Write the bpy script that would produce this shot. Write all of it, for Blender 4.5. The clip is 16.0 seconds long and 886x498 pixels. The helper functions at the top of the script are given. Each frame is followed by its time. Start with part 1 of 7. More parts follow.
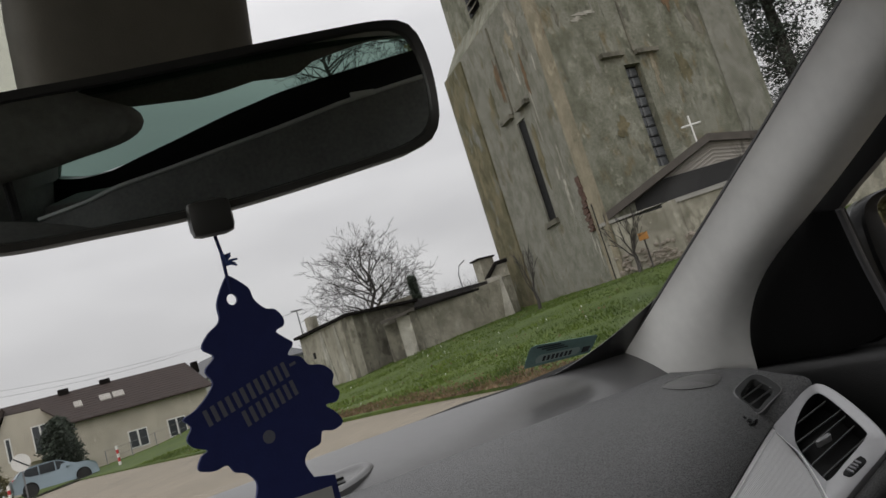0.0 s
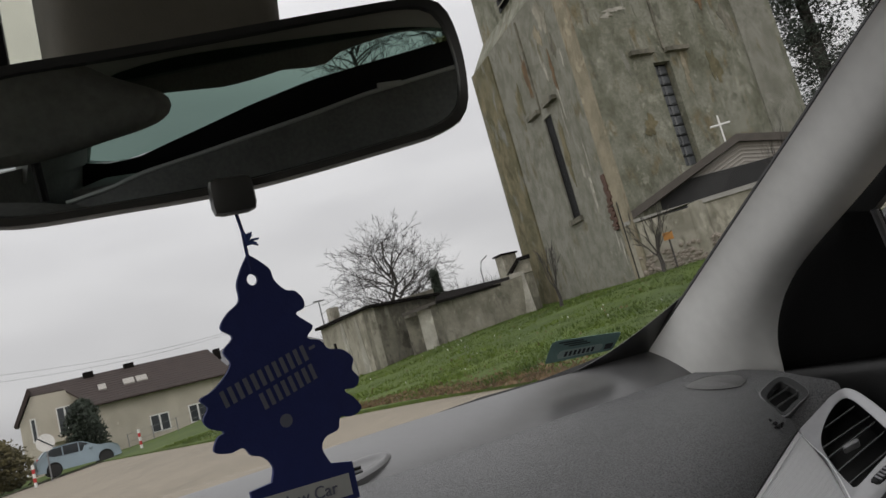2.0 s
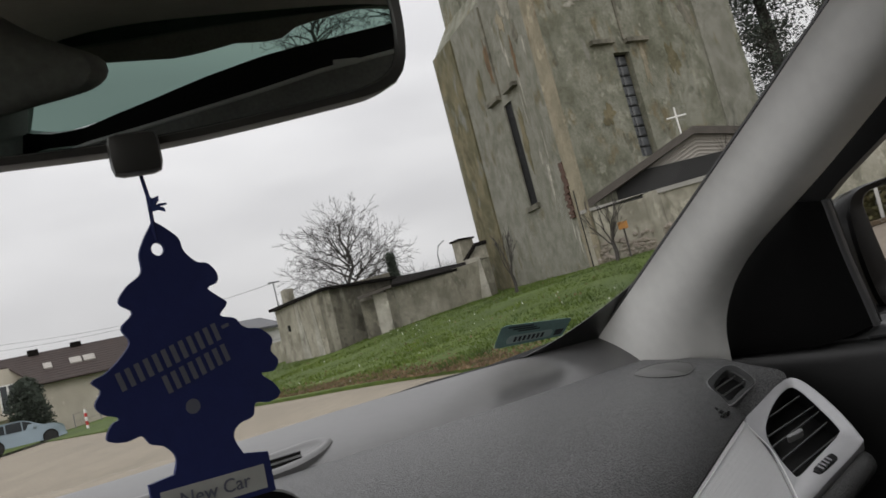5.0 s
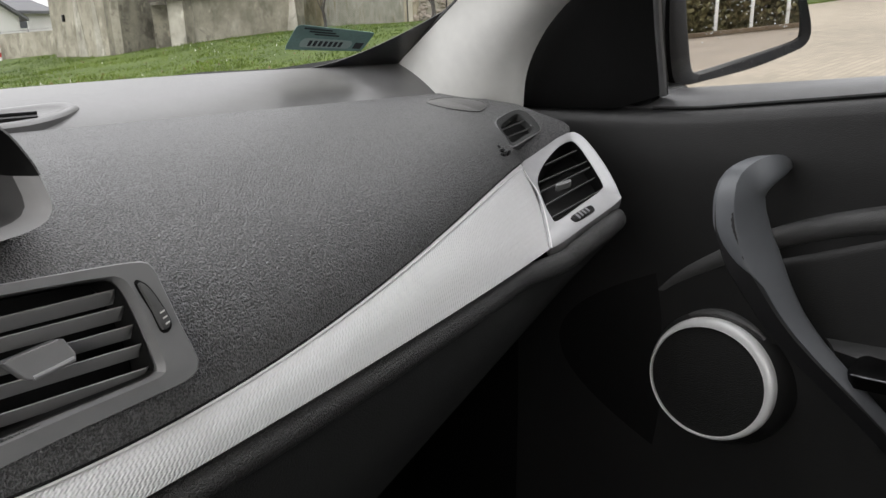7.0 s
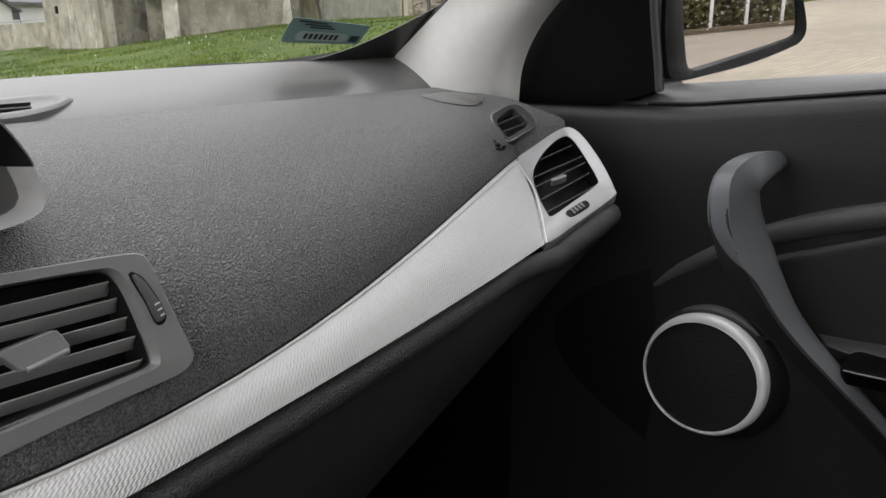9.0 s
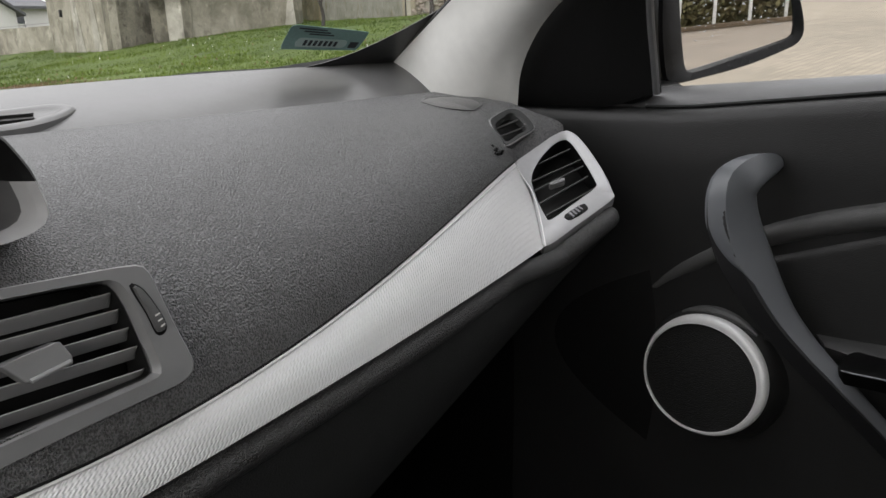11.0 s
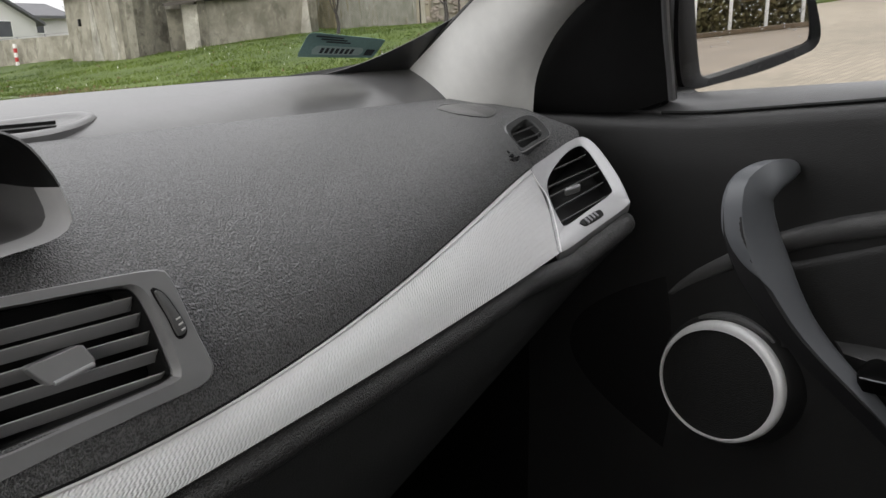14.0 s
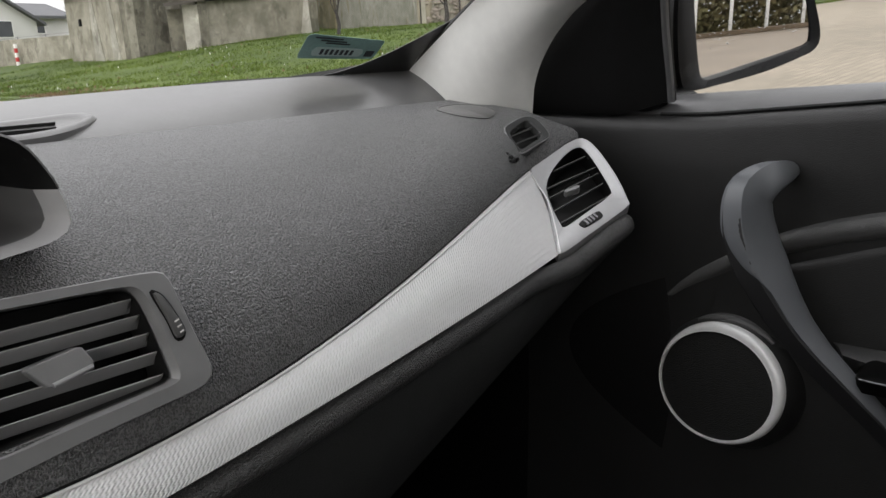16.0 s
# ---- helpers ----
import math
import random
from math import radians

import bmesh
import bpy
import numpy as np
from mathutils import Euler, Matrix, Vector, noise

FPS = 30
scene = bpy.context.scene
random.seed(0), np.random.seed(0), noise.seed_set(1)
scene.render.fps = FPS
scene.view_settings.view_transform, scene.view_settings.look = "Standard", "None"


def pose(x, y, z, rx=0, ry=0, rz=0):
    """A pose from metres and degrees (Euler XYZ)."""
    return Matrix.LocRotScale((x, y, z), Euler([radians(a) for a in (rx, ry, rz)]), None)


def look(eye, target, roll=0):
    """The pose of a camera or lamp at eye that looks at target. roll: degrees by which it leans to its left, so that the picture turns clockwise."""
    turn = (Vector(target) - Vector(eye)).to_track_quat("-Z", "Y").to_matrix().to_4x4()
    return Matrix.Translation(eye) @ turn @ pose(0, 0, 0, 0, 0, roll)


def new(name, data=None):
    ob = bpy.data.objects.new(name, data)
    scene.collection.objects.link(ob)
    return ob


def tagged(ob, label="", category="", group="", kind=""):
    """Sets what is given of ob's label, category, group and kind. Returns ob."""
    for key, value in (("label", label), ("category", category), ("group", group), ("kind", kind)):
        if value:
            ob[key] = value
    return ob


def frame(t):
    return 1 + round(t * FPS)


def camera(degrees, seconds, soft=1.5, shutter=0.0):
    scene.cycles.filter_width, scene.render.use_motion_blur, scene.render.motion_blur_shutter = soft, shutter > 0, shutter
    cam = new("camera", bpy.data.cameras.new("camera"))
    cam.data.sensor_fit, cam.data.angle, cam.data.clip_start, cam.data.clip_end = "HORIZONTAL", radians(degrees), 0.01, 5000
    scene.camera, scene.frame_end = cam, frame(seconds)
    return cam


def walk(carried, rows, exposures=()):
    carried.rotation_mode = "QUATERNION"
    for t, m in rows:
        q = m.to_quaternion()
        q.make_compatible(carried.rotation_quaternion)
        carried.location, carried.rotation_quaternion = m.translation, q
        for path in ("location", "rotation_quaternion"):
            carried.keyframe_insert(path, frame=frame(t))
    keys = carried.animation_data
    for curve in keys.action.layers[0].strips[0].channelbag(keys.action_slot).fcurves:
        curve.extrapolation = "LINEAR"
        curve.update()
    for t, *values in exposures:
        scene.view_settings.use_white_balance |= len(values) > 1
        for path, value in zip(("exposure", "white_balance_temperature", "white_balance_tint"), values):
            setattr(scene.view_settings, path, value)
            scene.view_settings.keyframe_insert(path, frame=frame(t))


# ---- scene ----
cam = camera(59.78, 16.0, soft=1.5, shutter=0.33)
walk(cam, [
    (0.0, pose(-0.0925, 0.0001, 1.1502, 98.532, 16.688, -29.041)),
    (0.5, pose(-0.0932, 0.0006, 1.1493, 98.578, 15.635, -28.202)),
    (1.0, pose(-0.0903, 0.0029, 1.1504, 98.583, 15.409, -27.93)),
    (1.5, pose(-0.0887, 0.0067, 1.1498, 98.551, 15.238, -27.737)),
    (2.0, pose(-0.0898, 0.0084, 1.148, 98.529, 14.942, -27.537)),
    (2.5, pose(-0.0868, 0.0066, 1.1504, 98.475, 14.827, -27.342)),
    (3.0, pose(-0.0865, 0.0072, 1.1497, 98.458, 14.744, -27.123)),
    (5.3, pose(-0.0676, 0.0342, 1.1428, 95.507, 13.682, -32.889)),
    (5.5, pose(-0.0621, 0.0411, 1.137, 92.068, 12.852, -34.978)),
    (5.7, pose(-0.0464, 0.0522, 1.128, 89.256, 11.4171, -36.7504)),
    (5.9, pose(-0.0471, 0.0595, 1.1166, 83.117, 8.735, -40.766)),
    (6.0, pose(-0.0406, 0.0661, 1.1084, 80.423, 6.803, -42.675)),
    (6.1, pose(-0.0351, 0.0709, 1.1018, 78.777, 5.676, -43.73)),
    (6.2, pose(-0.0271, 0.0727, 1.0991, 77.7639, 4.8014, -43.968)),
    (6.5, pose(-0.0358, 0.0717, 1.0976, 76.365, 3.27, -44.846)),
    (7.0, pose(-0.0352, 0.0694, 1.0994, 75.862, 2.54, -45.369)),
    (7.5, pose(-0.0356, 0.0692, 1.0997, 75.786, 2.359, -45.67)),
    (8.0, pose(-0.0357, 0.071, 1.0983, 75.686, 2.206, -45.673)),
    (8.5, pose(-0.0364, 0.0694, 1.0987, 75.584, 2.215, -45.688)),
    (9.0, pose(-0.0359, 0.0702, 1.0985, 75.485, 2.123, -45.727)),
    (11.5, pose(-0.0354, 0.0607, 1.1059, 75.449, 2.902, -45.378)),
    (12.0, pose(-0.0376, 0.0603, 1.1052, 75.527, 2.939, -45.154)),
    (12.5, pose(-0.0393, 0.0614, 1.1041, 75.622, 2.966, -44.906)),
    (13.0, pose(-0.0381, 0.0585, 1.1072, 75.749, 2.939, -44.691)),
    (13.5, pose(-0.0386, 0.059, 1.1062, 75.932, 3.023, -44.498)),
    (14.0, pose(-0.0387, 0.0609, 1.105, 75.99, 2.969, -44.437)),
    (14.5, pose(-0.0388, 0.0611, 1.1046, 76.037, 2.999, -44.506)),
    (15.0, pose(-0.0381, 0.0604, 1.1056, 75.984, 2.992, -44.508)),
    (15.5, pose(-0.0384, 0.0607, 1.1051, 75.954, 2.936, -44.433)),
    (16.0, pose(-0.0381, 0.0599, 1.1062, 76.009, 2.941, -44.403)),
], exposures=[(0.0, -0.5), (3.0, -0.45), (5.3, -0.25), (5.6, -0.1), (6.0, -0.02), (6.2, 0.4), (6.5, 0.66), (6.8, 0.68), (9.0, 0.62), (11.5, 0.5), (16.0, 0.48)])

# ---------------------------------------------------------------- light
world = bpy.data.worlds.new("overcast_sky")
scene.world = world
world.use_nodes = True
wn, wl = world.node_tree.nodes, world.node_tree.links
wn.clear()
w_out = wn.new("ShaderNodeOutputWorld")
w_bg = wn.new("ShaderNodeBackground")
w_sky = wn.new("ShaderNodeTexSky")
w_sky.sky_type = "NISHITA"
w_sky.sun_disc = False
w_sky.sun_elevation = radians(18)
w_sky.sun_rotation = radians(237)
w_sky.dust_density = 6.0
w_co = wn.new("ShaderNodeTexCoord")
w_map = wn.new("ShaderNodeMapping")
w_map.inputs["Scale"].default_value = (1.2, 1.2, 4.5)
w_noise = wn.new("ShaderNodeTexNoise")
w_noise.inputs["Scale"].default_value = 1.6
w_noise.inputs["Detail"].default_value = 5
w_noise.inputs["Roughness"].default_value = 0.45
w_ramp = wn.new("ShaderNodeValToRGB")
w_ramp.color_ramp.elements[0].position = 0.36
w_ramp.color_ramp.elements[0].color = (6.54, 6.5, 6.68, 1)
w_ramp.color_ramp.elements[1].position = 0.68
w_ramp.color_ramp.elements[1].color = (9.16, 9.1, 9.22, 1)
w_sep = wn.new("ShaderNodeSeparateXYZ")
w_up = wn.new("ShaderNodeMath")
w_up.operation, w_up.use_clamp = "MAXIMUM", False
w_up.inputs[1].default_value = 0.0
w_gain = wn.new("ShaderNodeMath")
w_gain.operation = "MULTIPLY_ADD"
w_gain.inputs[1].default_value, w_gain.inputs[2].default_value = 1.9, 0.9
w_lift = wn.new("ShaderNodeVectorMath")
w_lift.operation = "SCALE"
w_mix = wn.new("ShaderNodeMixRGB")
w_mix.inputs[0].default_value = 0.96
wl.new(w_co.outputs["Generated"], w_map.inputs["Vector"])
wl.new(w_map.outputs["Vector"], w_noise.inputs["Vector"])
wl.new(w_noise.outputs["Fac"], w_ramp.inputs["Fac"])
wl.new(w_sky.outputs["Color"], w_mix.inputs[1])
wl.new(w_co.outputs["Generated"], w_sep.inputs[0])
wl.new(w_sep.outputs["Z"], w_up.inputs[0])
wl.new(w_up.outputs[0], w_gain.inputs[0])
wl.new(w_ramp.outputs["Color"], w_lift.inputs[0])
wl.new(w_gain.outputs[0], w_lift.inputs["Scale"])
wl.new(w_lift.outputs[0], w_mix.inputs[2])
wl.new(w_mix.outputs["Color"], w_bg.inputs["Color"])
w_bg.inputs["Strength"].default_value = 0.1
wl.new(w_bg.outputs["Background"], w_out.inputs["Surface"])

sun = new("sun", bpy.data.lights.new("sun", "SUN"))
sun.data.energy, sun.data.angle, sun.data.color = 0.8, radians(45), (1.0, 0.98, 0.94)
sun.matrix_world = look((-14, -9.5, 5.6), (0, 0, 0))


# ---------------------------------------------------------------- materials
def mat(name, col, rough=0.6, metal=0.0, var=0.15, scale=8.0, bump=0.0, bump_scale=400.0, col2=None, big=0.6, coord="Object", spec=0.5, voronoi=False):
    """A surface with variation of colour at two scales and fine relief."""
    m = bpy.data.materials.new(name)
    m.use_nodes = True
    n, l = m.node_tree.nodes, m.node_tree.links
    b = n["Principled BSDF"]
    b.inputs["Roughness"].default_value = rough
    b.inputs["Metallic"].default_value = metal
    b.inputs["Specular IOR Level"].default_value = spec
    co = n.new("ShaderNodeTexCoord")
    fine, wide = n.new("ShaderNodeTexNoise"), n.new("ShaderNodeTexNoise")
    fine.inputs["Scale"].default_value, fine.inputs["Detail"].default_value = scale * 8, 6
    wide.inputs["Scale"].default_value, wide.inputs["Detail"].default_value = scale * big, 4
    for t in (fine, wide):
        l.new(co.outputs[coord], t.inputs["Vector"])
    add = n.new("ShaderNodeMath")
    add.operation = "ADD"
    l.new(fine.outputs["Fac"], add.inputs[0])
    l.new(wide.outputs["Fac"], add.inputs[1])
    ramp = n.new("ShaderNodeMapRange")
    ramp.inputs["From Min"].default_value, ramp.inputs["From Max"].default_value = 0.7, 1.3
    l.new(add.outputs[0], ramp.inputs["Value"])
    mix = n.new("ShaderNodeMixRGB")
    c2 = col2 or tuple(c * (1 - var) for c in col)
    c1 = col if col2 else tuple(min(1, c * (1 + var)) for c in col)
    mix.inputs[1].default_value, mix.inputs[2].default_value = (*c2, 1), (*c1, 1)
    l.new(ramp.outputs[0], mix.inputs[0])
    l.new(mix.outputs[0], b.inputs["Base Color"])
    if bump:
        bp = n.new("ShaderNodeBump")
        bp.inputs["Strength"].default_value, bp.inputs["Distance"].default_value = bump, (1.0 if voronoi else 0.6) / bump_scale
        if voronoi:
            tx = n.new("ShaderNodeTexVoronoi")
            tx.inputs["Scale"].default_value = bump_scale
            l.new(co.outputs[coord], tx.inputs["Vector"])
            l.new(tx.outputs["Distance"], bp.inputs["Height"])
            bp.invert = True
        else:
            tx = n.new("ShaderNodeTexNoise")
            tx.inputs["Scale"].default_value, tx.inputs["Detail"].default_value = bump_scale, 4
            l.new(co.outputs[coord], tx.inputs["Vector"])
            l.new(tx.outputs["Fac"], bp.inputs["Height"])
        l.new(bp.outputs[0], b.inputs["Normal"])
    return m


def glass(name, tint=(0.975, 0.975, 0.972), gloss=0.02):
    """A clear pane: straight-through light and a Fresnel sheen."""
    m = bpy.data.materials.new(name)
    m.use_nodes = True
    n, l = m.node_tree.nodes, m.node_tree.links
    n.clear()
    out, mix = n.new("ShaderNodeOutputMaterial"), n.new("ShaderNodeMixShader")
    tr, gl, fr = n.new("ShaderNodeBsdfTransparent"), n.new("ShaderNodeBsdfGlossy"), n.new("ShaderNodeLayerWeight")
    tr.inputs["Color"].default_value = (*tint, 1)
    gl.inputs["Roughness"].default_value = gloss
    fr.inputs["Blend"].default_value = 0.5
    po, sc = n.new("ShaderNodeMath"), n.new("ShaderNodeMath")
    po.operation, sc.operation = "POWER", "MULTIPLY_ADD"
    po.inputs[1].default_value, sc.inputs[1].default_value, sc.inputs[2].default_value = 5.0, 0.35, 0.012
    l.new(fr.outputs["Facing"], po.inputs[0])
    l.new(po.outputs[0], sc.inputs[0])
    l.new(sc.outputs[0], mix.inputs[0])
    l.new(tr.outputs[0], mix.inputs[1])
    l.new(gl.outputs[0], mix.inputs[2])
    l.new(mix.outputs[0], out.inputs["Surface"])
    return m


def mirror_mat(name, col=(0.8, 0.82, 0.82), rough=0.01):
    m = bpy.data.materials.new(name)
    m.use_nodes = True
    b = m.node_tree.nodes["Principled BSDF"]
    b.inputs["Base Color"].default_value, b.inputs["Metallic"].default_value, b.inputs["Roughness"].default_value = (*col, 1), 1, rough
    return m


def dimpled(name, col):
    """Silver paint with rows of small lozenge dimples."""
    m = mat(name, col, 0.34, 0.1, 0.03, 20, spec=0.6)
    n, l = m.node_tree.nodes, m.node_tree.links
    co = n.new("ShaderNodeUVMap")
    sep = n.new("ShaderNodeSeparateXYZ")
    l.new(co.outputs[0], sep.inputs[0])

    def op(kind, a, b):
        o = n.new("ShaderNodeMath")
        o.operation = kind
        for k, v in enumerate((a, b)):
            if isinstance(v, (int, float)):
                o.inputs[k].default_value = v
            elif v is not None:
                l.new(v, o.inputs[k])
        return o.outputs[0]

    wave = op("SINE", op("MULTIPLY", sep.outputs[1], 2 * math.pi / 0.0046), None)
    across = op("COSINE", op("MULTIPLY", op("ADD", sep.outputs[0], op("MULTIPLY", wave, 0.00055)), 2 * math.pi / 0.0031), None)
    h = op("MULTIPLY", across, op("ADD", op("MULTIPLY", op("MULTIPLY", wave, wave), 0.6), 0.4))
    bp = n.new("ShaderNodeBump")
    bp.inputs["Strength"].default_value, bp.inputs["Distance"].default_value = 1.0, 0.00034
    l.new(h, bp.inputs["Height"])
    l.new(bp.outputs[0], n["Principled BSDF"].inputs["Normal"])
    return m


M_DECK = mat("smooth_dash_plastic", (0.082, 0.081, 0.081), 0.3, 0, 0.1, 6, 0.25, 900)
M_LOWER = mat("black_lower_plastic", (0.038, 0.039, 0.039), 0.6, 0, 0.15, 6, 0.35, 700, voronoi=True, spec=0.3)
M_FRAME = mat("grey_vent_plastic", (0.23, 0.23, 0.234), 0.33, 0.1, 0.06, 10, 0.12, 1500)
M_TRAY = mat("tray_shade_and_wheel_grey", (0.1, 0.1, 0.1), 0.5, 0, 0.06, 10, 0.12, 1500)
M_SLATE = mat("grey_slate_roof", (0.075, 0.076, 0.082), 0.6, 0, 0.15, 2, 0.3, 8)
M_MRIM = mat("wet_black_mirror_rim", (0.004, 0.004, 0.004), 0.25, 0, 0.2, 10, spec=0.12)
M_HOOD = mat("pale_grey_hood_plastic", (0.33, 0.33, 0.33), 0.45, 0, 0.06, 10, 0.12, 1500)
M_BLACK = mat("black_plastic", (0.006, 0.006, 0.006), 0.5, 0, 0.15, 10, 0.1, 900, spec=0.25)
# slat colour set far paler than black, making up for missing cabin light
M_SLAT = mat("lightened_slat_grey", (0.44, 0.44, 0.446), 0.33, 0, 0.06, 10)
M_BLADEV = mat("black_vent_blade", (0.06, 0.06, 0.06), 0.35, 0, 0.1, 10, spec=0.35)
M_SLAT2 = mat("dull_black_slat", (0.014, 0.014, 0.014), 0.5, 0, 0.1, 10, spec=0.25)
M_SILVER = mat("satin_silver_paint", (0.41, 0.41, 0.42), 0.4, 0.3, 0.04, 20, 0.03, 2500)
M_DIMPLE = dimpled("dimpled_silver_trim", (0.76, 0.76, 0.76))
M_PILLAR = mat("pale_grey_pillar_trim", (0.645, 0.645, 0.625), 0.7, 0, 0.05, 8, 0.25, 1100)
M_HEAD = mat("grey_headliner_cloth", (0.55, 0.53, 0.49), 0.9, 0, 0.08, 12, 0.5, 900)
M_DOOR = mat("black_door_skin", (0.015, 0.015, 0.015), 0.4, 0, 0.12, 6, 0.3, 1100, voronoi=True, spec=0.52)
M_SILL = mat("satin_black_sill", (0.08, 0.08, 0.082), 0.36, 0, 0.1, 6, 0.2, 700)
M_ARM = mat("black_arm_rest_plastic", (0.05, 0.05, 0.051), 0.45, 0, 0.1, 6, 0.2, 700)
M_GRIP = mat("black_handle_plastic", (0.013, 0.013, 0.014), 0.5, 0, 0.08, 8)
M_HANDLE = mat("satin_grey_handle", (0.125, 0.132, 0.142), 0.36, 0.1, 0.05, 8)
M_HOUS = mat("olive_grey_plastic", (0.2, 0.19, 0.16), 0.7, 0, 0.08, 12, 0.3, 1200)
M_CLOTH = mat("black_seat_cloth", (0.17, 0.17, 0.155), 0.9, 0, 0.2, 12, 0.5, 700)
M_SEAT = mat("dark_grey_seat_cloth", (0.2, 0.2, 0.19), 0.9, 0, 0.2, 12, 0.5, 700)
M_CARPET = mat("black_carpet", (0.008, 0.008, 0.008), 0.95, 0, 0.3, 20, 0.6, 400, spec=0.1)
M_SAIL = mat("dull_black_panel", (0.004, 0.004, 0.004), 0.6, 0, 0.15, 10, 0.1, 900, spec=0.12)
M_GRILLE = mat("perforated_black_grille", (0.006, 0.006, 0.006), 0.5, 0, 0.2, 10, 0.6, 850, voronoi=True, spec=0.3)
M_RING = mat("bright_satin_ring", (0.78, 0.78, 0.78), 0.4, 0.2, 0.04, 20)
M_RUBBER = mat("black_rubber", (0.014, 0.014, 0.014), 0.7, 0, 0.2, 10, 0.2, 600)
M_BLUE = mat("dark_blue_card", (0.022, 0.034, 0.165), 0.7, 0, 0.08, 25, 0.2, 900)
M_PALE = mat("pale_grey_print", (0.6, 0.61, 0.58), 0.8, 0, 0.05, 25)
M_PRINT = mat("grey_print", (0.19, 0.2, 0.25), 0.8, 0, 0.05, 25)
M_STICK = mat("teal_green_sticker", (0.17, 0.29, 0.27), 0.55, 0, 0.15, 40)
M_STICK2 = mat("pale_teal_print", (0.36, 0.47, 0.45), 0.55, 0, 0.1, 40)
M_INK = mat("black_ink", (0.02, 0.025, 0.03), 0.7, 0, 0.1, 40)
M_GLASS = glass("windscreen_glass")
M_SMOKE = glass("dimming_pane_plastic", (0.66, 0.66, 0.6))
M_TINT = glass("tinted_rear_glass", (0.62, 0.72, 0.68))
M_MIRROR = mirror_mat("interior_mirror_glass", (0.68, 0.72, 0.71))
M_EXTMIR = mirror_mat("door_mirror_glass", (0.78, 0.78, 0.76))
M_BODYPAINT = mat("dark_grey_car_paint", (0.03, 0.033, 0.036), 0.35, 0.1, 0.05, 5)
M_DROP = mirror_mat("water_drop", (0.8, 0.82, 0.82), 0.25)
M_LCD = mat("dark_blue_display", (0.012, 0.016, 0.05), 0.2, 0, 0.1, 10)


def plaster(name, pale, dark, tint=None, scale=0.35, grain_mix=0.35, bump=0.5, tint_at=0.56, flakes=0.7):
    """Weathered render: broad stains, soft run-down marks, patches of another tint, fine grain."""
    m = bpy.data.materials.new(name)
    m.use_nodes = True
    n, l = m.node_tree.nodes, m.node_tree.links
    b = n["Principled BSDF"]
    b.inputs["Roughness"].default_value = 0.92
    b.inputs["Specular IOR Level"].default_value = 0.2
    co = n.new("ShaderNodeTexCoord")

    def field(sc, stretch, shift, detail=7, rough=0.6):
        mp, tx = n.new("ShaderNodeMapping"), n.new("ShaderNodeTexNoise")
        mp.inputs["Scale"].default_value = (1.0, 1.0, stretch)
        mp.inputs["Location"].default_value = (shift, shift * 0.7, shift * 1.3)
        tx.inputs["Scale"].default_value, tx.inputs["Detail"].default_value, tx.inputs["Roughness"].default_value = sc, detail, rough
        l.new(co.outputs["Object"], mp.inputs[0])
        l.new(mp.outputs[0], tx.inputs["Vector"])
        return tx.outputs["Fac"]

    def ramp(value, lo, hi):
        r = n.new("ShaderNodeMapRange")
        r.inputs["From Min"].default_value, r.inputs["From Max"].default_value = lo, hi
        l.new(value, r.inputs["Value"])
        return r.outputs[0]

    def blend(fac, c1, c2, kind="MIX"):
        x = n.new("ShaderNodeMixRGB")
        x.blend_type = kind
        for k, v in ((0, fac), (1, c1), (2, c2)):
            if isinstance(v, float):
                x.inputs[k].default_value = v
            elif isinstance(v, tuple):
                x.inputs[k].default_value = (*v, 1)
            else:
                l.new(v, x.inputs[k])
        return x.outputs[0]

    col = blend(ramp(field(scale * 2.6, 0.8, 0.0), 0.38, 0.6), dark, pale)
    runs = ramp(field(scale * 6, 0.16, 7.0, 7), 0.56, 0.74)
    col = blend(runs, col, blend(0.55, col, dark))
    if tint:
        col = blend(ramp(field(scale * 3.4, 0.4, 13.0), tint_at, tint_at + 0.1), col, tint)
    pale_spot = ramp(field(scale * 11, 0.8, 23.0, 4), 0.66, 0.7)
    col = blend(pale_spot, col, tuple(min(1, c * 1.25) for c in pale))
    flake = ramp(field(scale * 3.4, 0.6, 31.0, 9, 0.66), 0.585, 0.625)
    col = blend(flake, col, blend(flakes, col, tuple(min(1, c * 1.35) for c in pale)))
    loss = ramp(field(scale * 2.8, 0.6, 47.0, 9, 0.66), 0.59, 0.63)
    col = blend(loss, col, blend(flakes, col, tuple(c * 0.62 for c in dark)))
    dist = n.new("ShaderNodeMath")
    dist.operation = "SUBTRACT"
    dist.inputs[1].default_value = 0.5
    l.new(field(scale * 2.0, 0.5, 61.0, 9, 0.6), dist.inputs[0])
    mag = n.new("ShaderNodeMath")
    mag.operation = "ABSOLUTE"
    l.new(dist.outputs[0], mag.inputs[0])
    crack = ramp(mag.outputs[0], 0.0045, 0.001)
    col = blend(crack, col, blend(flakes * 0.8, col, tuple(c * 0.45 for c in dark)))
    grain = field(9.0, 1.0, 3.0, 9, 0.75)
    col = blend(grain_mix, col, grain, "OVERLAY")
    l.new(col, b.inputs["Base Color"])
    bp = n.new("ShaderNodeBump")
    bp.inputs["Strength"].default_value, bp.inputs["Distance"].default_value = bump, 0.03
    l.new(grain, bp.inputs["Height"])
    l.new(bp.outputs[0], b.inputs["Normal"])
    return m


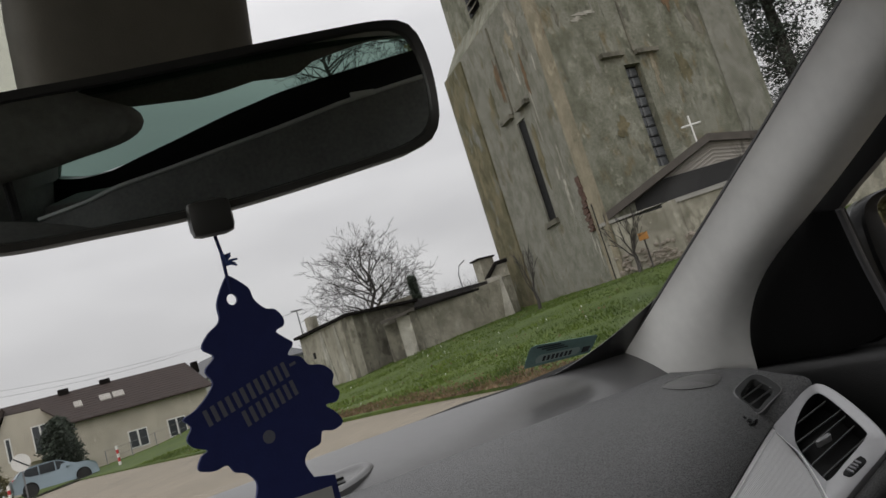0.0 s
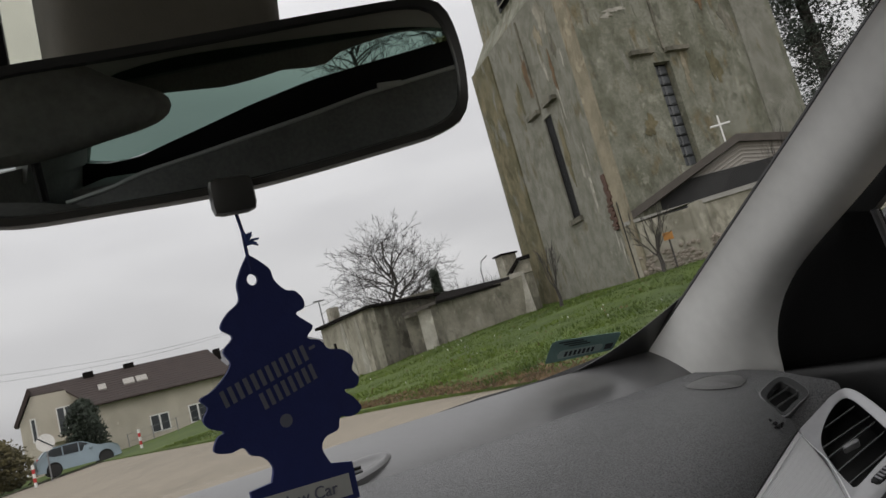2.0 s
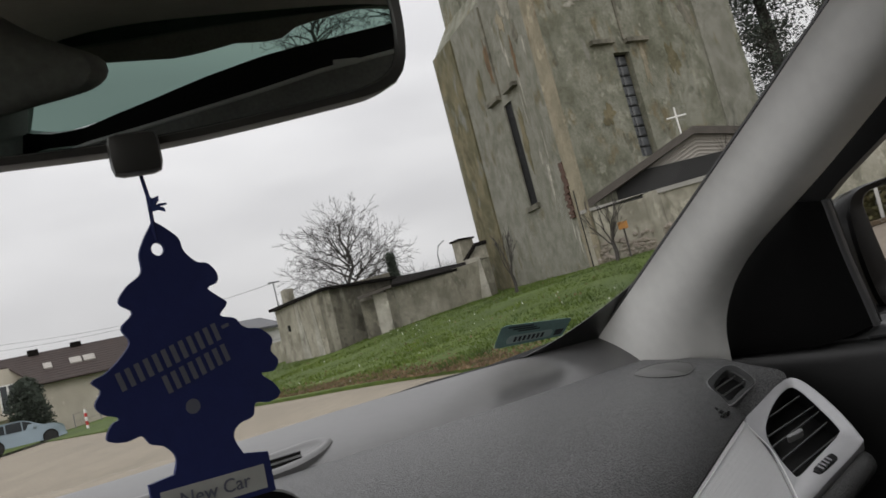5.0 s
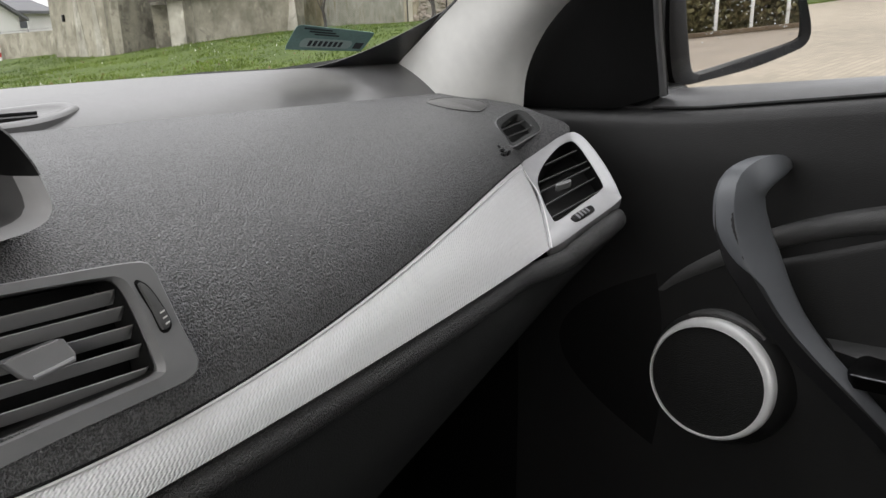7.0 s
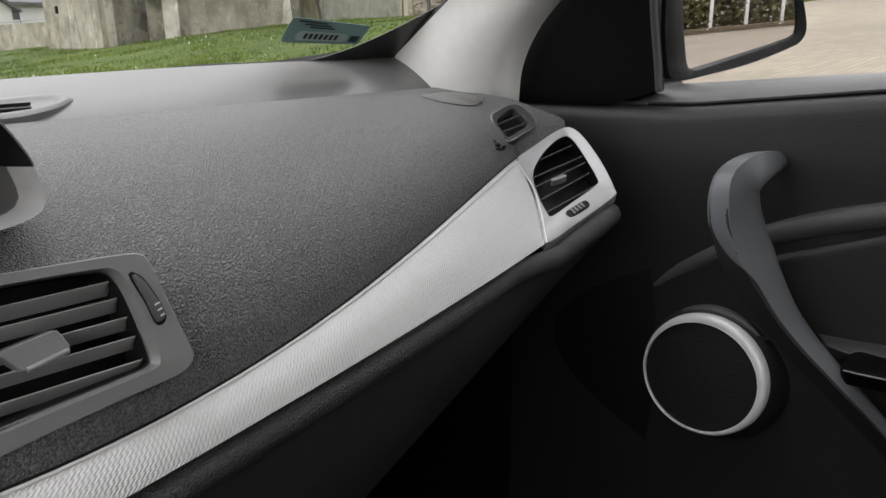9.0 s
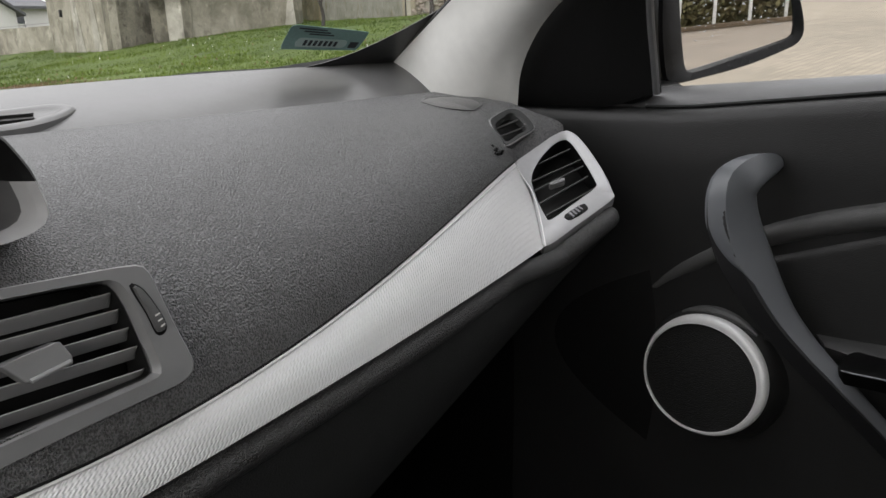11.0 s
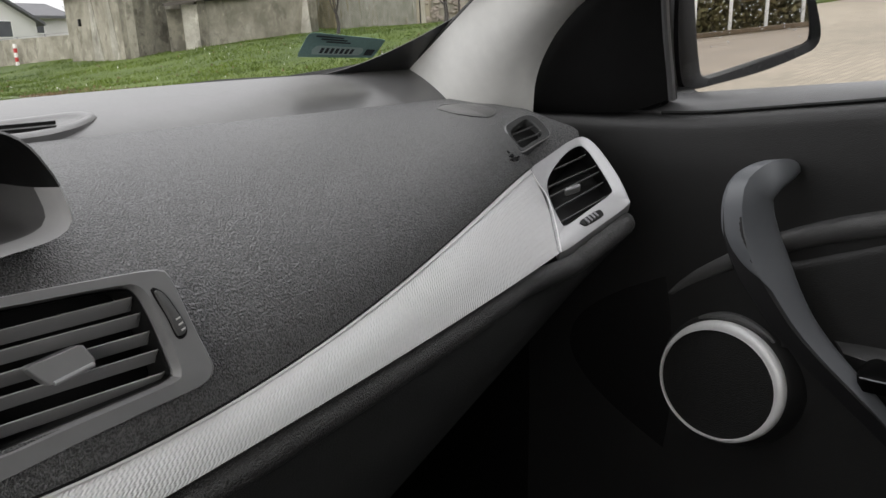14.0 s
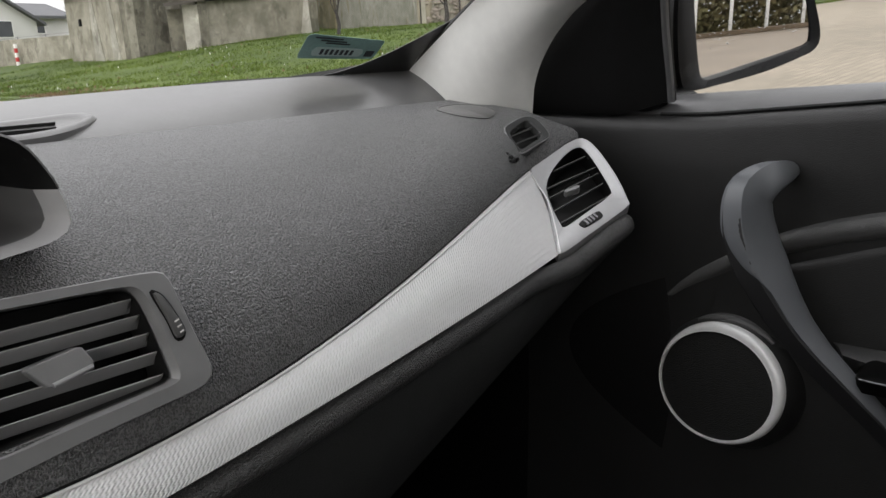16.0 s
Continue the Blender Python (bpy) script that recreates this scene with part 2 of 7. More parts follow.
def grained(name, col, rough, size, depth, tint=0.25, spec=0.5):
    """Soft plastic with a leathery grain of small worm-like pebbles, hollows shaded in the colour."""
    m = mat(name, col, rough, 0, 0.06, 6, spec=spec)
    n, l = m.node_tree.nodes, m.node_tree.links
    co = n.new("ShaderNodeTexCoord")
    wob = n.new("ShaderNodeTexNoise")
    wob.inputs["Scale"].default_value, wob.inputs["Detail"].default_value = 0.45 / size, 2
    off = n.new("ShaderNodeVectorMath")
    off.operation = "MULTIPLY_ADD"
    off.inputs[1].default_value = (size * 1.6,) * 3
    l.new(co.outputs["Object"], wob.inputs["Vector"])
    l.new(wob.outputs["Color"], off.inputs[0])
    l.new(co.outputs["Object"], off.inputs[2])
    mp = n.new("ShaderNodeMapping")
    mp.inputs["Scale"].default_value = (1.2, 0.85, 0.85)
    l.new(off.outputs[0], mp.inputs[0])
    vo = n.new("ShaderNodeTexNoise")
    vo.inputs["Scale"].default_value, vo.inputs["Detail"].default_value, vo.inputs["Roughness"].default_value = 0.7 / size, 1.0, 0.4
    l.new(mp.outputs[0], vo.inputs["Vector"])
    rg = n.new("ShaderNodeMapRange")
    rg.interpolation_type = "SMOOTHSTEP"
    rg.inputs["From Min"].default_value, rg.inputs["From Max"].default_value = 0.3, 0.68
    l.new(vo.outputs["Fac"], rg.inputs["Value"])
    bp = n.new("ShaderNodeBump")
    bp.inputs["Strength"].default_value, bp.inputs["Distance"].default_value = 1.0, depth
    l.new(rg.outputs[0], bp.inputs["Height"])
    b = n["Principled BSDF"]
    l.new(bp.outputs[0], b.inputs["Normal"])
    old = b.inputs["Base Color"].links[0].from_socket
    # the grain's height also darkens its hollows: shade put into the base colour
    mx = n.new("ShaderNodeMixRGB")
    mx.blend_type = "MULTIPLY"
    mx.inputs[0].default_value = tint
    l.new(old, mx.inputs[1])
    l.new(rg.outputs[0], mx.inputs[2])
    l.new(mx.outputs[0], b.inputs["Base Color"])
    return m


def paving_mat():
    """Small concrete block paving, sandy grey."""
    m = bpy.data.materials.new("block_paving")
    m.use_nodes = True
    n, l = m.node_tree.nodes, m.node_tree.links
    b = n["Principled BSDF"]
    b.inputs["Roughness"].default_value = 0.85
    co = n.new("ShaderNodeTexCoord")
    br = n.new("ShaderNodeTexBrick")
    br.inputs["Scale"].default_value = 1.0
    br.inputs["Brick Width"].default_value, br.inputs["Row Height"].default_value = 0.2, 0.1
    br.inputs["Mortar Size"].default_value = 0.006
    br.inputs["Color1"].default_value, br.inputs["Color2"].default_value = (0.275, 0.235, 0.178, 1), (0.215, 0.185, 0.14, 1)
    br.inputs["Mortar"].default_value = (0.15, 0.128, 0.097, 1)
    no = n.new("ShaderNodeTexNoise")
    no.inputs["Scale"].default_value, no.inputs["Detail"].default_value = 0.35, 6
    mx = n.new("ShaderNodeMixRGB")
    mx.blend_type = "OVERLAY"
    mx.inputs[0].default_value = 0.3
    l.new(co.outputs["Object"], br.inputs["Vector"])
    l.new(co.outputs["Object"], no.inputs["Vector"])
    l.new(br.outputs["Color"], mx.inputs[1])
    l.new(no.outputs["Fac"], mx.inputs[2])
    l.new(mx.outputs[0], b.inputs["Base Color"])
    bp = n.new("ShaderNodeBump")
    bp.inputs["Strength"].default_value, bp.inputs["Distance"].default_value = 0.5, 0.01
    l.new(br.outputs["Fac"], bp.inputs["Height"])
    bp.invert = True
    l.new(bp.outputs[0], b.inputs["Normal"])
    return m


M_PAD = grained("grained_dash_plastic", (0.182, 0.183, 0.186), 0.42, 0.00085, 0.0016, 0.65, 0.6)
M_DROLL = grained("soft_door_roll", (0.07, 0.07, 0.07), 0.38, 0.0007, 0.0002, 0.1)
M_ROLL = grained("black_soft_roll", (0.06, 0.06, 0.06), 0.42, 0.0008, 0.0008, 0.5)
M_TOWER = plaster("weathered_grey_render", (0.235, 0.234, 0.19), (0.135, 0.136, 0.1), (0.175, 0.15, 0.095), 0.5, 0.75, 0.8, 0.56, 0.6)
M_OCHRE = plaster("mossy_ochre_render", (0.185, 0.16, 0.10), (0.105, 0.1, 0.06), (0.205, 0.205, 0.185), 0.5, 0.4, 0.5, 0.56, 0.5)
M_SMOOTH = plaster("smooth_grey_render", (0.235, 0.232, 0.198), (0.165, 0.163, 0.132), (0.15, 0.135, 0.09), 0.7, 0.5, 0.35, 0.585, 0.3)
M_STRIP = plaster("pale_ochre_render", (0.30, 0.265, 0.195), (0.22, 0.198, 0.145), (0.155, 0.115, 0.075), 0.6, 0.4, 0.5, 0.57, 0.7)
M_RUST = plaster("rusty_brown_stain", (0.18, 0.12, 0.07), (0.12, 0.085, 0.055), None, 0.8, 0.4, 0.5, 0.56, 0.3)
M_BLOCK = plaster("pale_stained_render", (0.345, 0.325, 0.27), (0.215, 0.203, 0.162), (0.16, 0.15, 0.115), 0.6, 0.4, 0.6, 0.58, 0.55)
# dark stains, and also the shade of the outbuilding's side and the niche
M_DARKW = plaster("stained_and_shaded_render", (0.20, 0.187, 0.15), (0.105, 0.1, 0.08), (0.26, 0.25, 0.21), 0.7, 0.4, 0.6, 0.6, 0.7)
M_PALEW = plaster("pale_limewash", (0.41, 0.395, 0.345), (0.27, 0.258, 0.22), (0.19, 0.18, 0.14), 0.7, 0.3, 0.4, 0.6, 0.7)
M_CREAM = plaster("cream_house_render", (0.52, 0.475, 0.40), (0.44, 0.40, 0.335), None, 0.3, 0.12, 0.1, 0.56, 0.08)
M_WHITE = plaster("white_house_render", (0.60, 0.59, 0.58), (0.52, 0.515, 0.505), None, 0.12, 0.05, 0.1, 0.56, 0.03)
M_ROOF = mat("brown_metal_tiles", (0.045, 0.032, 0.028), 0.7, 0, 0.2, 3, 0.4, 12, spec=0.3)
M_DROOF = mat("dark_tar_roof", (0.014, 0.0125, 0.0115), 1.0, 0, 0.4, 2, 0.4, 30, spec=0.02)
M_BRICK = mat("old_red_brick", (0.105, 0.06, 0.045), 0.9, 0, 0.5, 6, 0.4, 40)
M_VERGE = mat("grey_brown_boards", (0.075, 0.065, 0.056), 0.8, 0, 0.2, 4)
M_PAVE = paving_mat()
M_GRASS = mat("short_grass", (0.080, 0.118, 0.008), 0.95, 0, 0.3, 0.35, 0.6, 30, col2=(0.028, 0.052, 0.005))
M_BLADE = mat("grass_blades", (0.104, 0.152, 0.009), 0.8, 0, 0.3, 0.28, col2=(0.03, 0.055, 0.005))
M_LEAF = mat("fallen_brown_leaves", (0.15, 0.10, 0.055), 0.9, 0, 0.5, 3)
M_BARK = mat("grey_bark", (0.045, 0.04, 0.036), 0.9, 0, 0.25, 4, 0.5, 60)
M_EVER = mat("dark_evergreen_needles", (0.024, 0.035, 0.021), 0.8, 0, 0.35, 1.5)
M_HEDGE = mat("olive_hedge_leaves", (0.09, 0.075, 0.028), 0.85, 0, 0.4, 1.5)
M_HEDGE2 = mat("green_hedge_leaves", (0.19, 0.185, 0.08), 0.85, 0, 0.5, 0.8, col2=(0.13, 0.1, 0.05))
M_GLOSSB = mat("gloss_black_plastic", (0.003, 0.003, 0.003), 0.3, 0, 0.1, 10, spec=0.12)
M_FRIT = mat("black_glass_print", (0.03, 0.03, 0.031), 0.4, 0, 0.25, 10, spec=0.4)
M_MFRAME = mat("satin_black_mirror_frame", (0.045, 0.045, 0.042), 0.42, 0, 0.1, 10, 0.1, 900)
M_DIRT = mat("brown_soil", (0.13, 0.095, 0.062), 0.95, 0, 0.4, 3, 0.5, 40)
M_PAVE_DIM = mat("dimmed_brown_paving", (0.2, 0.165, 0.13), 0.9, 0, 0.3, 1.2, 0.4, 25)
M_KERB = mat("concrete_kerb", (0.3, 0.29, 0.27), 0.9, 0, 0.15, 3, 0.4, 60)
M_WPOST = mat("white_paint", (0.75, 0.74, 0.72), 0.6, 0, 0.08, 5)
M_RED = mat("red_paint", (0.45, 0.03, 0.03), 0.6, 0, 0.1, 5)
M_CAR = mat("pale_blue_metallic_paint", (0.27, 0.335, 0.375), 0.28, 0.5, 0.04, 3)
M_CARGLASS = mat("dark_car_window", (0.03, 0.035, 0.04), 0.08, 0, 0.1, 5)
M_PANE = mat("dark_house_window", (0.04, 0.045, 0.05), 0.12, 0, 0.2, 3)
M_WFRAME = mat("white_window_frame", (0.72, 0.72, 0.7), 0.5, 0, 0.05, 5)
M_SLIT = mat("dark_dusty_glass", (0.008, 0.008, 0.008), 0.5, 0, 0.4, 3, spec=0.1)
M_GBLOCK = mat("glass_block_pane", (0.075, 0.08, 0.085), 0.35, 0, 0.5, 3)
M_BAND = mat("grey_corrugated_sheet", (0.33, 0.31, 0.28), 0.7, 0, 0.1, 3)
M_YELLOW = mat("orange_sign_paint", (0.38, 0.17, 0.035), 0.6, 0, 0.1, 5)
M_STONE = mat("grey_rubble_stone", (0.26, 0.225, 0.19), 0.95, 0, 0.4, 6, 0.5, 30)
M_STEEL = mat("galvanised_steel", (0.22, 0.22, 0.23), 0.5, 0.6, 0.1, 10)


# ---------------------------------------------------------------- builders
def thing(name, label, category, group="", kind="", at=(0, 0, 0)):
    ob = new(name)
    ob.empty_display_size = 0.05
    ob.location = at
    bpy.context.view_layer.update()
    return tagged(ob, label, category, group, kind)


def part(name, bm, material, parent=None, label="", smooth=True):
    """One mesh, given in world coordinates, under its thing or part."""
    bmesh.ops.recalc_face_normals(bm, faces=bm.faces)
    me = bpy.data.meshes.new(name)
    bm.to_mesh(me)
    bm.free()
    for f in me.polygons:
        f.use_smooth = smooth
    if smooth:
        me.set_sharp_from_angle(angle=radians(38))
    me.materials.append(material)
    ob = new(name, me)
    if parent:
        base = Vector((0, 0, 0))
        p = parent
        while p:
            base += p.location
            p = p.parent
        me.transform(Matrix.Translation(-base))
        ob.parent = parent
    if label:
        tagged(ob, label)
    return ob


def structure(name, bm, material, label, category, smooth=True, kind="structure"):
    return tagged(part(name, bm, material, None, "", smooth), label, category, "", kind)


def box_bm(lo, hi, bevel=0.0, bm=None, m=None, seg=2):
    bm = bm or bmesh.new()
    c = [(a + b) / 2 for a, b in zip(lo, hi)]
    s = [max(1e-5, b - a) for a, b in zip(lo, hi)]
    one = bmesh.new()
    bmesh.ops.create_cube(one, size=1.0, matrix=Matrix.LocRotScale(c, None, s))
    if bevel:
        bmesh.ops.bevel(one, geom=one.edges[:], offset=bevel, segments=seg, affect="EDGES", profile=0.6)
    if m:
        bmesh.ops.transform(one, matrix=m, verts=one.verts)
    tmp = bpy.data.meshes.new("tmp")
    one.to_mesh(tmp)
    one.free()
    bm.from_mesh(tmp)
    bpy.data.meshes.remove(tmp)
    return bm


def smooth_loop(points, n, closed=True):
    """n points evenly along a smooth curve through the given ones."""
    p = [Vector(q) for q in points]
    k, dense = len(p), []
    for i in range(k if closed else k - 1):
        a, b, c, d = ((p[(i + j) % k] for j in (-1, 0, 1, 2)) if closed else (p[min(max(i + j, 0), k - 1)] for j in (-1, 0, 1, 2)))
        for s in range(16):
            t = s / 16
            dense.append(0.5 * (2 * b + (c - a) * t + (2 * a - 5 * b + 4 * c - d) * t * t + (3 * b - a - 3 * c + d) * t ** 3))
    dense.append(p[0] if closed else p[-1])
    run = [0.0]
    for a, b in zip(dense, dense[1:]):
        run.append(run[-1] + (b - a).length)
    out, j = [], 0
    for i in range(n):
        want = run[-1] * i / (n if closed else n - 1)
        while j < len(run) - 2 and run[j + 1] < want:
            j += 1
        f = (want - run[j]) / max(1e-9, run[j + 1] - run[j])
        out.append(dense[j].lerp(dense[j + 1], f))
    return out


class Plane:
    """A flat working frame: local u, v in millimetres, w out of the plane."""

    def __init__(self, o, u, n):
        self.o, self.n = Vector(o), Vector(n).normalized()
        self.u = (Vector(u) - self.n * Vector(u).dot(self.n)).normalized()
        self.v = self.n.cross(self.u)

    def __call__(self, u, v, w=0.0):
        return self.o + (self.u * u + self.v * v + self.n * w) / 1000


def loops_bm(loops, cap_first=False, cap_last=False, closed=True, bm=None):
    """Skin between rings of equal length."""
    bm = bm or bmesh.new()
    vs = [[bm.verts.new(p) for p in ring] for ring in loops]
    for a, b in zip(vs, vs[1:]):
        k = len(a)
        for i in range(k if closed else k - 1):
            j = (i + 1) % k
            bm.faces.new((a[i], a[j], b[j], b[i]))
    if cap_first:
        bm.faces.new(vs[0])
    if cap_last:
        bm.faces.new(vs[-1])
    return bm


def plate_bm(pl, outline, back, front, round_mm=1.0, bm=None):
    """A slab with a softened front edge from a flat outline in mm."""
    c = Vector((sum(p[0] for p in outline) / len(outline), sum(p[1] for p in outline) / len(outline)))

    def ring(w, inset):
        out = []
        for p in outline:
            d = Vector((p[0], p[1])) - c
            q = c + d * max(0.0, 1 - inset / max(d.length, 1e-6))
            out.append(pl(q.x, q.y, w))
        return out

    return loops_bm([ring(back, 0), ring(front - round_mm, 0), ring(front - round_mm * 0.3, round_mm * 0.3), ring(front, round_mm)], True, True, bm=bm)


def frame_bm(pl, outer, inner, back, front, lip=1.5, inner_front=None):
    """A bezel between two outlines of the same count, in mm."""
    f2 = front if inner_front is None else inner_front
    mid = [(o[0] * 0.15 + i[0] * 0.85, o[1] * 0.15 + i[1] * 0.85) for o, i in zip(outer, inner)]
    mid0 = [(o[0] * 0.9 + i[0] * 0.1, o[1] * 0.9 + i[1] * 0.1) for o, i in zip(outer, inner)]
    rings = [[pl(*p, back) for p in outer], [pl(*p, front - lip) for p in outer], [pl(*p, front) for p in mid0],
             [pl(*p, f2) for p in mid], [pl(*p, f2 - lip) for p in inner], [pl(*p, back) for p in inner]]
    rings.append(rings[0])
    bm = bmesh.new()
    vs = [[bm.verts.new(p) for p in r] for r in rings[:-1]]
    vs.append(vs[0])
    for a, b in zip(vs, vs[1:]):
        for i in range(len(a)):
            j = (i + 1) % len(a)
            bm.faces.new((a[i], a[j], b[j], b[i]))
    return bm


def shell_bm(fn, nu, nv, thick, push, skip=None):
    """A curved sheet fn(u, v), u and v from 0 to 1, with real thickness along push."""
    bm = bmesh.new()
    uv = bm.loops.layers.uv.new("UVMap")
    push = Vector(push).normalized() * thick
    front = [[bm.verts.new(fn(i / nu, j / nv)) for j in range(nv + 1)] for i in range(nu + 1)]
    rear = [[bm.verts.new(Vector(v.co) + push) for v in row] for row in front]
    lu = [0.0]
    for i in range(nu):
        lu.append(lu[-1] + (front[i + 1][nv // 2].co - front[i][nv // 2].co).length)
    lv = [0.0]
    for j in range(nv):
        lv.append(lv[-1] + (front[nu // 2][j + 1].co - front[nu // 2][j].co).length)
    for i in range(nu):
        for j in range(nv):
            if skip and skip((front[i][j].co + front[i + 1][j + 1].co) / 2):
                continue
            f = bm.faces.new((front[i][j], front[i + 1][j], front[i + 1][j + 1], front[i][j + 1]))
            for lp, (a, b) in zip(f.loops, ((i, j), (i + 1, j), (i + 1, j + 1), (i, j + 1))):
                lp[uv].uv = (lu[a], lv[b])
            bm.faces.new((rear[i][j], rear[i][j + 1], rear[i + 1][j + 1], rear[i + 1][j]))
    for i in range(nu):
        for j in (0, nv):
            bm.faces.new((front[i][j], front[i + 1][j], rear[i + 1][j], rear[i][j]))
    for j in range(nv):
        for i in (0, nu):
            bm.faces.new((front[i][j], front[i][j + 1], rear[i][j + 1], rear[i][j]))
    return bm


def tube_bm(points, radii, sides=8, bm=None, squash=1.0):
    """A tapered tube along a polyline."""
    bm = bm or bmesh.new()
    p = [Vector(q) for q in points]
    rings = []
    for i, q in enumerate(p):
        d = (p[min(i + 1, len(p) - 1)] - p[max(i - 1, 0)]).normalized()
        a = d.cross(Vector((0.13, 0.27, 0.95)) if abs(d.z) < 0.9 else Vector((1, 0.1, 0))).normalized()
        b = d.cross(a)
        r = radii[i] if isinstance(radii, (list, tuple)) else radii
        rings.append([bm.verts.new(q + r * (math.cos(2 * math.pi * k / sides) * a + squash * math.sin(2 * math.pi * k / sides) * b)) for k in range(sides)])
    for a, b in zip(rings, rings[1:]):
        for k in range(sides):
            j = (k + 1) % sides
            bm.faces.new((a[k], a[j], b[j], b[k]))
    bm.faces.new(rings[0])
    bm.faces.new(rings[-1])
    return bm


def cyl_bm(c, axis, r, h, sides=24, r2=None, bm=None):
    a = Vector(axis).normalized()
    return tube_bm([Vector(c) - a * h / 2, Vector(c) + a * h / 2], [r, r if r2 is None else r2], sides, bm)


def letters(name, text, pl, u, v, size_mm, material, parent, angle=0.0):
    """Built-in lettering, turned into a thin mesh on a working plane."""
    cu = bpy.data.curves.new(name, "FONT")
    cu.body, cu.size, cu.extrude, cu.align_x, cu.align_y, cu.resolution_u = text, size_mm / 1000, 0.0002, "CENTER", "CENTER", 3
    tmp = bpy.data.objects.new("tmp_text", cu)
    scene.collection.objects.link(tmp)
    me = bpy.data.meshes.new_from_object(tmp.evaluated_get(bpy.context.evaluated_depsgraph_get()))
    bpy.data.objects.remove(tmp)
    basis = Matrix((pl.u, pl.v, pl.n)).transposed().to_4x4()
    basis.translation = pl(u, v, 1.4)
    me.transform(basis @ Matrix.Rotation(radians(angle), 4, "Z"))
    bm = bmesh.new()
    bm.from_mesh(me)
    bpy.data.meshes.remove(me)
    return part(name, bm, material, parent, "", False)


def lerp3(a, b, t):
    return Vector(a).lerp(Vector(b), t)


# ---------------------------------------------------------------- dashboard lines (x across the car, y ahead)
def dash_s(x):
    """Top edge of the silver strip."""
    k = max(x, 0.0)
    return Vector((x, 0.44 + 0.42 * x * x, 0.9106 - 0.06 * x + 0.7424 * k ** 2 - 0.7441 * k ** 3))


def dash_b(x):
    """Bottom edge of the silver strip."""
    return Vector((x, 0.425 + 0.31 * x * x, 0.8769 + 0.1294 * x - 0.136 * x * x if x > 0 else 0.8769 - 0.05 * x))


def dash_front(x):
    """Front edge of the padded top."""
    if x <= 0.611:
        return dash_s(x)
    return lerp3(dash_s(0.611), (0.676, 0.579, 1.009), (x - 0.611) / 0.065)


def dash_crease(x):
    return Vector((x, 0.775, 1.0525))


def dash_edge(x):
    """Edge under the windscreen."""
    return Vector((x, 0.97 - 0.25 * x * x, 1.0912 - 0.0105 * math.exp(-(x / 0.28) ** 2)))


def end_drop(x, s):
    """How far the padded top falls away beside the door."""
    return 0.007 * min(1.0, max(0.0, (x - 0.60) / 0.08)) ** 2 * math.sin(math.pi * s ** 3)


def pad(x, s):
    """The padded top: s from 0 at the strip to 1 at the crease."""
    a, b = dash_front(x), dash_crease(x)
    th = s * math.pi / 2
    return Vector((x, a.y + (b.y - a.y) * (1 - math.cos(th)) ** 1.1, a.z + (b.z - a.z) * math.sin(th) - end_drop(x, s)))


def windscreen_at(x, z):
    return Vector((x, 0.97 - 0.25 * x * x - 1.6 * (z - 1.085), z))


# ---------------------------------------------------------------- dashboard
dash = thing("dashboard", "dark grey grained car dashboard with silver dimpled strip", "dashboard", at=(0, 0.6, 0.9))
PC = Plane((0.13, 0.458, 0.965), (1, 0, 0), (0, -math.cos(radians(15)), math.sin(radians(15))))


PD = Plane((0.622, 0.611, 1.019), (1, 0, 0.2), (-0.17, -0.58, 0.8))
do = smooth_loop([(-19.7, 14.4), (-3.1, 19.7), (18.6, 19.5), (28.4, 12.9), (29.1, 0.3), (23.9, -15.0), (15.9, -19.3), (-3.7, -20.4), (-31.2, -21.4), (-30.0, -10.9)], 60)
di = smooth_loop([(-17.5, 7.2), (-4.4, 11.2), (15.8, 13.9), (19.1, 5.0), (16.6, -9.4), (7.9, -14.0), (-6.8, -14.8), (-24.5, -16.0), (-23.5, -6.1)], 60)


def inside(poly, u, v):
    odd = False
    for a, b in zip(poly, poly[1:] + poly[:1]):
        if (a[1] > v) != (b[1] > v) and u < (b[0] - a[0]) * (v - a[1]) / (b[1] - a[1]) + a[0]:
            odd = not odd
    return odd


def pad_hole(p):
    """Openings in the padded top behind the centre vent and under the display hood."""
    q = p - PC.o
    u, v = q.dot(PC.u) * 1000, q.dot(PC.v) * 1000
    vent_gap = -114 < u < 2 + (v < 10) * 4 and -30 < v < 34
    hood_gap = abs(p.x) < 0.086 and 0.53 < p.y < 0.70
    r = p - PD.o
    if r.length < 0.05 and inside(di, r.dot(PD.u) * 940, r.dot(PD.v) * 940):
        return True
    return vent_gap or hood_gap


def pad_end(v):
    """Where the padded top stops beside the door."""
    keys = ((0, 0.676), (0.1, 0.677), (0.2, 0.674), (0.3, 0.668), (0.4, 0.664), (0.5, 0.665), (0.65, 0.676), (1.0, 0.706))
    for (a, x0), (b, x1) in zip(keys, keys[1:]):
        if v <= b:
            return x0 + (x1 - x0) * (v - a) / (b - a)
    return 0.706


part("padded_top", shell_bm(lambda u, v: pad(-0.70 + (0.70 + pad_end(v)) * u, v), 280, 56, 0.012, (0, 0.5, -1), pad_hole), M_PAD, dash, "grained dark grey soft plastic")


def deck(u, v):
    x = -0.70 + 1.40 * u
    a, b = dash_crease(x), dash_edge(x)
    p = lerp3(a, b, v)
    p.z += 0.004 * math.sin(v * math.pi) - 0.006 * (1 - v) ** 8
    return p


part("upper_deck", shell_bm(deck, 80, 14, 0.012, (0, 0, -1)), M_DECK, dash, "smooth grey plastic below the windscreen")


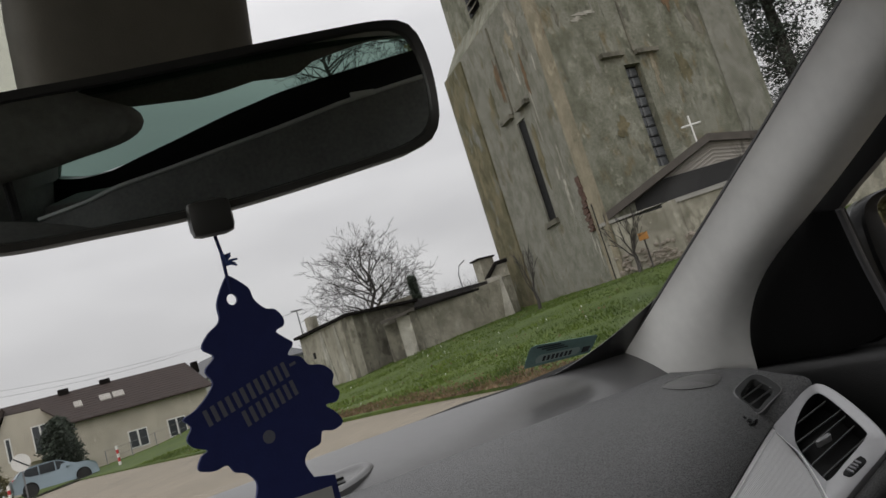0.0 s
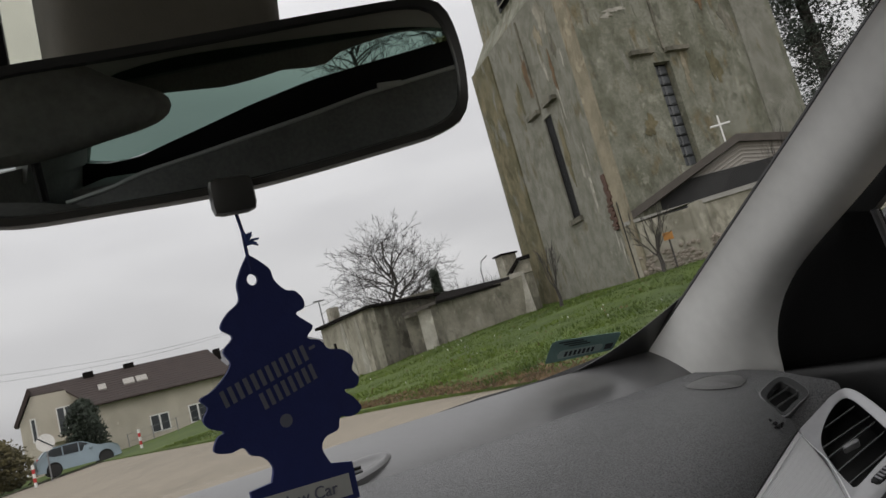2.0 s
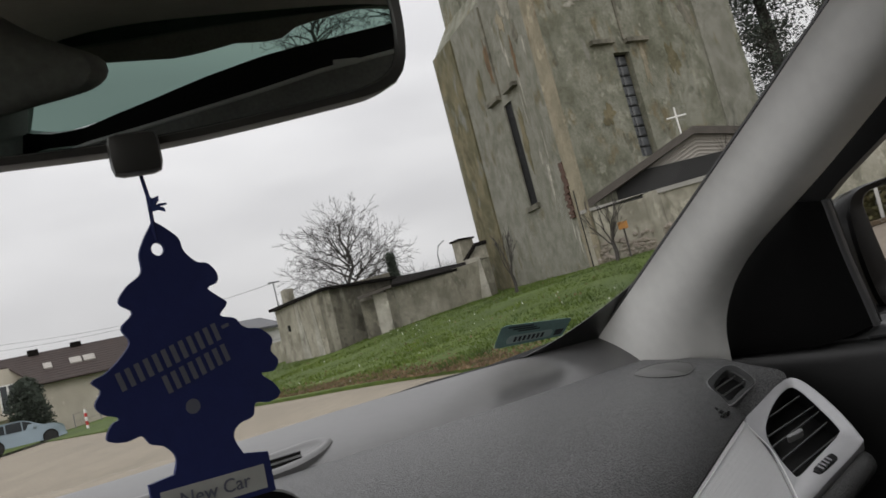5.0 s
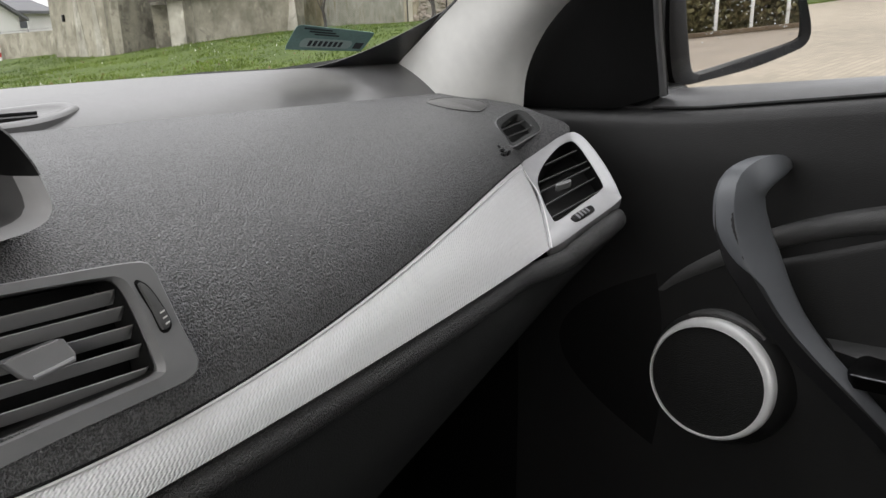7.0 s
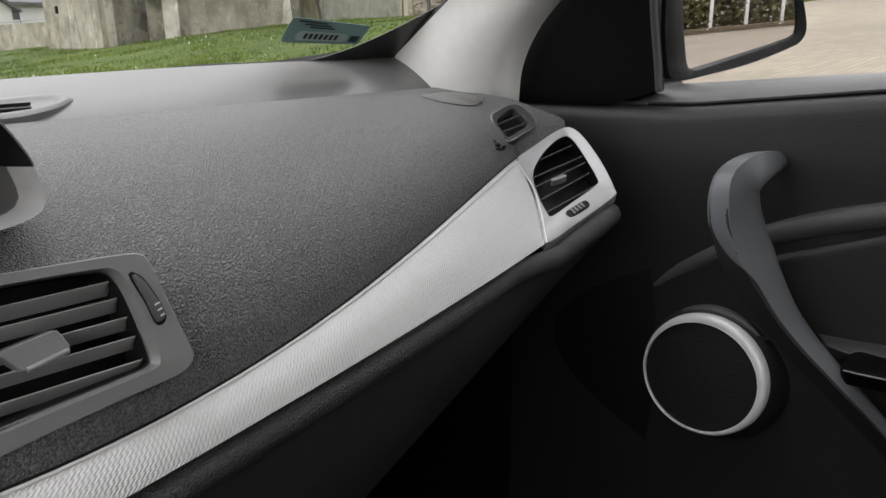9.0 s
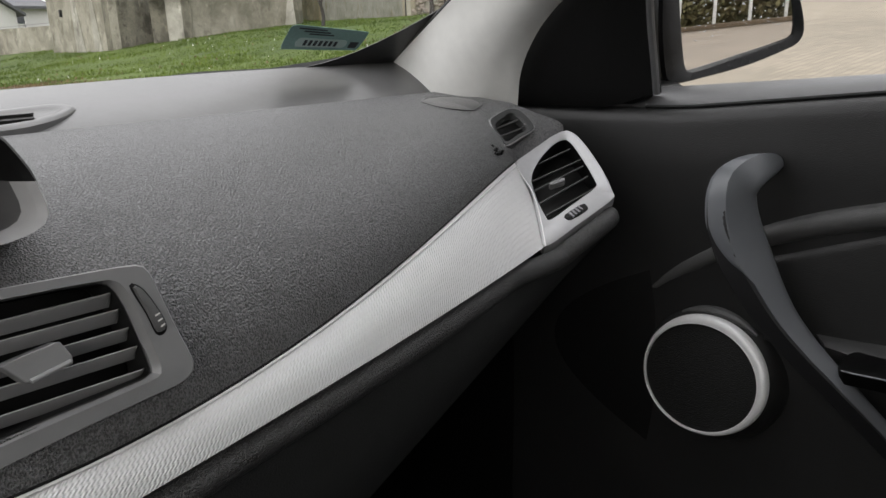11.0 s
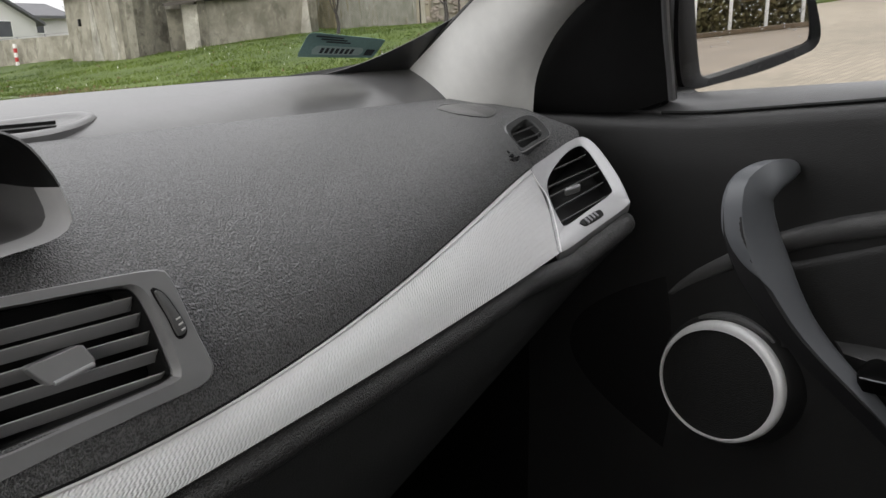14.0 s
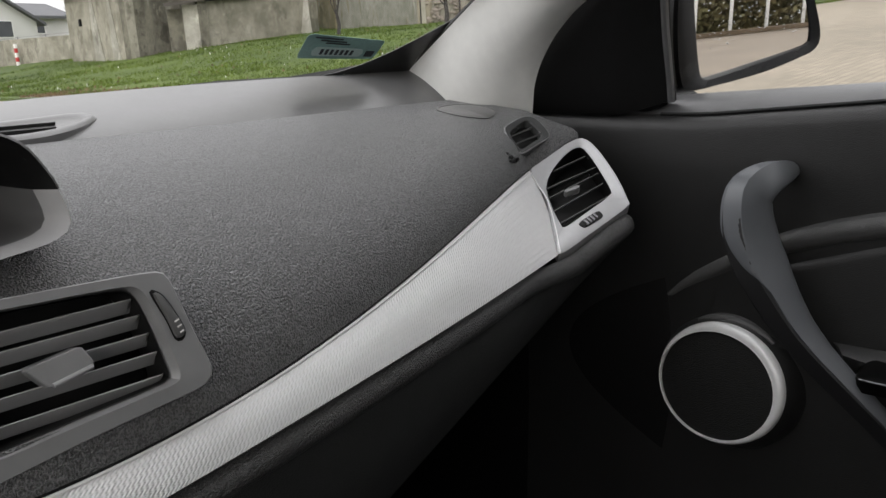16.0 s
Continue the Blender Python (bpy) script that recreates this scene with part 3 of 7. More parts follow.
def strip_at(u, v):
    more = 0.008 * math.sin(math.pi * v) * u ** 12
    a, b = dash_s(-0.35 + 0.961 * u + more), dash_b(-0.35 + 0.915 * u + more)
    p = lerp3(a, b, v)
    bow = 0.003 * math.sin(math.pi * v)
    return p + Vector((0, -0.8, 0.6)) * bow


part("silver_strip", shell_bm(strip_at, 120, 8, 0.006, (0, 0.8, -0.3)), M_DIMPLE, dash, "silver trim strip with small dimples")
part("strip_edge", tube_bm([strip_at(u / 60, 0.0) + Vector((0, 0.0005, 0.0006)) for u in range(61)], 0.0011, 6), M_BLACK, dash, "thin dark joint")
# bright tube added as the highlight along the strip's top edge
part("highlight_bead", tube_bm([strip_at(u / 60, 0.05) + Vector((0, -0.0003, 0.0002)) for u in range(61)], 0.0011, 6), M_RING, dash, "bright bead standing in for the highlight on the upper edge")


# side air vent
PV = Plane((0.611, 0.597, 0.979), (0.879, -0.241, 0.411), (-0.477, -0.447, 0.757))
# local v points up the slope here
sv_outer = smooth_loop([(1, 1), (36, 4), (70, 0), (79, -8), (77, -30), (65, -67), (51, -96), (42, -103.5), (-6, -103), (-50, -101), (-46, -88), (-12, -38)], 72)
sv_inner = smooth_loop([(50, -7), (66, -9), (68, -17), (63, -36), (49, -73), (41, -80), (6, -80), (-22, -79), (-23, -72), (-13, -48), (2, -25), (24, -13)], 72)


def matched(outer, inner):
    """Turn the inner outline so that its points face the outer ones."""
    c = Vector((sum(p[0] for p in inner) / len(inner), sum(p[1] for p in inner) / len(inner)))
    res = []
    dense = smooth_loop([(*p,) for p in inner], 360)
    for o in outer:
        a = math.atan2(o[1] - c.y, o[0] - c.x)
        res.append(min(dense, key=lambda q: abs(math.remainder(math.atan2(q[1] - c.y, q[0] - c.x) - a, 2 * math.pi))))
    return res


vent = part("side_vent", frame_bm(PV, sv_outer, matched(sv_outer, sv_inner), -14, 2.5, 1.4, 0.6), M_SILVER, dash, "satin silver side air vent bezel")
part("vent_well", plate_bm(PV, [(p[0], p[1]) for p in matched(sv_outer, sv_inner)], -32, -27, 1), M_BLACK, vent)
part("chrome_line", tube_bm([PV(*p, 2.2) for p in smooth_loop([(0, 1), (-7, -22), (-13, -42), (-28, -68), (-51, -101)], 20, False)], 0.0008, 6), M_RING, vent, "thin bright chrome line")
well_c = Vector((sum(p[0] for p in sv_inner), sum(p[1] for p in sv_inner))) / len(sv_inner)
part("vent_liner", loops_bm([[PV(well_c.x + (p[0] - well_c.x) * 0.985, well_c.y + (p[1] - well_c.y) * 0.985, w) for p in sv_inner] for w in (-30, -0.6)], False, False), M_BLACK, vent, "black throat liner")
for lo, hi, va, vb in ((14, 64, -12.0, -21.5), (-1, 61, -26.5, -40.5), (-9, 57, -37.5, -48.5), (-16, 50, -54.0, -62.0), (-22, 44, -70.0, -78.5)):
    ends = [PV(lo, va + 2.5, -10), PV(hi, vb + 2.5, -10), PV(hi, vb, -4), PV(lo, va, -4)]
    part("slat", loops_bm([[e + PV.v * 0.0006 for e in ends], [e - PV.v * 0.0007 for e in ends]], True, True), M_BLADEV, vent, "", False)
part("vent_knob", plate_bm(PV, smooth_loop([(11, -43), (17, -44), (26, -46.5), (28, -49), (25, -51), (16, -48), (11, -46)], 24), -10, -1, 1.2), M_FRAME, vent, "small dark thumb knob")
part("wheel_slot", plate_bm(PV, smooth_loop([(-9, -86), (14, -88), (16, -93), (12, -97), (-8, -95), (-11, -91)], 24), -3, 2.9, 0.5), M_BLACK, vent)
for k in range(4):
    part("wheel_rib", box_bm((-0.0012, -0.0035, -0.001), (0.0012, 0.0035, 0.0022), 0.0005, m=Matrix.Translation(PV(-5 + 4.2 * k, -91.2, 3.2)) @ Matrix((PV.u, PV.v, PV.n)).transposed().to_4x4()), M_STEEL, vent)


# soft roll below the strip and the vent, and the lower panel under it
roll_path = smooth_loop([dash_b(-0.35 + 0.05 * k) + Vector((0, 0.007, -0.0145)) for k in range(18)] + [PV(u, -115, -9) for u in (-48, -25, 0, 20)] + [PV(32, -112, -14), PV(39, -104, -23), PV(41, -90, -33)], 140, False)
part("lower_roll", tube_bm(roll_path, 0.0105, 14), M_ROLL, dash, "soft black roll under the strip")
# black tube laid in the gap to give its shade
part("gap_shade_bead", tube_bm([p + Vector((0, 0.006, 0.009)) for p in roll_path[:108]], 0.004, 6), M_BLACK, dash, "black bead standing in for the shaded gap above the roll")


def lower(u, v):
    a = roll_path[min(139, round(u * 132))] + Vector((0, 0.007, -0.009))
    x = -0.35 + 1.085 * u
    b = Vector((x, 0.562, max(0.6, 0.713 + 0.45 * (x - 0.355))))
    p = lerp3(a, b, v)
    p.y -= 0.010 * math.sin(math.pi * v)
    return p


part("glove_box", shell_bm(lower, 66, 14, 0.012, (0, 1, 0)), M_LOWER, dash, "black glove box and lower dashboard")


def pad_z(x, y):
    """Height of the padded top over a plan point."""
    a = dash_front(x)
    if y >= 0.775:
        return 1.0525 + (y - 0.775) * 0.18
    y = max(y, a.y + 0.004)
    c = 1 - (max(1e-6, y - a.y) / (0.775 - a.y)) ** (1 / 1.1)
    return a.z + (1.0525 - a.z) * math.sqrt(max(0, 1 - c * c)) - end_drop(x, math.acos(max(0.0, min(1.0, c))) * 2 / math.pi)


def pad_rings(outline, steps):
    """Rings over the padded top: (inset share, height) pairs."""
    c = sum((Vector(p) for p in outline), Vector((0, 0))) / len(outline)
    out = []
    for inset, h in steps:
        ring = []
        for p in outline:
            q = Vector(p).lerp(c, inset)
            ring.append(Vector((q.x, q.y - h * 0.55, pad_z(q.x, q.y) + h * 0.83)))
        out.append(ring)
    return out


# tweeter cover
tw = smooth_loop([(0.572, 0.676), (0.576, 0.700), (0.600, 0.719), (0.632, 0.722), (0.648, 0.708), (0.646, 0.680), (0.628, 0.660), (0.600, 0.655), (0.580, 0.662)], 48)
part("tweeter_groove", loops_bm(pad_rings(tw, [(-0.03, -0.002), (-0.03, 0.0012), (0.03, 0.0012), (0.05, -0.002)]), bm=None), M_DECK, dash, "thin dark raised ring")
part("tweeter_cover", loops_bm(pad_rings(tw, [(0.05, -0.003), (0.05, 0.0006), (0.1, 0.001), (0.5, 0.001), (0.95, 0.001)]), False, True), M_DECK, dash, "smooth oval speaker cover")
# demister outlet
dem = part("demister_outlet", frame_bm(PD, do, matched(do, di), -10, 3.6, 1.8, 2.4), M_LOWER, dash, "dark demister outlet")
part("outlet_rim", tube_bm([PD(p[0], p[1], 2.2) for p in do + do[:1]], 0.0009, 6), M_FRAME, dem, "thin lighter rim")
part("outlet_well", plate_bm(PD, matched(do, di), -11, -7, 0.5), M_BLACK, dem)
for a, b in (((-18.5, 6.2), (19.0, 4.4)), ((-23.5, -5.2), (16.8, -7.8))):
    part("slat", tube_bm([PD(*a, -1.5), PD(*b, -1.5)], 0.0011, 6), M_BLADEV, dem)
# raised airbag mark: plain bars
PA = Plane((0.5545, 0.580, 1.0025), (1, 0, 0.2), (-0.15, -0.62, 0.78))
for u0, v0, w, h in ((-8.5, 4.5, 5.0, 3.4), (-2.0, 4.5, 5.5, 3.4), (4.5, 4.0, 5.0, 3.4), (-8.0, -0.5, 4.5, 3.0), (-1.0, -1.0, 6.5, 3.0), (6.0, -1.5, 4.0, 3.0), (-1.5, -5.5, 5.0, 2.2), (5.0, -6.0, 6.0, 2.2), (11.0, -6.5, 3.0, 2.2)):
    part("raised_bar", plate_bm(PA, [(u0 - w / 2, v0 - h / 2), (u0 + w / 2, v0 - h / 2), (u0 + w / 2, v0 + h / 2), (u0 - w / 2, v0 + h / 2)], -4, 1.4, 0.2), M_BLACK, dash, "", False)

# centre air vent
cv_outer = smooth_loop([(-112, 41), (-76, 40), (-40, 38.5), (-4, 36.5), (5, 33), (9, 18), (13, -2), (17.5, -21), (17, -28), (8, -33), (-16, -35.5), (-60, -40), (-112, -46), (-122, -40), (-122, 34)], 90)
cv_inner = smooth_loop([(-100, 34), (-60, 33), (-24, 31), (-15, 27.5), (-10, 12), (-6, -16), (-7, -23.5), (-20, -25.5), (-53, -28), (-94, -31), (-104, -28), (-105, 28)], 90)
cvent = part("centre_vent", frame_bm(PC, cv_outer, matched(cv_outer, cv_inner), -26, 6.5, 4, 7), M_FRAME, dash, "grey plastic centre air vent bezel")
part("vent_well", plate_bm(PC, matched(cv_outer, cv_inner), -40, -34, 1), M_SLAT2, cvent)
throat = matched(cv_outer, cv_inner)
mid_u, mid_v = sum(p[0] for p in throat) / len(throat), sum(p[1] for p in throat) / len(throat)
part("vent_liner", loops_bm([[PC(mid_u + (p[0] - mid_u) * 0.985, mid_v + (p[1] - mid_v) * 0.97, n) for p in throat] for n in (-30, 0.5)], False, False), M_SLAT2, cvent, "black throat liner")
for v1, hi in ((24.3, -13), (14.8, -11), (3.9, -8.5), (-7.0, -6.5), (-20.0, -6.5)):
    rings = []
    for u in (-103, hi - 2.5, hi):
        trim = 0.0 if u < hi else 3.5
        rings.append([PC(u, v1 - 7.5, -15), PC(u, v1 - 1.0, -3.0 - trim), PC(u, v1 - 0.1, -1.9 - trim), PC(u, v1 + 0.4, -2.5 - trim), PC(u, v1 - 5.6, -15)])
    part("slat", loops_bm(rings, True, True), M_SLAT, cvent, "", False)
tab_o = [(-75, 3.0), (-73, 4.2), (-49, 7.6), (-47, 7), (-43.2, -1.0), (-43.5, -4.2), (-65, -8.4), (-67, -7.5)]
part("vent_tab", plate_bm(PC, tab_o, -8, 5, 1.0), M_FRAME, cvent, "grey adjuster tab with bright lower edge", False)
part("tab_edge", tube_bm([PC(-64.5, -7.6, 5.6), PC(-44.6, -3.8, 5.6)], 0.0014, 8), M_SILVER, cvent)
part("wheel_slot", plate_bm(PC, smooth_loop([(-8, 26), (-2, 24), (3, 14), (6.5, 1), (4, -4), (-0.5, -3), (-3, 8)], 30), -3, 7.1, 0.5), M_BLACK, cvent)
part("thumb_wheel", plate_bm(PC, smooth_loop([(-6.4, 24.4), (-2.5, 22.6), (2.4, 12), (5.4, 1), (3, -2), (0, -1.4), (-2.4, 9)], 30), 0, 9.6, 1.4), M_TRAY, cvent)
for k in range(3):
    part("wheel_mark", plate_bm(PC, [(0.4 + k * 0.8, 7.4 - 3.2 * k), (3.2 + k * 0.6, 8.2 - 3.2 * k), (3.3 + k * 0.6, 7.4 - 3.2 * k), (0.5 + k * 0.8, 6.5 - 3.2 * k)], 8, 10.0, 0.1), M_WFRAME, cvent, "", False)

# hooded display
hood_front = smooth_loop([(-0.104, 1.026), (-0.098, 1.05), (-0.078, 1.073), (-0.038, 1.088), (0.0, 1.093), (0.041, 1.089), (0.082, 1.078), (0.098, 1.059), (0.1035, 1.039), (0.1035, 1.0285), (0.094, 1.0215), (0.066, 1.017), (0.0, 1.011), (-0.066, 1.016), (-0.098, 1.023)], 80)


def hood_ring(k, y, drop=0.0, lift=0.0):
    out = []
    for p in hood_front:
        z = 1.045 + (p[1] - 1.045) * k + lift
        out.append(Vector((p[0] * k, y + (0.02 if p[1] > 1.05 else 0.0) * (1 - k) - (1.06 - p[1]) * 0.3 * (p[1] < 1.06), z - drop)))
    return out


hood_rings = [hood_ring(0.84, 0.72, 0.035), hood_ring(0.95, 0.62, 0.012), hood_ring(1.0, 0.535), hood_ring(1.0, 0.512), hood_ring(0.975, 0.506), hood_ring(0.94, 0.512)]
hood_parts = [bmesh.new(), bmesh.new()]
for step, (ra, rb) in enumerate(zip(hood_rings, hood_rings[1:])):
    for k in range(80):
        dark_end = hood_front[k][0] > 0.05 and max(hood_front[k][1], hood_front[(k + 1) % 80][1]) >= 1.052 and step > 1
        hb = hood_parts[dark_end]
        hb.faces.new([hb.verts.new(q) for q in (ra[k], ra[(k + 1) % 80], rb[(k + 1) % 80], rb[k])])
for hb in hood_parts:
    bmesh.ops.remove_doubles(hb, verts=hb.verts, dist=1e-5)
hood = part("display_hood", hood_parts[0], M_HOOD, dash, "pale grey hood round a recessed display")
part("hood_end", hood_parts[1], M_BLACK, hood, "black rounded end of the hood")
# tray inside the rim is coloured dark in place of the hood's shadow
well = [hood_ring(0.94, 0.512), hood_ring(0.895, 0.522), hood_ring(0.86, 0.54), hood_ring(0.78, 0.61), hood_ring(0.4, 0.615), hood_ring(0.02, 0.615)]
for kind_, m_, text in (("tray_rim", M_HOOD, "pale grey rim of the tray"), ("display_tray", M_TRAY, "tray below the display, darkened for hood shade"), ("display_well", M_BLACK, "")):
    wb = bmesh.new()
    for step, (ra, rb) in enumerate(zip(well, well[1:])):
        for k in range(80):
            low_side = max(hood_front[k][1], hood_front[(k + 1) % 80][1]) < 1.052
            if kind_ == ("display_well" if not low_side or step > 3 else "tray_rim" if step < 1 else "display_tray"):
                wb.faces.new([wb.verts.new(q) for q in (ra[k], ra[(k + 1) % 80], rb[(k + 1) % 80], rb[k])])
    bmesh.ops.remove_doubles(wb, verts=wb.verts, dist=1e-5)
    part(kind_, wb, m_, hood, text)
PH = Plane((0.0, 0.598, 1.045), (1, 0, 0), (0, -1, 0.12))
part("display", plate_bm(PH, [(-50, -26), (50, -26), (50, 0), (-50, 0)], 0, 2, 0.5), M_LCD, hood, "dark blue display", False)
for u0, v0, w, h in [(-20 + 6 * k, -19, 4, 5) for k in range(8)] + [(-16 + 5 * k, -8, 3, 3) for k in range(3)] + [(40, -5, 3, 5), (40, -16, 6, 6)]:
    part("display_bar", plate_bm(PH, [(u0 - w / 2, v0 - h / 2), (u0 + w / 2, v0 - h / 2), (u0 + w / 2, v0 + h / 2), (u0 - w / 2, v0 + h / 2)], 2, 2.4, 0.1), M_PRINT, hood, "", False)

# windscreen demister slot
rim = smooth_loop([(-0.26, 0.784), (-0.1, 0.779), (0.10, 0.777), (0.168, 0.778), (0.199, 0.788), (0.226, 0.806), (0.246, 0.829), (0.248, 0.847), (0.236, 0.856), (0.207, 0.853), (0.169, 0.850), (0.05, 0.848), (-0.26, 0.848)], 90)


def deck_z(x, y):
    e = dash_edge(x)
    return 1.0525 + (e.z - 1.0525) * max(0, min(1, (y - 0.775) / (e.y - 0.775))) + 0.003


def slot_ring(inset, h):
    out = []
    for p in rim:
        d = Vector((p[0] - 0.05, (p[1] - 0.814)))
        q = (0.05 + d.x * (1 - inset * 0.2), 0.814 + d.y * (1 - inset))
        out.append(Vector((q[0], q[1], deck_z(*q) + h)))
    return out


slot = part("demister_slot", loops_bm([slot_ring(0, -0.008), slot_ring(0, 0.0005), slot_ring(0.1, 0.0026), slot_ring(0.24, 0.003), slot_ring(0.36, 0.0022), slot_ring(0.42, 0.001), slot_ring(0.9, 0.001)], False, True), M_DECK, dash, "windscreen demister slot surround")
for y0, x1 in ((0.803, 0.198), (0.822, 0.204)):
    bar = [Vector((x, y0 + dy + 0.00012 * 0, deck_z(x, y0) + h)) for x, dy, h in ((-0.25, -0.0055, 0.003), (x1, -0.0055, 0.003), (x1 + 0.004, 0.0055, 0.003), (-0.25, 0.0055, 0.003))]
    part("slot_bar", loops_bm([[q - Vector((0, 0, 0.004)) for q in bar], bar], True, True), M_BLACK, slot, "", False)

# ---------------------------------------------------------------- windscreen, pillar, cowl
ws = shell_bm(lambda u, v: windscreen_at(-0.72 + 1.44 * u, 1.086 + 0.35 * v), 24, 12, 0.004, (0, 1, 0.6))
wind = structure("window_1", ws, M_GLASS, "clear curved windscreen above the dashboard", "windscreen")
wind.visible_shadow = False
pl_pts = [(0.676, 0.86, 1.089), (0.664, 0.77, 1.1373), (0.6492, 0.66, 1.1964), (0.6278, 0.50, 1.2823), (0.6063, 0.34, 1.3682), (0.577, 0.12, 1.47)]
pr_pts = [(0.716, 0.677, 1.028), (0.701, 0.654, 1.085), (0.687, 0.592, 1.146), (0.668, 0.455, 1.217), (0.652, 0.31, 1.298), (0.62, 0.06, 1.43)]
pl_line, pr_line = smooth_loop(pl_pts, 41, False), smooth_loop(pr_pts, 41, False)
base_mid = Vector((0.671, 0.783, 1.050))


def pillar_at(u, v):
    i = u * 40
    k = min(39, int(i))
    a, b = pl_line[k].lerp(pl_line[k + 1], i - k), pr_line[k].lerp(pr_line[k + 1], i - k)
    p = a.lerp(b, v)
    d = Vector((-0.75, -0.62, -0.1)).normalized()
    p += d * (0.022 * math.sin(math.pi * v ** 1.5) * min(1, 0.35 + 2.5 * u))
    p += Vector((0.009, 0.007, 0)) * max(0.0, (v - 0.72) / 0.28) ** 2
    if u < 0.25:
        fall = (1 - u / 0.25) ** 2
        p += (base_mid - pl_line[0].lerp(pr_line[0], 0.42)) * fall * math.sin(math.pi * min(1, v / 0.84)) * 0.9 if v < 0.84 else Vector()
    return p


structure("trim", shell_bm(pillar_at, 60, 20, 0.012, (0.7, 0.6, 0)), M_PILLAR, "pale grey windscreen pillar trim", "pillar trim")
seal = [pl_line[k] + Vector((0.006, 0.006, -0.002)) for k in range(0, 41, 4)]
structure("trim", tube_bm(seal, 0.005, 8), M_RUBBER, "black rubber windscreen seal along the pillar", "seal")


def frit_top(x):
    """Upper edge of the dark printed corner of the windscreen."""
    return 1.087 + 0.002 * max(0, (x - 0.5) / 0.03) * (x < 0.53) + (0.002 + 0.045 * ((x - 0.53) / 0.12) ** 2.2 if x >= 0.53 else 0)


structure("trim", shell_bm(lambda u, v: windscreen_at(0.50 + 0.20 * u, 1.084 + (frit_top(0.50 + 0.20 * u) - 1.084) * v) + Vector((0, 0.008, 0.0)), 24, 3, 0.003, (0, 1, 0)), M_FRIT, "black ceramic edge of the windscreen", "windscreen edge")
cowl = thing("wiper_cowl", "black plastic wiper cowl outside the windscreen", "cowl", at=(0.3, 1.0, 1.05))
part("cowl_panel", shell_bm(lambda u, v: Vector((-0.72 + 1.44 * u, 0.985 - 0.25 * (-0.72 + 1.44 * u) ** 2 + 0.10 * v, 1.072 + 0.004 * math.sin(9 * u) - 0.05 * v)), 30, 4, 0.01, (0, 0, -1)), M_BLACK, cowl)
wiper = thing("wiper", "black wiper blade resting at the foot of the windscreen", "wiper", at=(0.4, 1.0, 1.09))
part("blade", tube_bm([windscreen_at(0.36, 1.082) + Vector((0, 0.02, 0.001)), windscreen_at(0.44, 1.0865) + Vector((0, 0.02, 0)), windscreen_at(0.52, 1.088) + Vector((0, 0.02, 0))], [0.004, 0.006, 0.004], 6), M_RUBBER, wiper)
part("arm", tube_bm([windscreen_at(0.50, 1.084) + Vector((0, 0.024, 0)), windscreen_at(0.60, 1.092) + Vector((0, 0.024, 0)), windscreen_at(0.70, 1.105) + Vector((0, 0.03, 0))], [0.005, 0.008, 0.010], 6), M_BLACK, wiper)

# registration sticker on the inside of the glass; its number is plain bars
sk = thing("sticker", "teal green registration sticker on the windscreen", "sticker", at=(0.545, 0.83, 1.125))
s_tl, s_tr, s_br, s_bl = Vector((0.4915, 0.818, 1.1425)), Vector((0.595, 0.807, 1.1315)), Vector((0.598, 0.839, 1.111)), Vector((0.4975, 0.858, 1.1165))


def stick_at(u, v, w=0.0):
    return s_tl.lerp(s_tr, u).lerp(s_bl.lerp(s_br, u), v) + Vector((0.05, -0.55, -0.8)) * (0.003 + w)


def stick_plate(u0, u1, v0, v1, w):
    q = smooth_loop([(u0 + 0.07, v0), (u0 + 0.3, v0), (u1 - 0.07, v0), (u1 - 0.02, v0 + 0.05), (u1, v0 + 0.16), (u1, v1 - 0.16), (u1 - 0.02, v1 - 0.05), (u1 - 0.07, v1), (u0 + 0.07, v1), (u0 + 0.02, v1 - 0.05), (u0, v1 - 0.16), (u0, v0 + 0.16), (u0 + 0.02, v0 + 0.05)], 64) if u1 - u0 > 0.5 else [(u0, v0), (u1, v0), (u1, v1), (u0, v1)]
    return loops_bm([[stick_at(p[0], p[1], w) for p in q], [stick_at(p[0], p[1], w + 0.0004) for p in q]], True, True)


part("sticker_sheet", stick_plate(0, 1, 0, 1, 0), M_STICK, sk, "", False)
part("pale_panel", stick_plate(0.14, 0.80, 0.48, 0.86, 0.0008), M_STICK2, sk, "", False)
for k in range(7):
    part("number_bar", stick_plate(0.24 + 0.065 * k, 0.275 + 0.065 * k, 0.55, 0.78, 0.0015), M_INK, sk, "", False)
for k in range(3):
    part("print_band", stick_plate(0.1 + 0.08 * k, 0.45 + 0.06 * k, 0.08 + 0.1 * k, 0.13 + 0.1 * k, 0.0008), M_INK, sk, "", False)
part("print_band", stick_plate(0.84, 0.95, 0.55, 0.85, 0.0008), M_INK, sk, "", False)

# ---------------------------------------------------------------- interior mirror
PM = Plane((0.0, 0.285, 1.262), (0.9816, -0.1908, 0), (-0.1873, -0.9636, -0.1908))
im_outer = smooth_loop([(-102.4, 18.8), (-94.8, 24.0), (-78.4, 26.8), (-40.3, 28.5), (1.6, 31.1), (47.3, 34.1), (77.3, 35.2), (88.9, 30.9), (93.3, 16.8), (93.5, -1.6), (90.5, -14.0), (82.2, -20.3), (61.5, -23.8), (-2.6, -30.1), (-52.2, -30.5), (-90.2, -29.3), (-103.7, -22.3), (-106.9, -2.8)], 90)
im_outer = [(p[0] * (0.985 if p[0] > 0 else 1.0), p[1]) for p in im_outer]
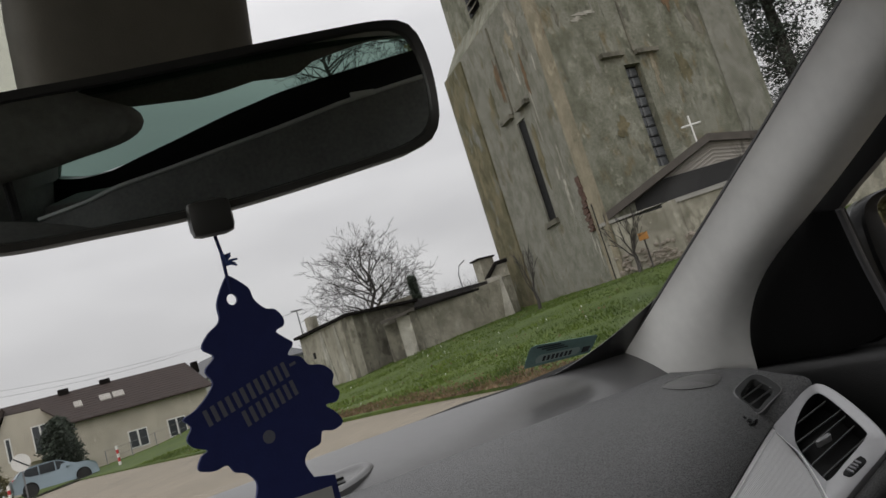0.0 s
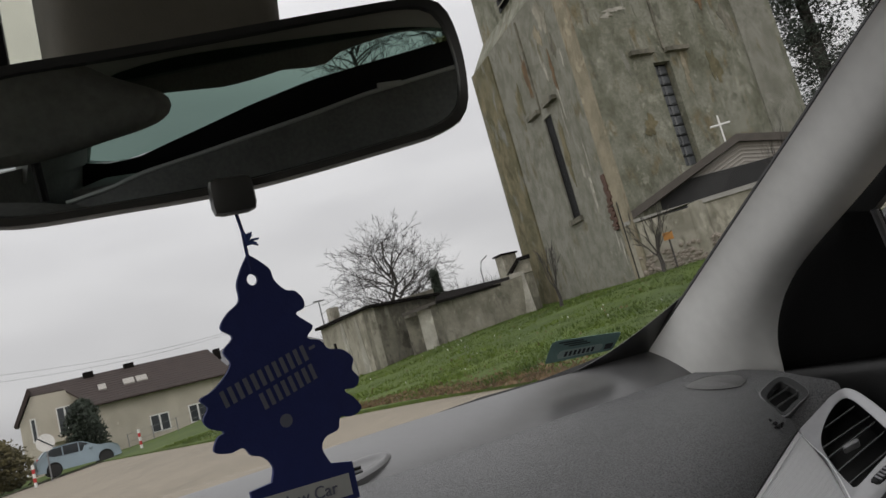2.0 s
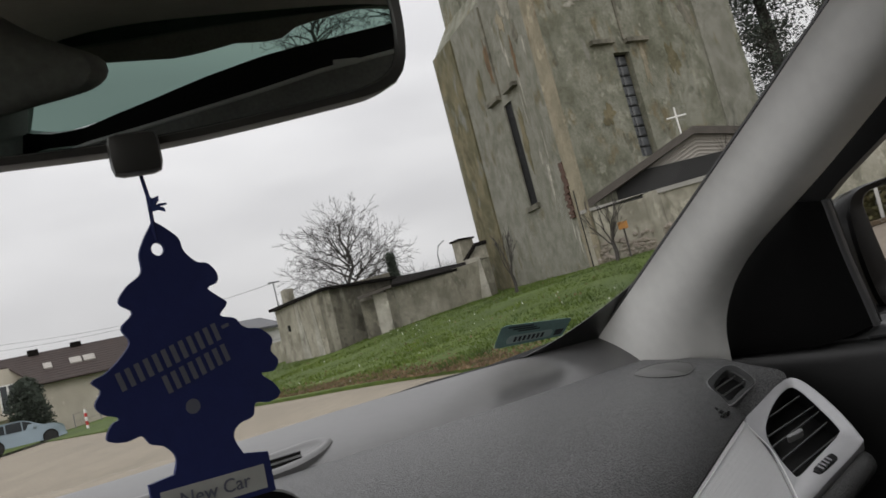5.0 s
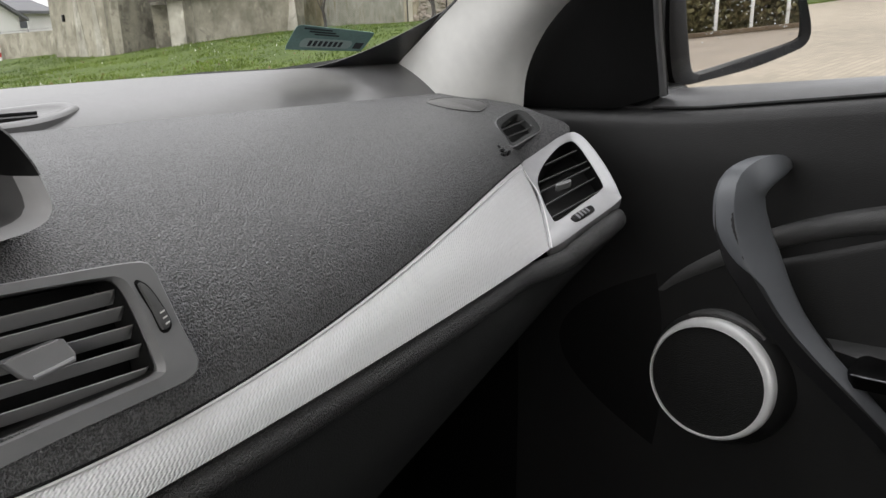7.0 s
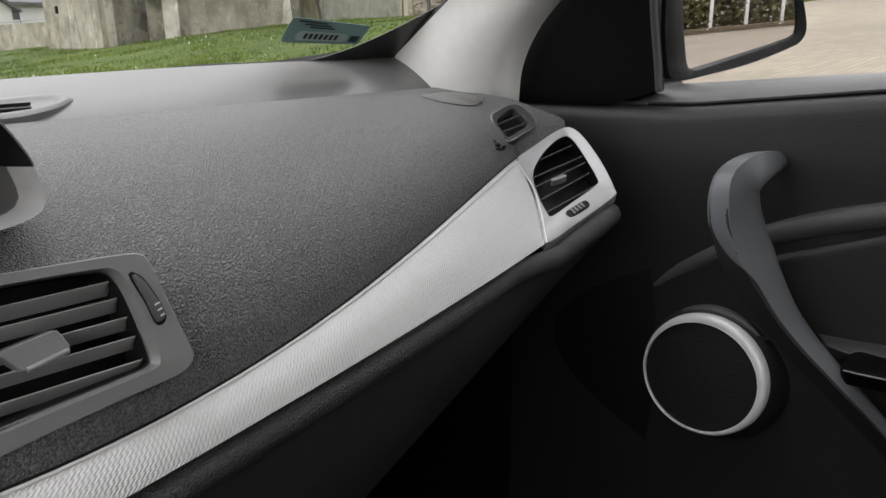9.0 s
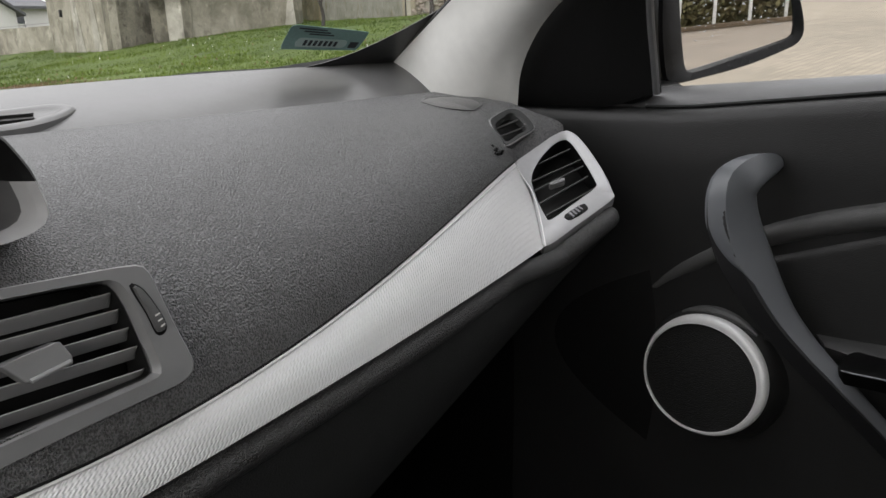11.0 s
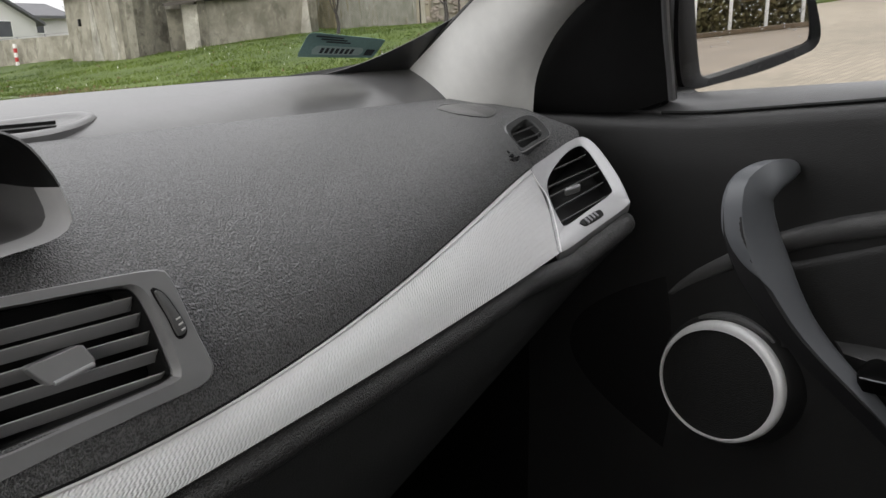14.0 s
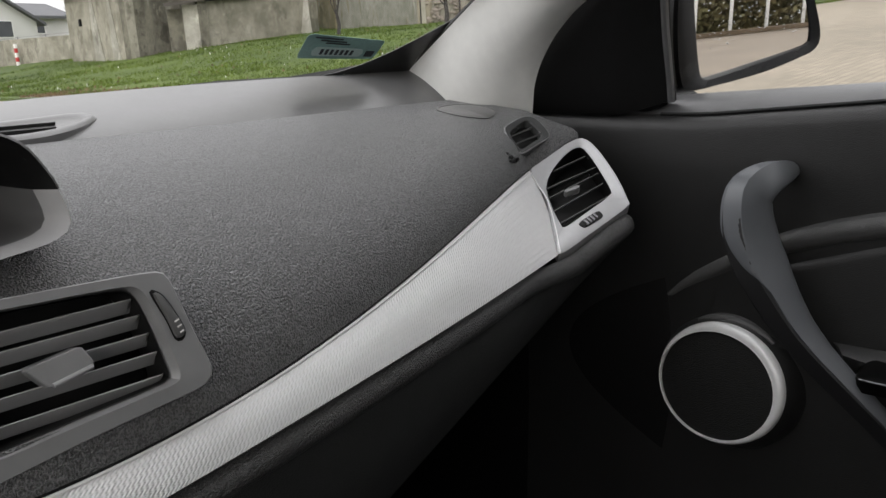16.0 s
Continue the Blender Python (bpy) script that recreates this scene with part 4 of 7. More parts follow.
im_inner = [(p[0] - 3.4 * max(-1, min(1, p[0] / 80)), p[1] - 3.6 * max(-1, min(1, p[1] / 18))) for p in im_outer]
rvm = thing("rear_view_mirror", "black framed rear-view mirror under the headliner", "rear-view mirror", at=(0, 0.285, 1.262))
part("mirror_frame", frame_bm(PM, im_outer, im_inner, -12, 3, 2, 1.5), M_MFRAME, rvm, "satin black plastic frame")
part("mirror_back", loops_bm([[PM(p[0], p[1], -8) for p in im_outer], [PM(p[0] * 0.92, p[1] * 0.9, -26) for p in im_outer], [PM(p[0] * 0.5, p[1] * 0.5, -36) for p in im_outer]], False, True), M_BLACK, rvm)
part("mirror_glass", plate_bm(PM, im_inner, -3, -0.5, 0.3), M_MIRROR, rvm, "silvered mirror glass", False)
part("dimmer_tab", box_bm((-0.0083, -0.009, -0.0082), (0.0083, 0.005, 0.006), 0.0035, m=Matrix.Translation(PM(-12.3, -31.0, 0)) @ Matrix((PM.u, PM.n * -1, PM.v)).transposed().to_4x4()), M_MFRAME, rvm, "black dimmer tab")
arm = bmesh.new()
tube_bm([PM(0, 5, -30), (0.0, 0.36, 1.30), (0.0, 0.42, 1.36)], [0.012, 0.012, 0.016], 10, arm)
part("mirror_arm", arm, M_BLACK, rvm)
sh = thing("sensor_housing", "grey plastic sensor housing on the windscreen above the mirror", "sensor housing", at=(-0.02, 0.36, 1.34))
rings = []
for z, w, y0, y1 in ((1.287, 0.052, 0.335, 0.40), (1.30, 0.057, 0.325, 0.41), (1.36, 0.057, 0.30, 0.40), (1.40, 0.055, 0.27, 0.38)):
    rings.append([Vector((-0.0085 + (w - 0.0055) * math.copysign(abs(math.cos(a)) ** 0.45, math.cos(a)), (y0 + y1) / 2 + (y1 - y0) / 2 * math.copysign(abs(math.sin(a)) ** 0.5, math.sin(a)), z)) for a in (2 * math.pi * k / 40 for k in range(40))])
part("housing", loops_bm(rings, True, True), M_HOUS, sh, "dark olive grey plastic")

# pane added only to dim the sky beside the housing
part("sky_dimming_pane", box_bm((-0.078, 0.405, 1.28), (-0.045, 0.41, 1.42), 0.001), M_SMOKE, sh, "added smoky pane dimming the sky beside the housing")
# black strip added for a dark edge, not a known part
part("dark_edge_strip", box_bm((-0.11, 0.385, 1.27), (-0.0725, 0.43, 1.42), 0.004), M_BLACK, sh, "added black strip for a dark edge on the glass")

# ---------------------------------------------------------------- paper tree on a string
PT = Plane((-0.005, 0.308, 1.15), (0.987, 0.161, 0), (0.16, -0.98, -0.1))
tree_out = [(-4, 59), (0, 56), (4, 52), (5, 47.5), (9, 43), (13, 42), (16, 38), (15.5, 34.5), (11.5, 33), (15, 29.5), (18, 26.5), (14.5, 22.5), (20, 20.5), (23, 16.5), (29, 15), (33.5, 10.5), (32, 6), (34.5, 2), (32, -1.5), (26.5, -1.5),
            (31, -6), (33, -10.5), (28, -12.5), (22.5, -11.5), (20.5, -16), (14.5, -17.5), (12, -21.5), (14.5, -28)]
tree_out += [(24, -30), (24.5, -44.5), (-19.5, -42.5), (-20, -28.8), (-11, -28), (-9.5, -22.5), (-12.5, -18), (-17, -16), (-19.5, -12.5), (-25, -13), (-30.5, -11), (-28.5, -6.5), (-25.5, -5), (-30.5, -2.5), (-32.5, 1),
             (-30, 5), (-32.5, 8.5), (-27.5, 10.5), (-22, 14.5), (-18.5, 19), (-20.5, 24), (-16, 28.5), (-20, 32.5), (-16.5, 37.5), (-11, 41.5), (-10.5, 48), (-7.5, 54)]
tree_out = [tuple(p) for p in smooth_loop(tree_out[:28], 100, False)] + tree_out[28:32] + [tuple(p) for p in smooth_loop(tree_out[32:] + tree_out[:1], 100, False)[:-1]]
fresh = thing("air_freshener", "dark blue tree-shaped card air freshener hanging from the mirror", "air freshener", at=(-0.005, 0.308, 1.15))
hole = [(-4 + 2.3 * math.cos(-2 * math.pi * k / 20), 49 + 2.3 * math.sin(-2 * math.pi * k / 20)) for k in range(20)]
card = bmesh.new()
for w in (-0.8, 0.8):
    o_v = [card.verts.new(PT(*p, w)) for p in tree_out]
    h_v = [card.verts.new(PT(*p, w)) for p in hole]
    edges = [card.edges.new((a, b)) for ring in (o_v, h_v) for a, b in zip(ring, ring[1:] + ring[:1])]
    bmesh.ops.triangle_fill(card, edges=edges, use_beauty=True)
    if w < 0:
        low_o, low_h = o_v, h_v
for a, b in ((low_o, o_v), (low_h, h_v)):
    for i in range(len(a)):
        j = (i + 1) % len(a)
        card.faces.new((a[i], a[j], b[j], b[i]))
part("card", card, M_BLUE, fresh, "thick dark blue card", False)


def card_bar(u, v, w, h, angle=0.0, material=None, lift=0.9):
    ca, sa = math.cos(radians(angle)), math.sin(radians(angle))
    q = [(u + du * ca - dvv * sa, v + du * sa + dvv * ca) for du, dvv in ((-w / 2, -h / 2), (w / 2, -h / 2), (w / 2, h / 2), (-w / 2, h / 2))]
    return loops_bm([[PT(*p, lift) for p in q], [PT(*p, lift + 0.25) for p in q]], True, True)


for u0, v0, n_bar in ((-23.5, 6.6, 12), (-8.5, 2.4, 8)):
    for k in range(n_bar):
        part("print_bar", card_bar(u0 + 3.2 * k, v0 + 0.93 * k, 1.7, 6.4, 15), M_PRINT, fresh, "pale grey print" if k == 0 else "", False)
part("print_bar", card_bar(15.6, 18.4, 2.8, 1.2, 15), M_PRINT, fresh, "", False)
part("print_dot", loops_bm([[PT(-1 + 2.6 * math.cos(a), -7 + 2.6 * math.sin(a), w) for a in (2 * math.pi * k / 24 for k in range(24))] for w in (0.9, 1.15)], True, True), M_PRINT, fresh, "", False)
part("name_panel", loops_bm([[PT(*p, w) for p in ((-17, -32.2), (21.2, -33.8), (21.4, -42.4), (-16.8, -40.8))] for w in (0.9, 1.15)], True, True), M_PALE, fresh, "pale panel with printed scent name", False)
letters("scent_name", "New Car", PT, 2.0, -37.4, 6.9, M_PRINT, fresh, -2.0)
part("string", tube_bm([PT(-4, 52, 0.6), PT(-4.4, 59, 1), PT(-4.4, 68, 0.6), PT(-6, 80, 0)], 0.0007, 6), M_BLUE, fresh, "blue string")
knot = bmesh.new()
rng = random.Random(5)
for k in range(9):
    a = rng.uniform(-0.4, 2.0)
    e = PT(-3.6 + 4.5 * math.cos(a) + rng.uniform(-1, 1), 63.5 + 4.5 * math.sin(a), rng.uniform(-2, 2))
    tube_bm([PT(-4.2, 63, 0.6), (PT(-4.2, 63, 0.6) + e) / 2 + Vector((0.0004, 0, 0.0006)), e], [0.0009, 0.0006, 0.0004], 5, knot)
part("knot", knot, mat("frayed_blue_thread", (0.06, 0.1, 0.3), 0.9, 0, 0.2, 30), fresh, "frayed blue knot")

# ---------------------------------------------------------------- passenger door
door = thing("car_door", "black car door panel with speaker and pull handle", "car door", at=(0.74, 0.2, 0.6))


def door_x(y, z):
    return 0.742 - 0.02 * max(0, (y - 0.45)) + 0.012 * math.sin(max(0, min(1, (0.98 - z) / 0.5)) * math.pi)


def groove_z(y):
    """Height of the groove between the sill and the door panel."""
    return 1.0325 + 0.084 * max(0.0, min(0.3, 0.47 - y)) + 0.018 * max(0.0, 0.17 - y)


def door_skin(u, v):
    """The panel with a rounded shoulder below the sill's groove."""
    y = 0.72 - 1.35 * u
    a = min(1.0, v / 0.12) * math.pi / 2
    z = groove_z(y) - 0.002 - 0.018 * (1 - math.cos(a)) - 0.80 * max(0.0, v - 0.12) / 0.88
    return Vector((door_x(y, z) + 0.018 * (1 - math.sin(a)), y, z))


part("door_skin", shell_bm(door_skin, 40, 80, 0.02, (1, 0, 0)), M_DOOR, door, "black grained door panel")


def sill_at(u, v):
    y = 0.70 - 1.35 * u
    z0 = 1.020 + 0.024 * u - 0.0155 * max(0, 1 - u / 0.33)
    a, b = Vector((door_x(y, 1.0) + 0.014, y, groove_z(y) - 0.005)), Vector((door_x(y, 1.0) + 0.053, y, z0 + 0.036))
    return a.lerp(b, v) + Vector((-0.002, 0, 0.0035)) * math.sin(math.pi * v)


# black tube added along the groove as its line of shade
part("groove_shade_bead", tube_bm([(door_x(0.52 - 0.03 * k, 1.0) + 0.0125, 0.52 - 0.03 * k, groove_z(0.52 - 0.03 * k) - 0.0015) for k in range(36)], 0.0024, 6), M_BLACK, door, "black bead standing in for the shaded groove under the sill")
part("sill", shell_bm(sill_at, 40, 10, 0.008, (0.6, 0, -1)), M_SILL, door, "satin black window sill")
roll_pts = [(0.54, 0.787), (0.515, 0.812), (0.48, 0.842), (0.428, 0.874), (0.375, 0.901), (0.28, 0.932), (0.1, 0.965), (-0.2, 0.985), (-0.6, 0.99)]
part("trim_roll", tube_bm([(door_x(y, z) + 0.004 + 0.007 * max(0, 1 - k / 9), y, z) for k, (y, z, *_) in enumerate(tuple(p) for p in smooth_loop([(a, b, 0) for a, b in roll_pts], 50, False))], [0.009 + 0.007 * min(1, k / 18) for k in range(50)], 12), M_DROLL, door, "padded black roll across the door")
# pull handle
hp = smooth_loop([(0.744, 0.363, 0.977), (0.735, 0.367, 0.979), (0.715, 0.373, 0.978), (0.696, 0.380, 0.971), (0.686, 0.385, 0.958), (0.684, 0.383, 0.929), (0.686, 0.371, 0.894), (0.690, 0.344, 0.844), (0.695, 0.319, 0.811), (0.701, 0.288, 0.779), (0.708, 0.258, 0.748), (0.720, 0.220, 0.706)], 64, False)
wid = [0.013, 0.016, 0.022, 0.027, 0.0275, 0.0225, 0.0185, 0.0155, 0.0135, 0.0115, 0.0105, 0.01]
face = Vector((-0.45, -0.8, 0.4)).normalized()
rings, inlay = [], []
for k, p in enumerate(hp):
    d = (hp[min(k + 1, 63)] - hp[max(k - 1, 0)]).normalized()
    nrm = (face - d * face.dot(d)).normalized()
    side = d.cross(nrm)
    f = k / 63 * 11
    w = wid[int(f)] + (wid[min(11, int(f) + 1)] - wid[int(f)]) * (f - int(f))
    ring = []
    for j in range(24):
        a = 2 * math.pi * j / 24
        ca, sa = math.cos(a), math.sin(a)
        sv = math.copysign(abs(ca) ** 0.6, ca)
        depth = 0.012 - (0.017 * max(0, sv - 0.66) / 0.34 if sa >= 0 else 0.006 * max(0, ca))
        ring.append(p + side * w * sv + nrm * depth * math.copysign(abs(sa) ** 0.45 if sa < 0 or ca < 0 else 1.0, sa))
    nose = math.sqrt(max(0.06, 1 - max(0.0, (7 - k) / 7) ** 2))
    ring = [p + (q - p) * nose for q in ring]
    rings.append(ring)
    fade = 0.97 * max(0.0, min(1.0, (k - 13) / 14))
    slid = [j + (5 - j) * fade for j in range(5)]
    front = [ring[int(f)].lerp(ring[int(f) + 1], f - int(f)) for f in slid] + ring[5:12]
    inlay.append([q + nrm * 0.0009 for q in front] + [q - nrm * 0.004 for q in reversed(front)])
pull = part("pull_handle", loops_bm(rings, True, True), M_GRIP, door, "curved pull handle in black with a satin grey face")
part("handle_face", loops_bm(inlay, True, True), M_HANDLE, pull, "satin grey face of the handle")
# speaker
PS = Plane((0.728, 0.427, 0.735), (0, -1, 0.0), (-0.985, 0.02, 0.17))
ring_o = [(-1.4 + 73.3 * math.cos(a), 2.9 + 67.9 * math.sin(a)) for a in (2 * math.pi * k / 96 for k in range(96))]
ring_i = [(-5.0 + 67.2 * math.cos(a), -1.0 + 61.0 * math.sin(a)) for a in (2 * math.pi * k / 96 for k in range(96))]


def between(f, w):
    return [PS(o[0] * (1 - f) + i[0] * f, o[1] * (1 - f) + i[1] * f, w) for o, i in zip(ring_o, ring_i)]


spk = part("speaker", loops_bm([between(0, -14), between(0, -1), between(0.10, 2.5), between(0.35, 4.6), between(0.7, 5.4), between(0.96, 5.2), between(1.0, -6)]), M_RING, door, "round door speaker with satin silver ring")
part("ring_lip", tube_bm(between(1.0, 4.6) + between(1.0, 4.6)[:1], 0.0007, 6), M_RING, spk, "thin bright inner rim")
part("speaker_pod", loops_bm([[PS(p[0] * 1.16, p[1] * 1.16, -28) for p in ring_o], [PS(p[0] * 1.08, p[1] * 1.08, -10) for p in ring_o], [PS(p[0] * 1.0, p[1] * 1.0, -3) for p in ring_o]], True, False), M_DOOR, spk)
part("pod_brow", tube_bm([PS(-1 + 79 * math.cos(radians(a)), 2 + 73 * math.sin(radians(a)), -8) for a in range(50, 122, 4)], [0.002 + 0.004 * math.sin(math.pi * k / 17) for k in range(18)], 8), M_DROLL, spk, "moulded black brow above the ring")
dome = [[PS(-5.0 + 67.2 * s * math.cos(a), -1.0 + 61.0 * s * math.sin(a), 0 + 3 * (1 - s * s)) for a in (2 * math.pi * k / 96 for k in range(96))] for s in (1.0, 0.8, 0.5, 0.2, 0.02)]
part("speaker_grille", loops_bm(dome, False, True), M_GRILLE, spk, "perforated black grille")
# padded insert between the roll and the arm rest
def insert_at(u, v):
    y = 0.37 - 0.86 * u
    a = min(1.0, v / 0.15) * math.pi / 2
    top = 0.8878 + 0.382 * min(0.2, 0.3546 - y)
    return Vector((door_x(y, 0.85) - 0.006 + 0.012 * (1 - math.sin(a)), y, top - 0.012 * (1 - math.cos(a)) - (top - 0.80) * max(0.0, v - 0.15) / 0.85))


part("door_insert", shell_bm(insert_at, 30, 30, 0.01, (1, 0, 0)), M_DOOR, door, "black padded insert panel")
# arm rest with window switch
ar = part("arm_rest", shell_bm(lambda u, v: Vector((0.745 - 0.036 * v ** 1.5 - 0.004 * math.sin(math.pi * v), 0.318 - 0.8 * u - 0.03 * v - 0.28 * max(0.0, v - 0.5), 0.807 + 0.035 * u - 0.02 * v ** 2 - 0.4 * max(0.0, v - 0.6) ** 2)), 20, 10, 0.03, (0.6, 0, -1)), M_ARM, door, "black arm rest")
PW = Plane((0.722, 0.262, 0.800), (0, -1, 0), (-0.25, 0, 0.97))
part("window_switch", plate_bm(PW, smooth_loop([(-19.5, -22), (-20, -8), (-16.5, 5), (-5, 14), (8, 19.5), (34, 23), (60, 24), (62, 0), (60, -28), (21, -27), (-4, -28.5), (-15, -28)], 48), -12, 2, 2), M_GLOSSB, ar, "glossy black window switch")
part("switch_line", tube_bm([PW(-15, -26.5, 1.3), PW(-4, -27.2, 1.6), PW(21, -26, 1.8), PW(60, -27, 1.8)], 0.0009, 6), M_STEEL, ar, "thin chrome line")
# window frame and mirror sail
fr_pts = [(0.719, 0.545, 1.155), (0.712, 0.50, 1.187), (0.702, 0.44, 1.217), (0.689, 0.354, 1.256), (0.66, 0.15, 1.34), (0.63, -0.2, 1.40), (0.63, -0.62, 1.40)]
fr_in = smooth_loop(fr_pts, 30, False)
fr_out = smooth_loop([Vector(p) + Vector((-0.024, 0.035, 0.045)) for p in fr_pts], 30, False)
part("window_frame", shell_bm(lambda u, v: fr_in[round(u * 29)].lerp(fr_out[round(u * 29)], v) + Vector((0.012, 0, 0)) * v, 29, 4, 0.03, (1, 0.2, 0.1)), M_BLACK, door, "black window frame")
sail_a = [(0.758, 0.76, 1.02), (0.748, 0.73, 1.085), (0.735, 0.68, 1.15), (0.722, 0.60, 1.215)]
sail_b = [(0.752, 0.512, 1.045), (0.745, 0.511, 1.075), (0.731, 0.509, 1.125), (0.712, 0.502, 1.187)]
sa, sb = smooth_loop(sail_a, 16, False), smooth_loop(sail_b, 16, False)


def sail_at(u, v):
    p = sa[round(u * 15)].lerp(sb[round(u * 15)], v)
    w = min(1, (1 - v) / 0.25)
    p.x -= 0.011 * w
    p.z += (1.030 - p.z) * (1 - u) ** 5 * w
    return p


part("mirror_sail", shell_bm(sail_at, 15, 16, 0.02, (1, 0, 0)), M_SAIL, door, "black corner panel at the mirror")
part("glass_channel", tube_bm([p + Vector((-0.002, -0.006, 0)) for p in sb], 0.0042, 8, squash=1.0), M_SILL, door, "grey upright glass channel")
dg = part("window_glass", shell_bm(lambda u, v: Vector((0.765 - 0.31 * (v * 0.33), 0.51 - 1.1 * u, 1.022 + 0.353 * v)), 6, 6, 0.004, (1, 0, 0.3)), M_GLASS, door, "clear side window")
dg.visible_shadow = False

# ---------------------------------------------------------------- door mirror
PX = Plane((0.93, 0.5, 1.13), (0.9, -0.42, 0), (-0.42, -0.9, 0.0))
# local v is up
xo = smooth_loop([(-108, -74), (-116, -20), (-114, 40), (-100, 62), (-66, 70), (-8, 72), (49, 62), (78, 46), (96, 8), (104, -22), (98, -37), (84, -45), (20, -63), (-50, -75), (-90, -80)], 80)
xi = smooth_loop([(-74, -58), (-80, -20), (-85, 30), (-84, 52), (-64, 62), (0, 62), (52, 49), (76, 30), (86, 2), (88, -26), (78, -33), (10, -50), (-54, -65), (-68, -65)], 80)
dm = thing("door_mirror", "dark grey door mirror with wet glass outside the side window", "door mirror", at=(0.93, 0.5, 1.13))
part("shell_rim", frame_bm(PX, xo, matched(xo, xi), -20, 6, 4, 2), M_MRIM, dm, "wet black rim")
part("shell", loops_bm([[PX(p[0], p[1], -4) for p in xo], [PX(p[0] * 0.98, p[1] * 0.98, -40) for p in xo], [PX(p[0] * 0.85, p[1] * 0.85, -75) for p in xo], [PX(p[0] * 0.45, p[1] * 0.5, -98) for p in xo]], False, True), M_BODYPAINT, dm, "dark grey painted shell")
PG = Plane(PX(0, 0, -4), PX.u, (-0.47, -0.88, -0.031))
part("mirror_glass", plate_bm(PG, matched(xo, xi), -2, 0, 0.3), M_EXTMIR, dm, "mirror glass with rain drops", False)
part("mirror_foot", loops_bm([[Vector((x, 0.545 + 0.024 * math.cos(a), 1.044 + 0.011 * math.sin(a))) for a in (2 * math.pi * k / 16 for k in range(16))] for x in (0.755, 0.80, 0.84)], True, True), M_GLOSSB, dm)
rng = random.Random(11)
drops = bmesh.new()
for k in range(190):
    u0, v0 = rng.uniform(-70, 80), rng.uniform(-34, 55)
    if v0 > 55 - abs(u0) * 0.3 or v0 < -22 + u0 * 0.2 and rng.random() < 0.5:
        continue
    r = rng.uniform(0.3, 0.95)
    bmesh.ops.create_icosphere(drops, subdivisions=1, radius=r / 1000, matrix=Matrix.Translation(PG(u0, v0, 0.3)))
tagged(part("rain_drops", drops, M_DROP, dm), kind="stuff")

# ---------------------------------------------------------------- rest of the cabin
def roof_at(u, v):
    y, x = 0.36 - 2.5 * u, -0.62 + 1.24 * v
    return Vector((x, y, 1.435 + 0.03 * math.sin(math.pi * u) - 0.05 * (x / 0.62) ** 4))


structure("ceiling", shell_bm(roof_at, 24, 16, 0.03, (0, 0, 1)), M_HEAD, "pale grey cloth headliner of the car", "headliner")
structure("floor", box_bm((-0.8, -2.3, 0.18), (0.8, 1.0, 0.24), 0.01), M_CARPET, "black carpet of the car floor", "car floor")
structure("wall_left", box_bm((-0.80, -2.2, 0.24), (-0.75, 1.0, 1.03), 0.01), M_DOOR, "black inner side of the driver's door", "car side")
structure("wall_left", shell_bm(lambda u, v: Vector((-0.77 + 0.04 * v, -0.66 - 1.5 * u, 1.0 + 0.18 * v)), 6, 4, 0.03, (-1, 0, 0)), M_CLOTH, "dark rear door sill of the cabin", "car side")
structure("wall_left", shell_bm(lambda u, v: Vector((-0.655 + 0.035 * v, -0.66 - 1.5 * u, 1.36 + 0.06 * v)), 6, 2, 0.03, (-1, 0, 0)), M_CLOTH, "dark roof rail of the cabin", "car side")
structure("wall_left", shell_bm(lambda u, v: Vector((-0.73 + 0.08 * v, -1.55 - 0.6 * u, 1.14 + 0.24 * v)), 6, 4, 0.03, (-1, 0, 0)), M_CLOTH, "dark rear quarter of the cabin", "car side")
structure("wall_right", box_bm((0.765, -2.2, 0.24), (0.80, -0.55, 1.03), 0.01), M_DOOR, "black inner side of the rear door", "car side")


def table(x, rows):
    """Straight steps between a few pairs."""
    for (a, p), (b, q) in zip(rows, rows[1:]):
        if x <= b:
            return p + (q - p) * (max(x, a) - a) / (b - a)
    return rows[-1][1]


def rear_low(x):
    """Lower edge of the rear window."""
    return table(x, ((-0.81, 1.168), (-0.73, 1.143), (-0.645, 1.13), (-0.553, 1.141), (-0.458, 1.171), (-0.361, 1.199), (-0.166, 1.258), (0.03, 1.307), (0.227, 1.338), (0.504, 1.376), (0.76, 1.415)))


structure("wall_south", shell_bm(lambda u, v: Vector((-0.76 + 1.52 * u, -2.1, 0.24 + (rear_low(-0.76 + 1.52 * u) - 0.24) * v)), 30, 6, 0.1, (0, -1, 0)), M_BLACK, "black rear end of the cabin", "car side")
structure("wall_right", box_bm((0.75, 0.50, 0.24), (0.80, 1.0, 1.0), 0.01), M_BLACK, "black footwell side beside the door", "car side")
structure("wall_front", box_bm((-0.75, 0.95, 0.24), (0.75, 1.0, 1.05), 0.01), M_BLACK, "black bulkhead behind the dashboard", "bulkhead")
for sx in (-1, 1):
    structure("trim", tube_bm([(sx * 0.70, -0.62, 1.0), (sx * 0.66, -0.64, 1.25), (sx * 0.62, -0.66, 1.43)], 0.05, 10), M_BLACK, "black middle pillar of the car", "pillar")
bench = thing("rear_bench", "black cloth rear seat with parcel shelf behind", "car seat", at=(0, -1.6, 0.6))


def bench_top(x):
    return table(x, ((-0.7, 1.06), (-0.537, 1.09), (-0.458, 1.116), (-0.304, 1.143), (-0.146, 1.174), (0.015, 1.205), (0.18, 1.241), (0.329, 1.264), (0.422, 1.278), (0.66, 1.31)))


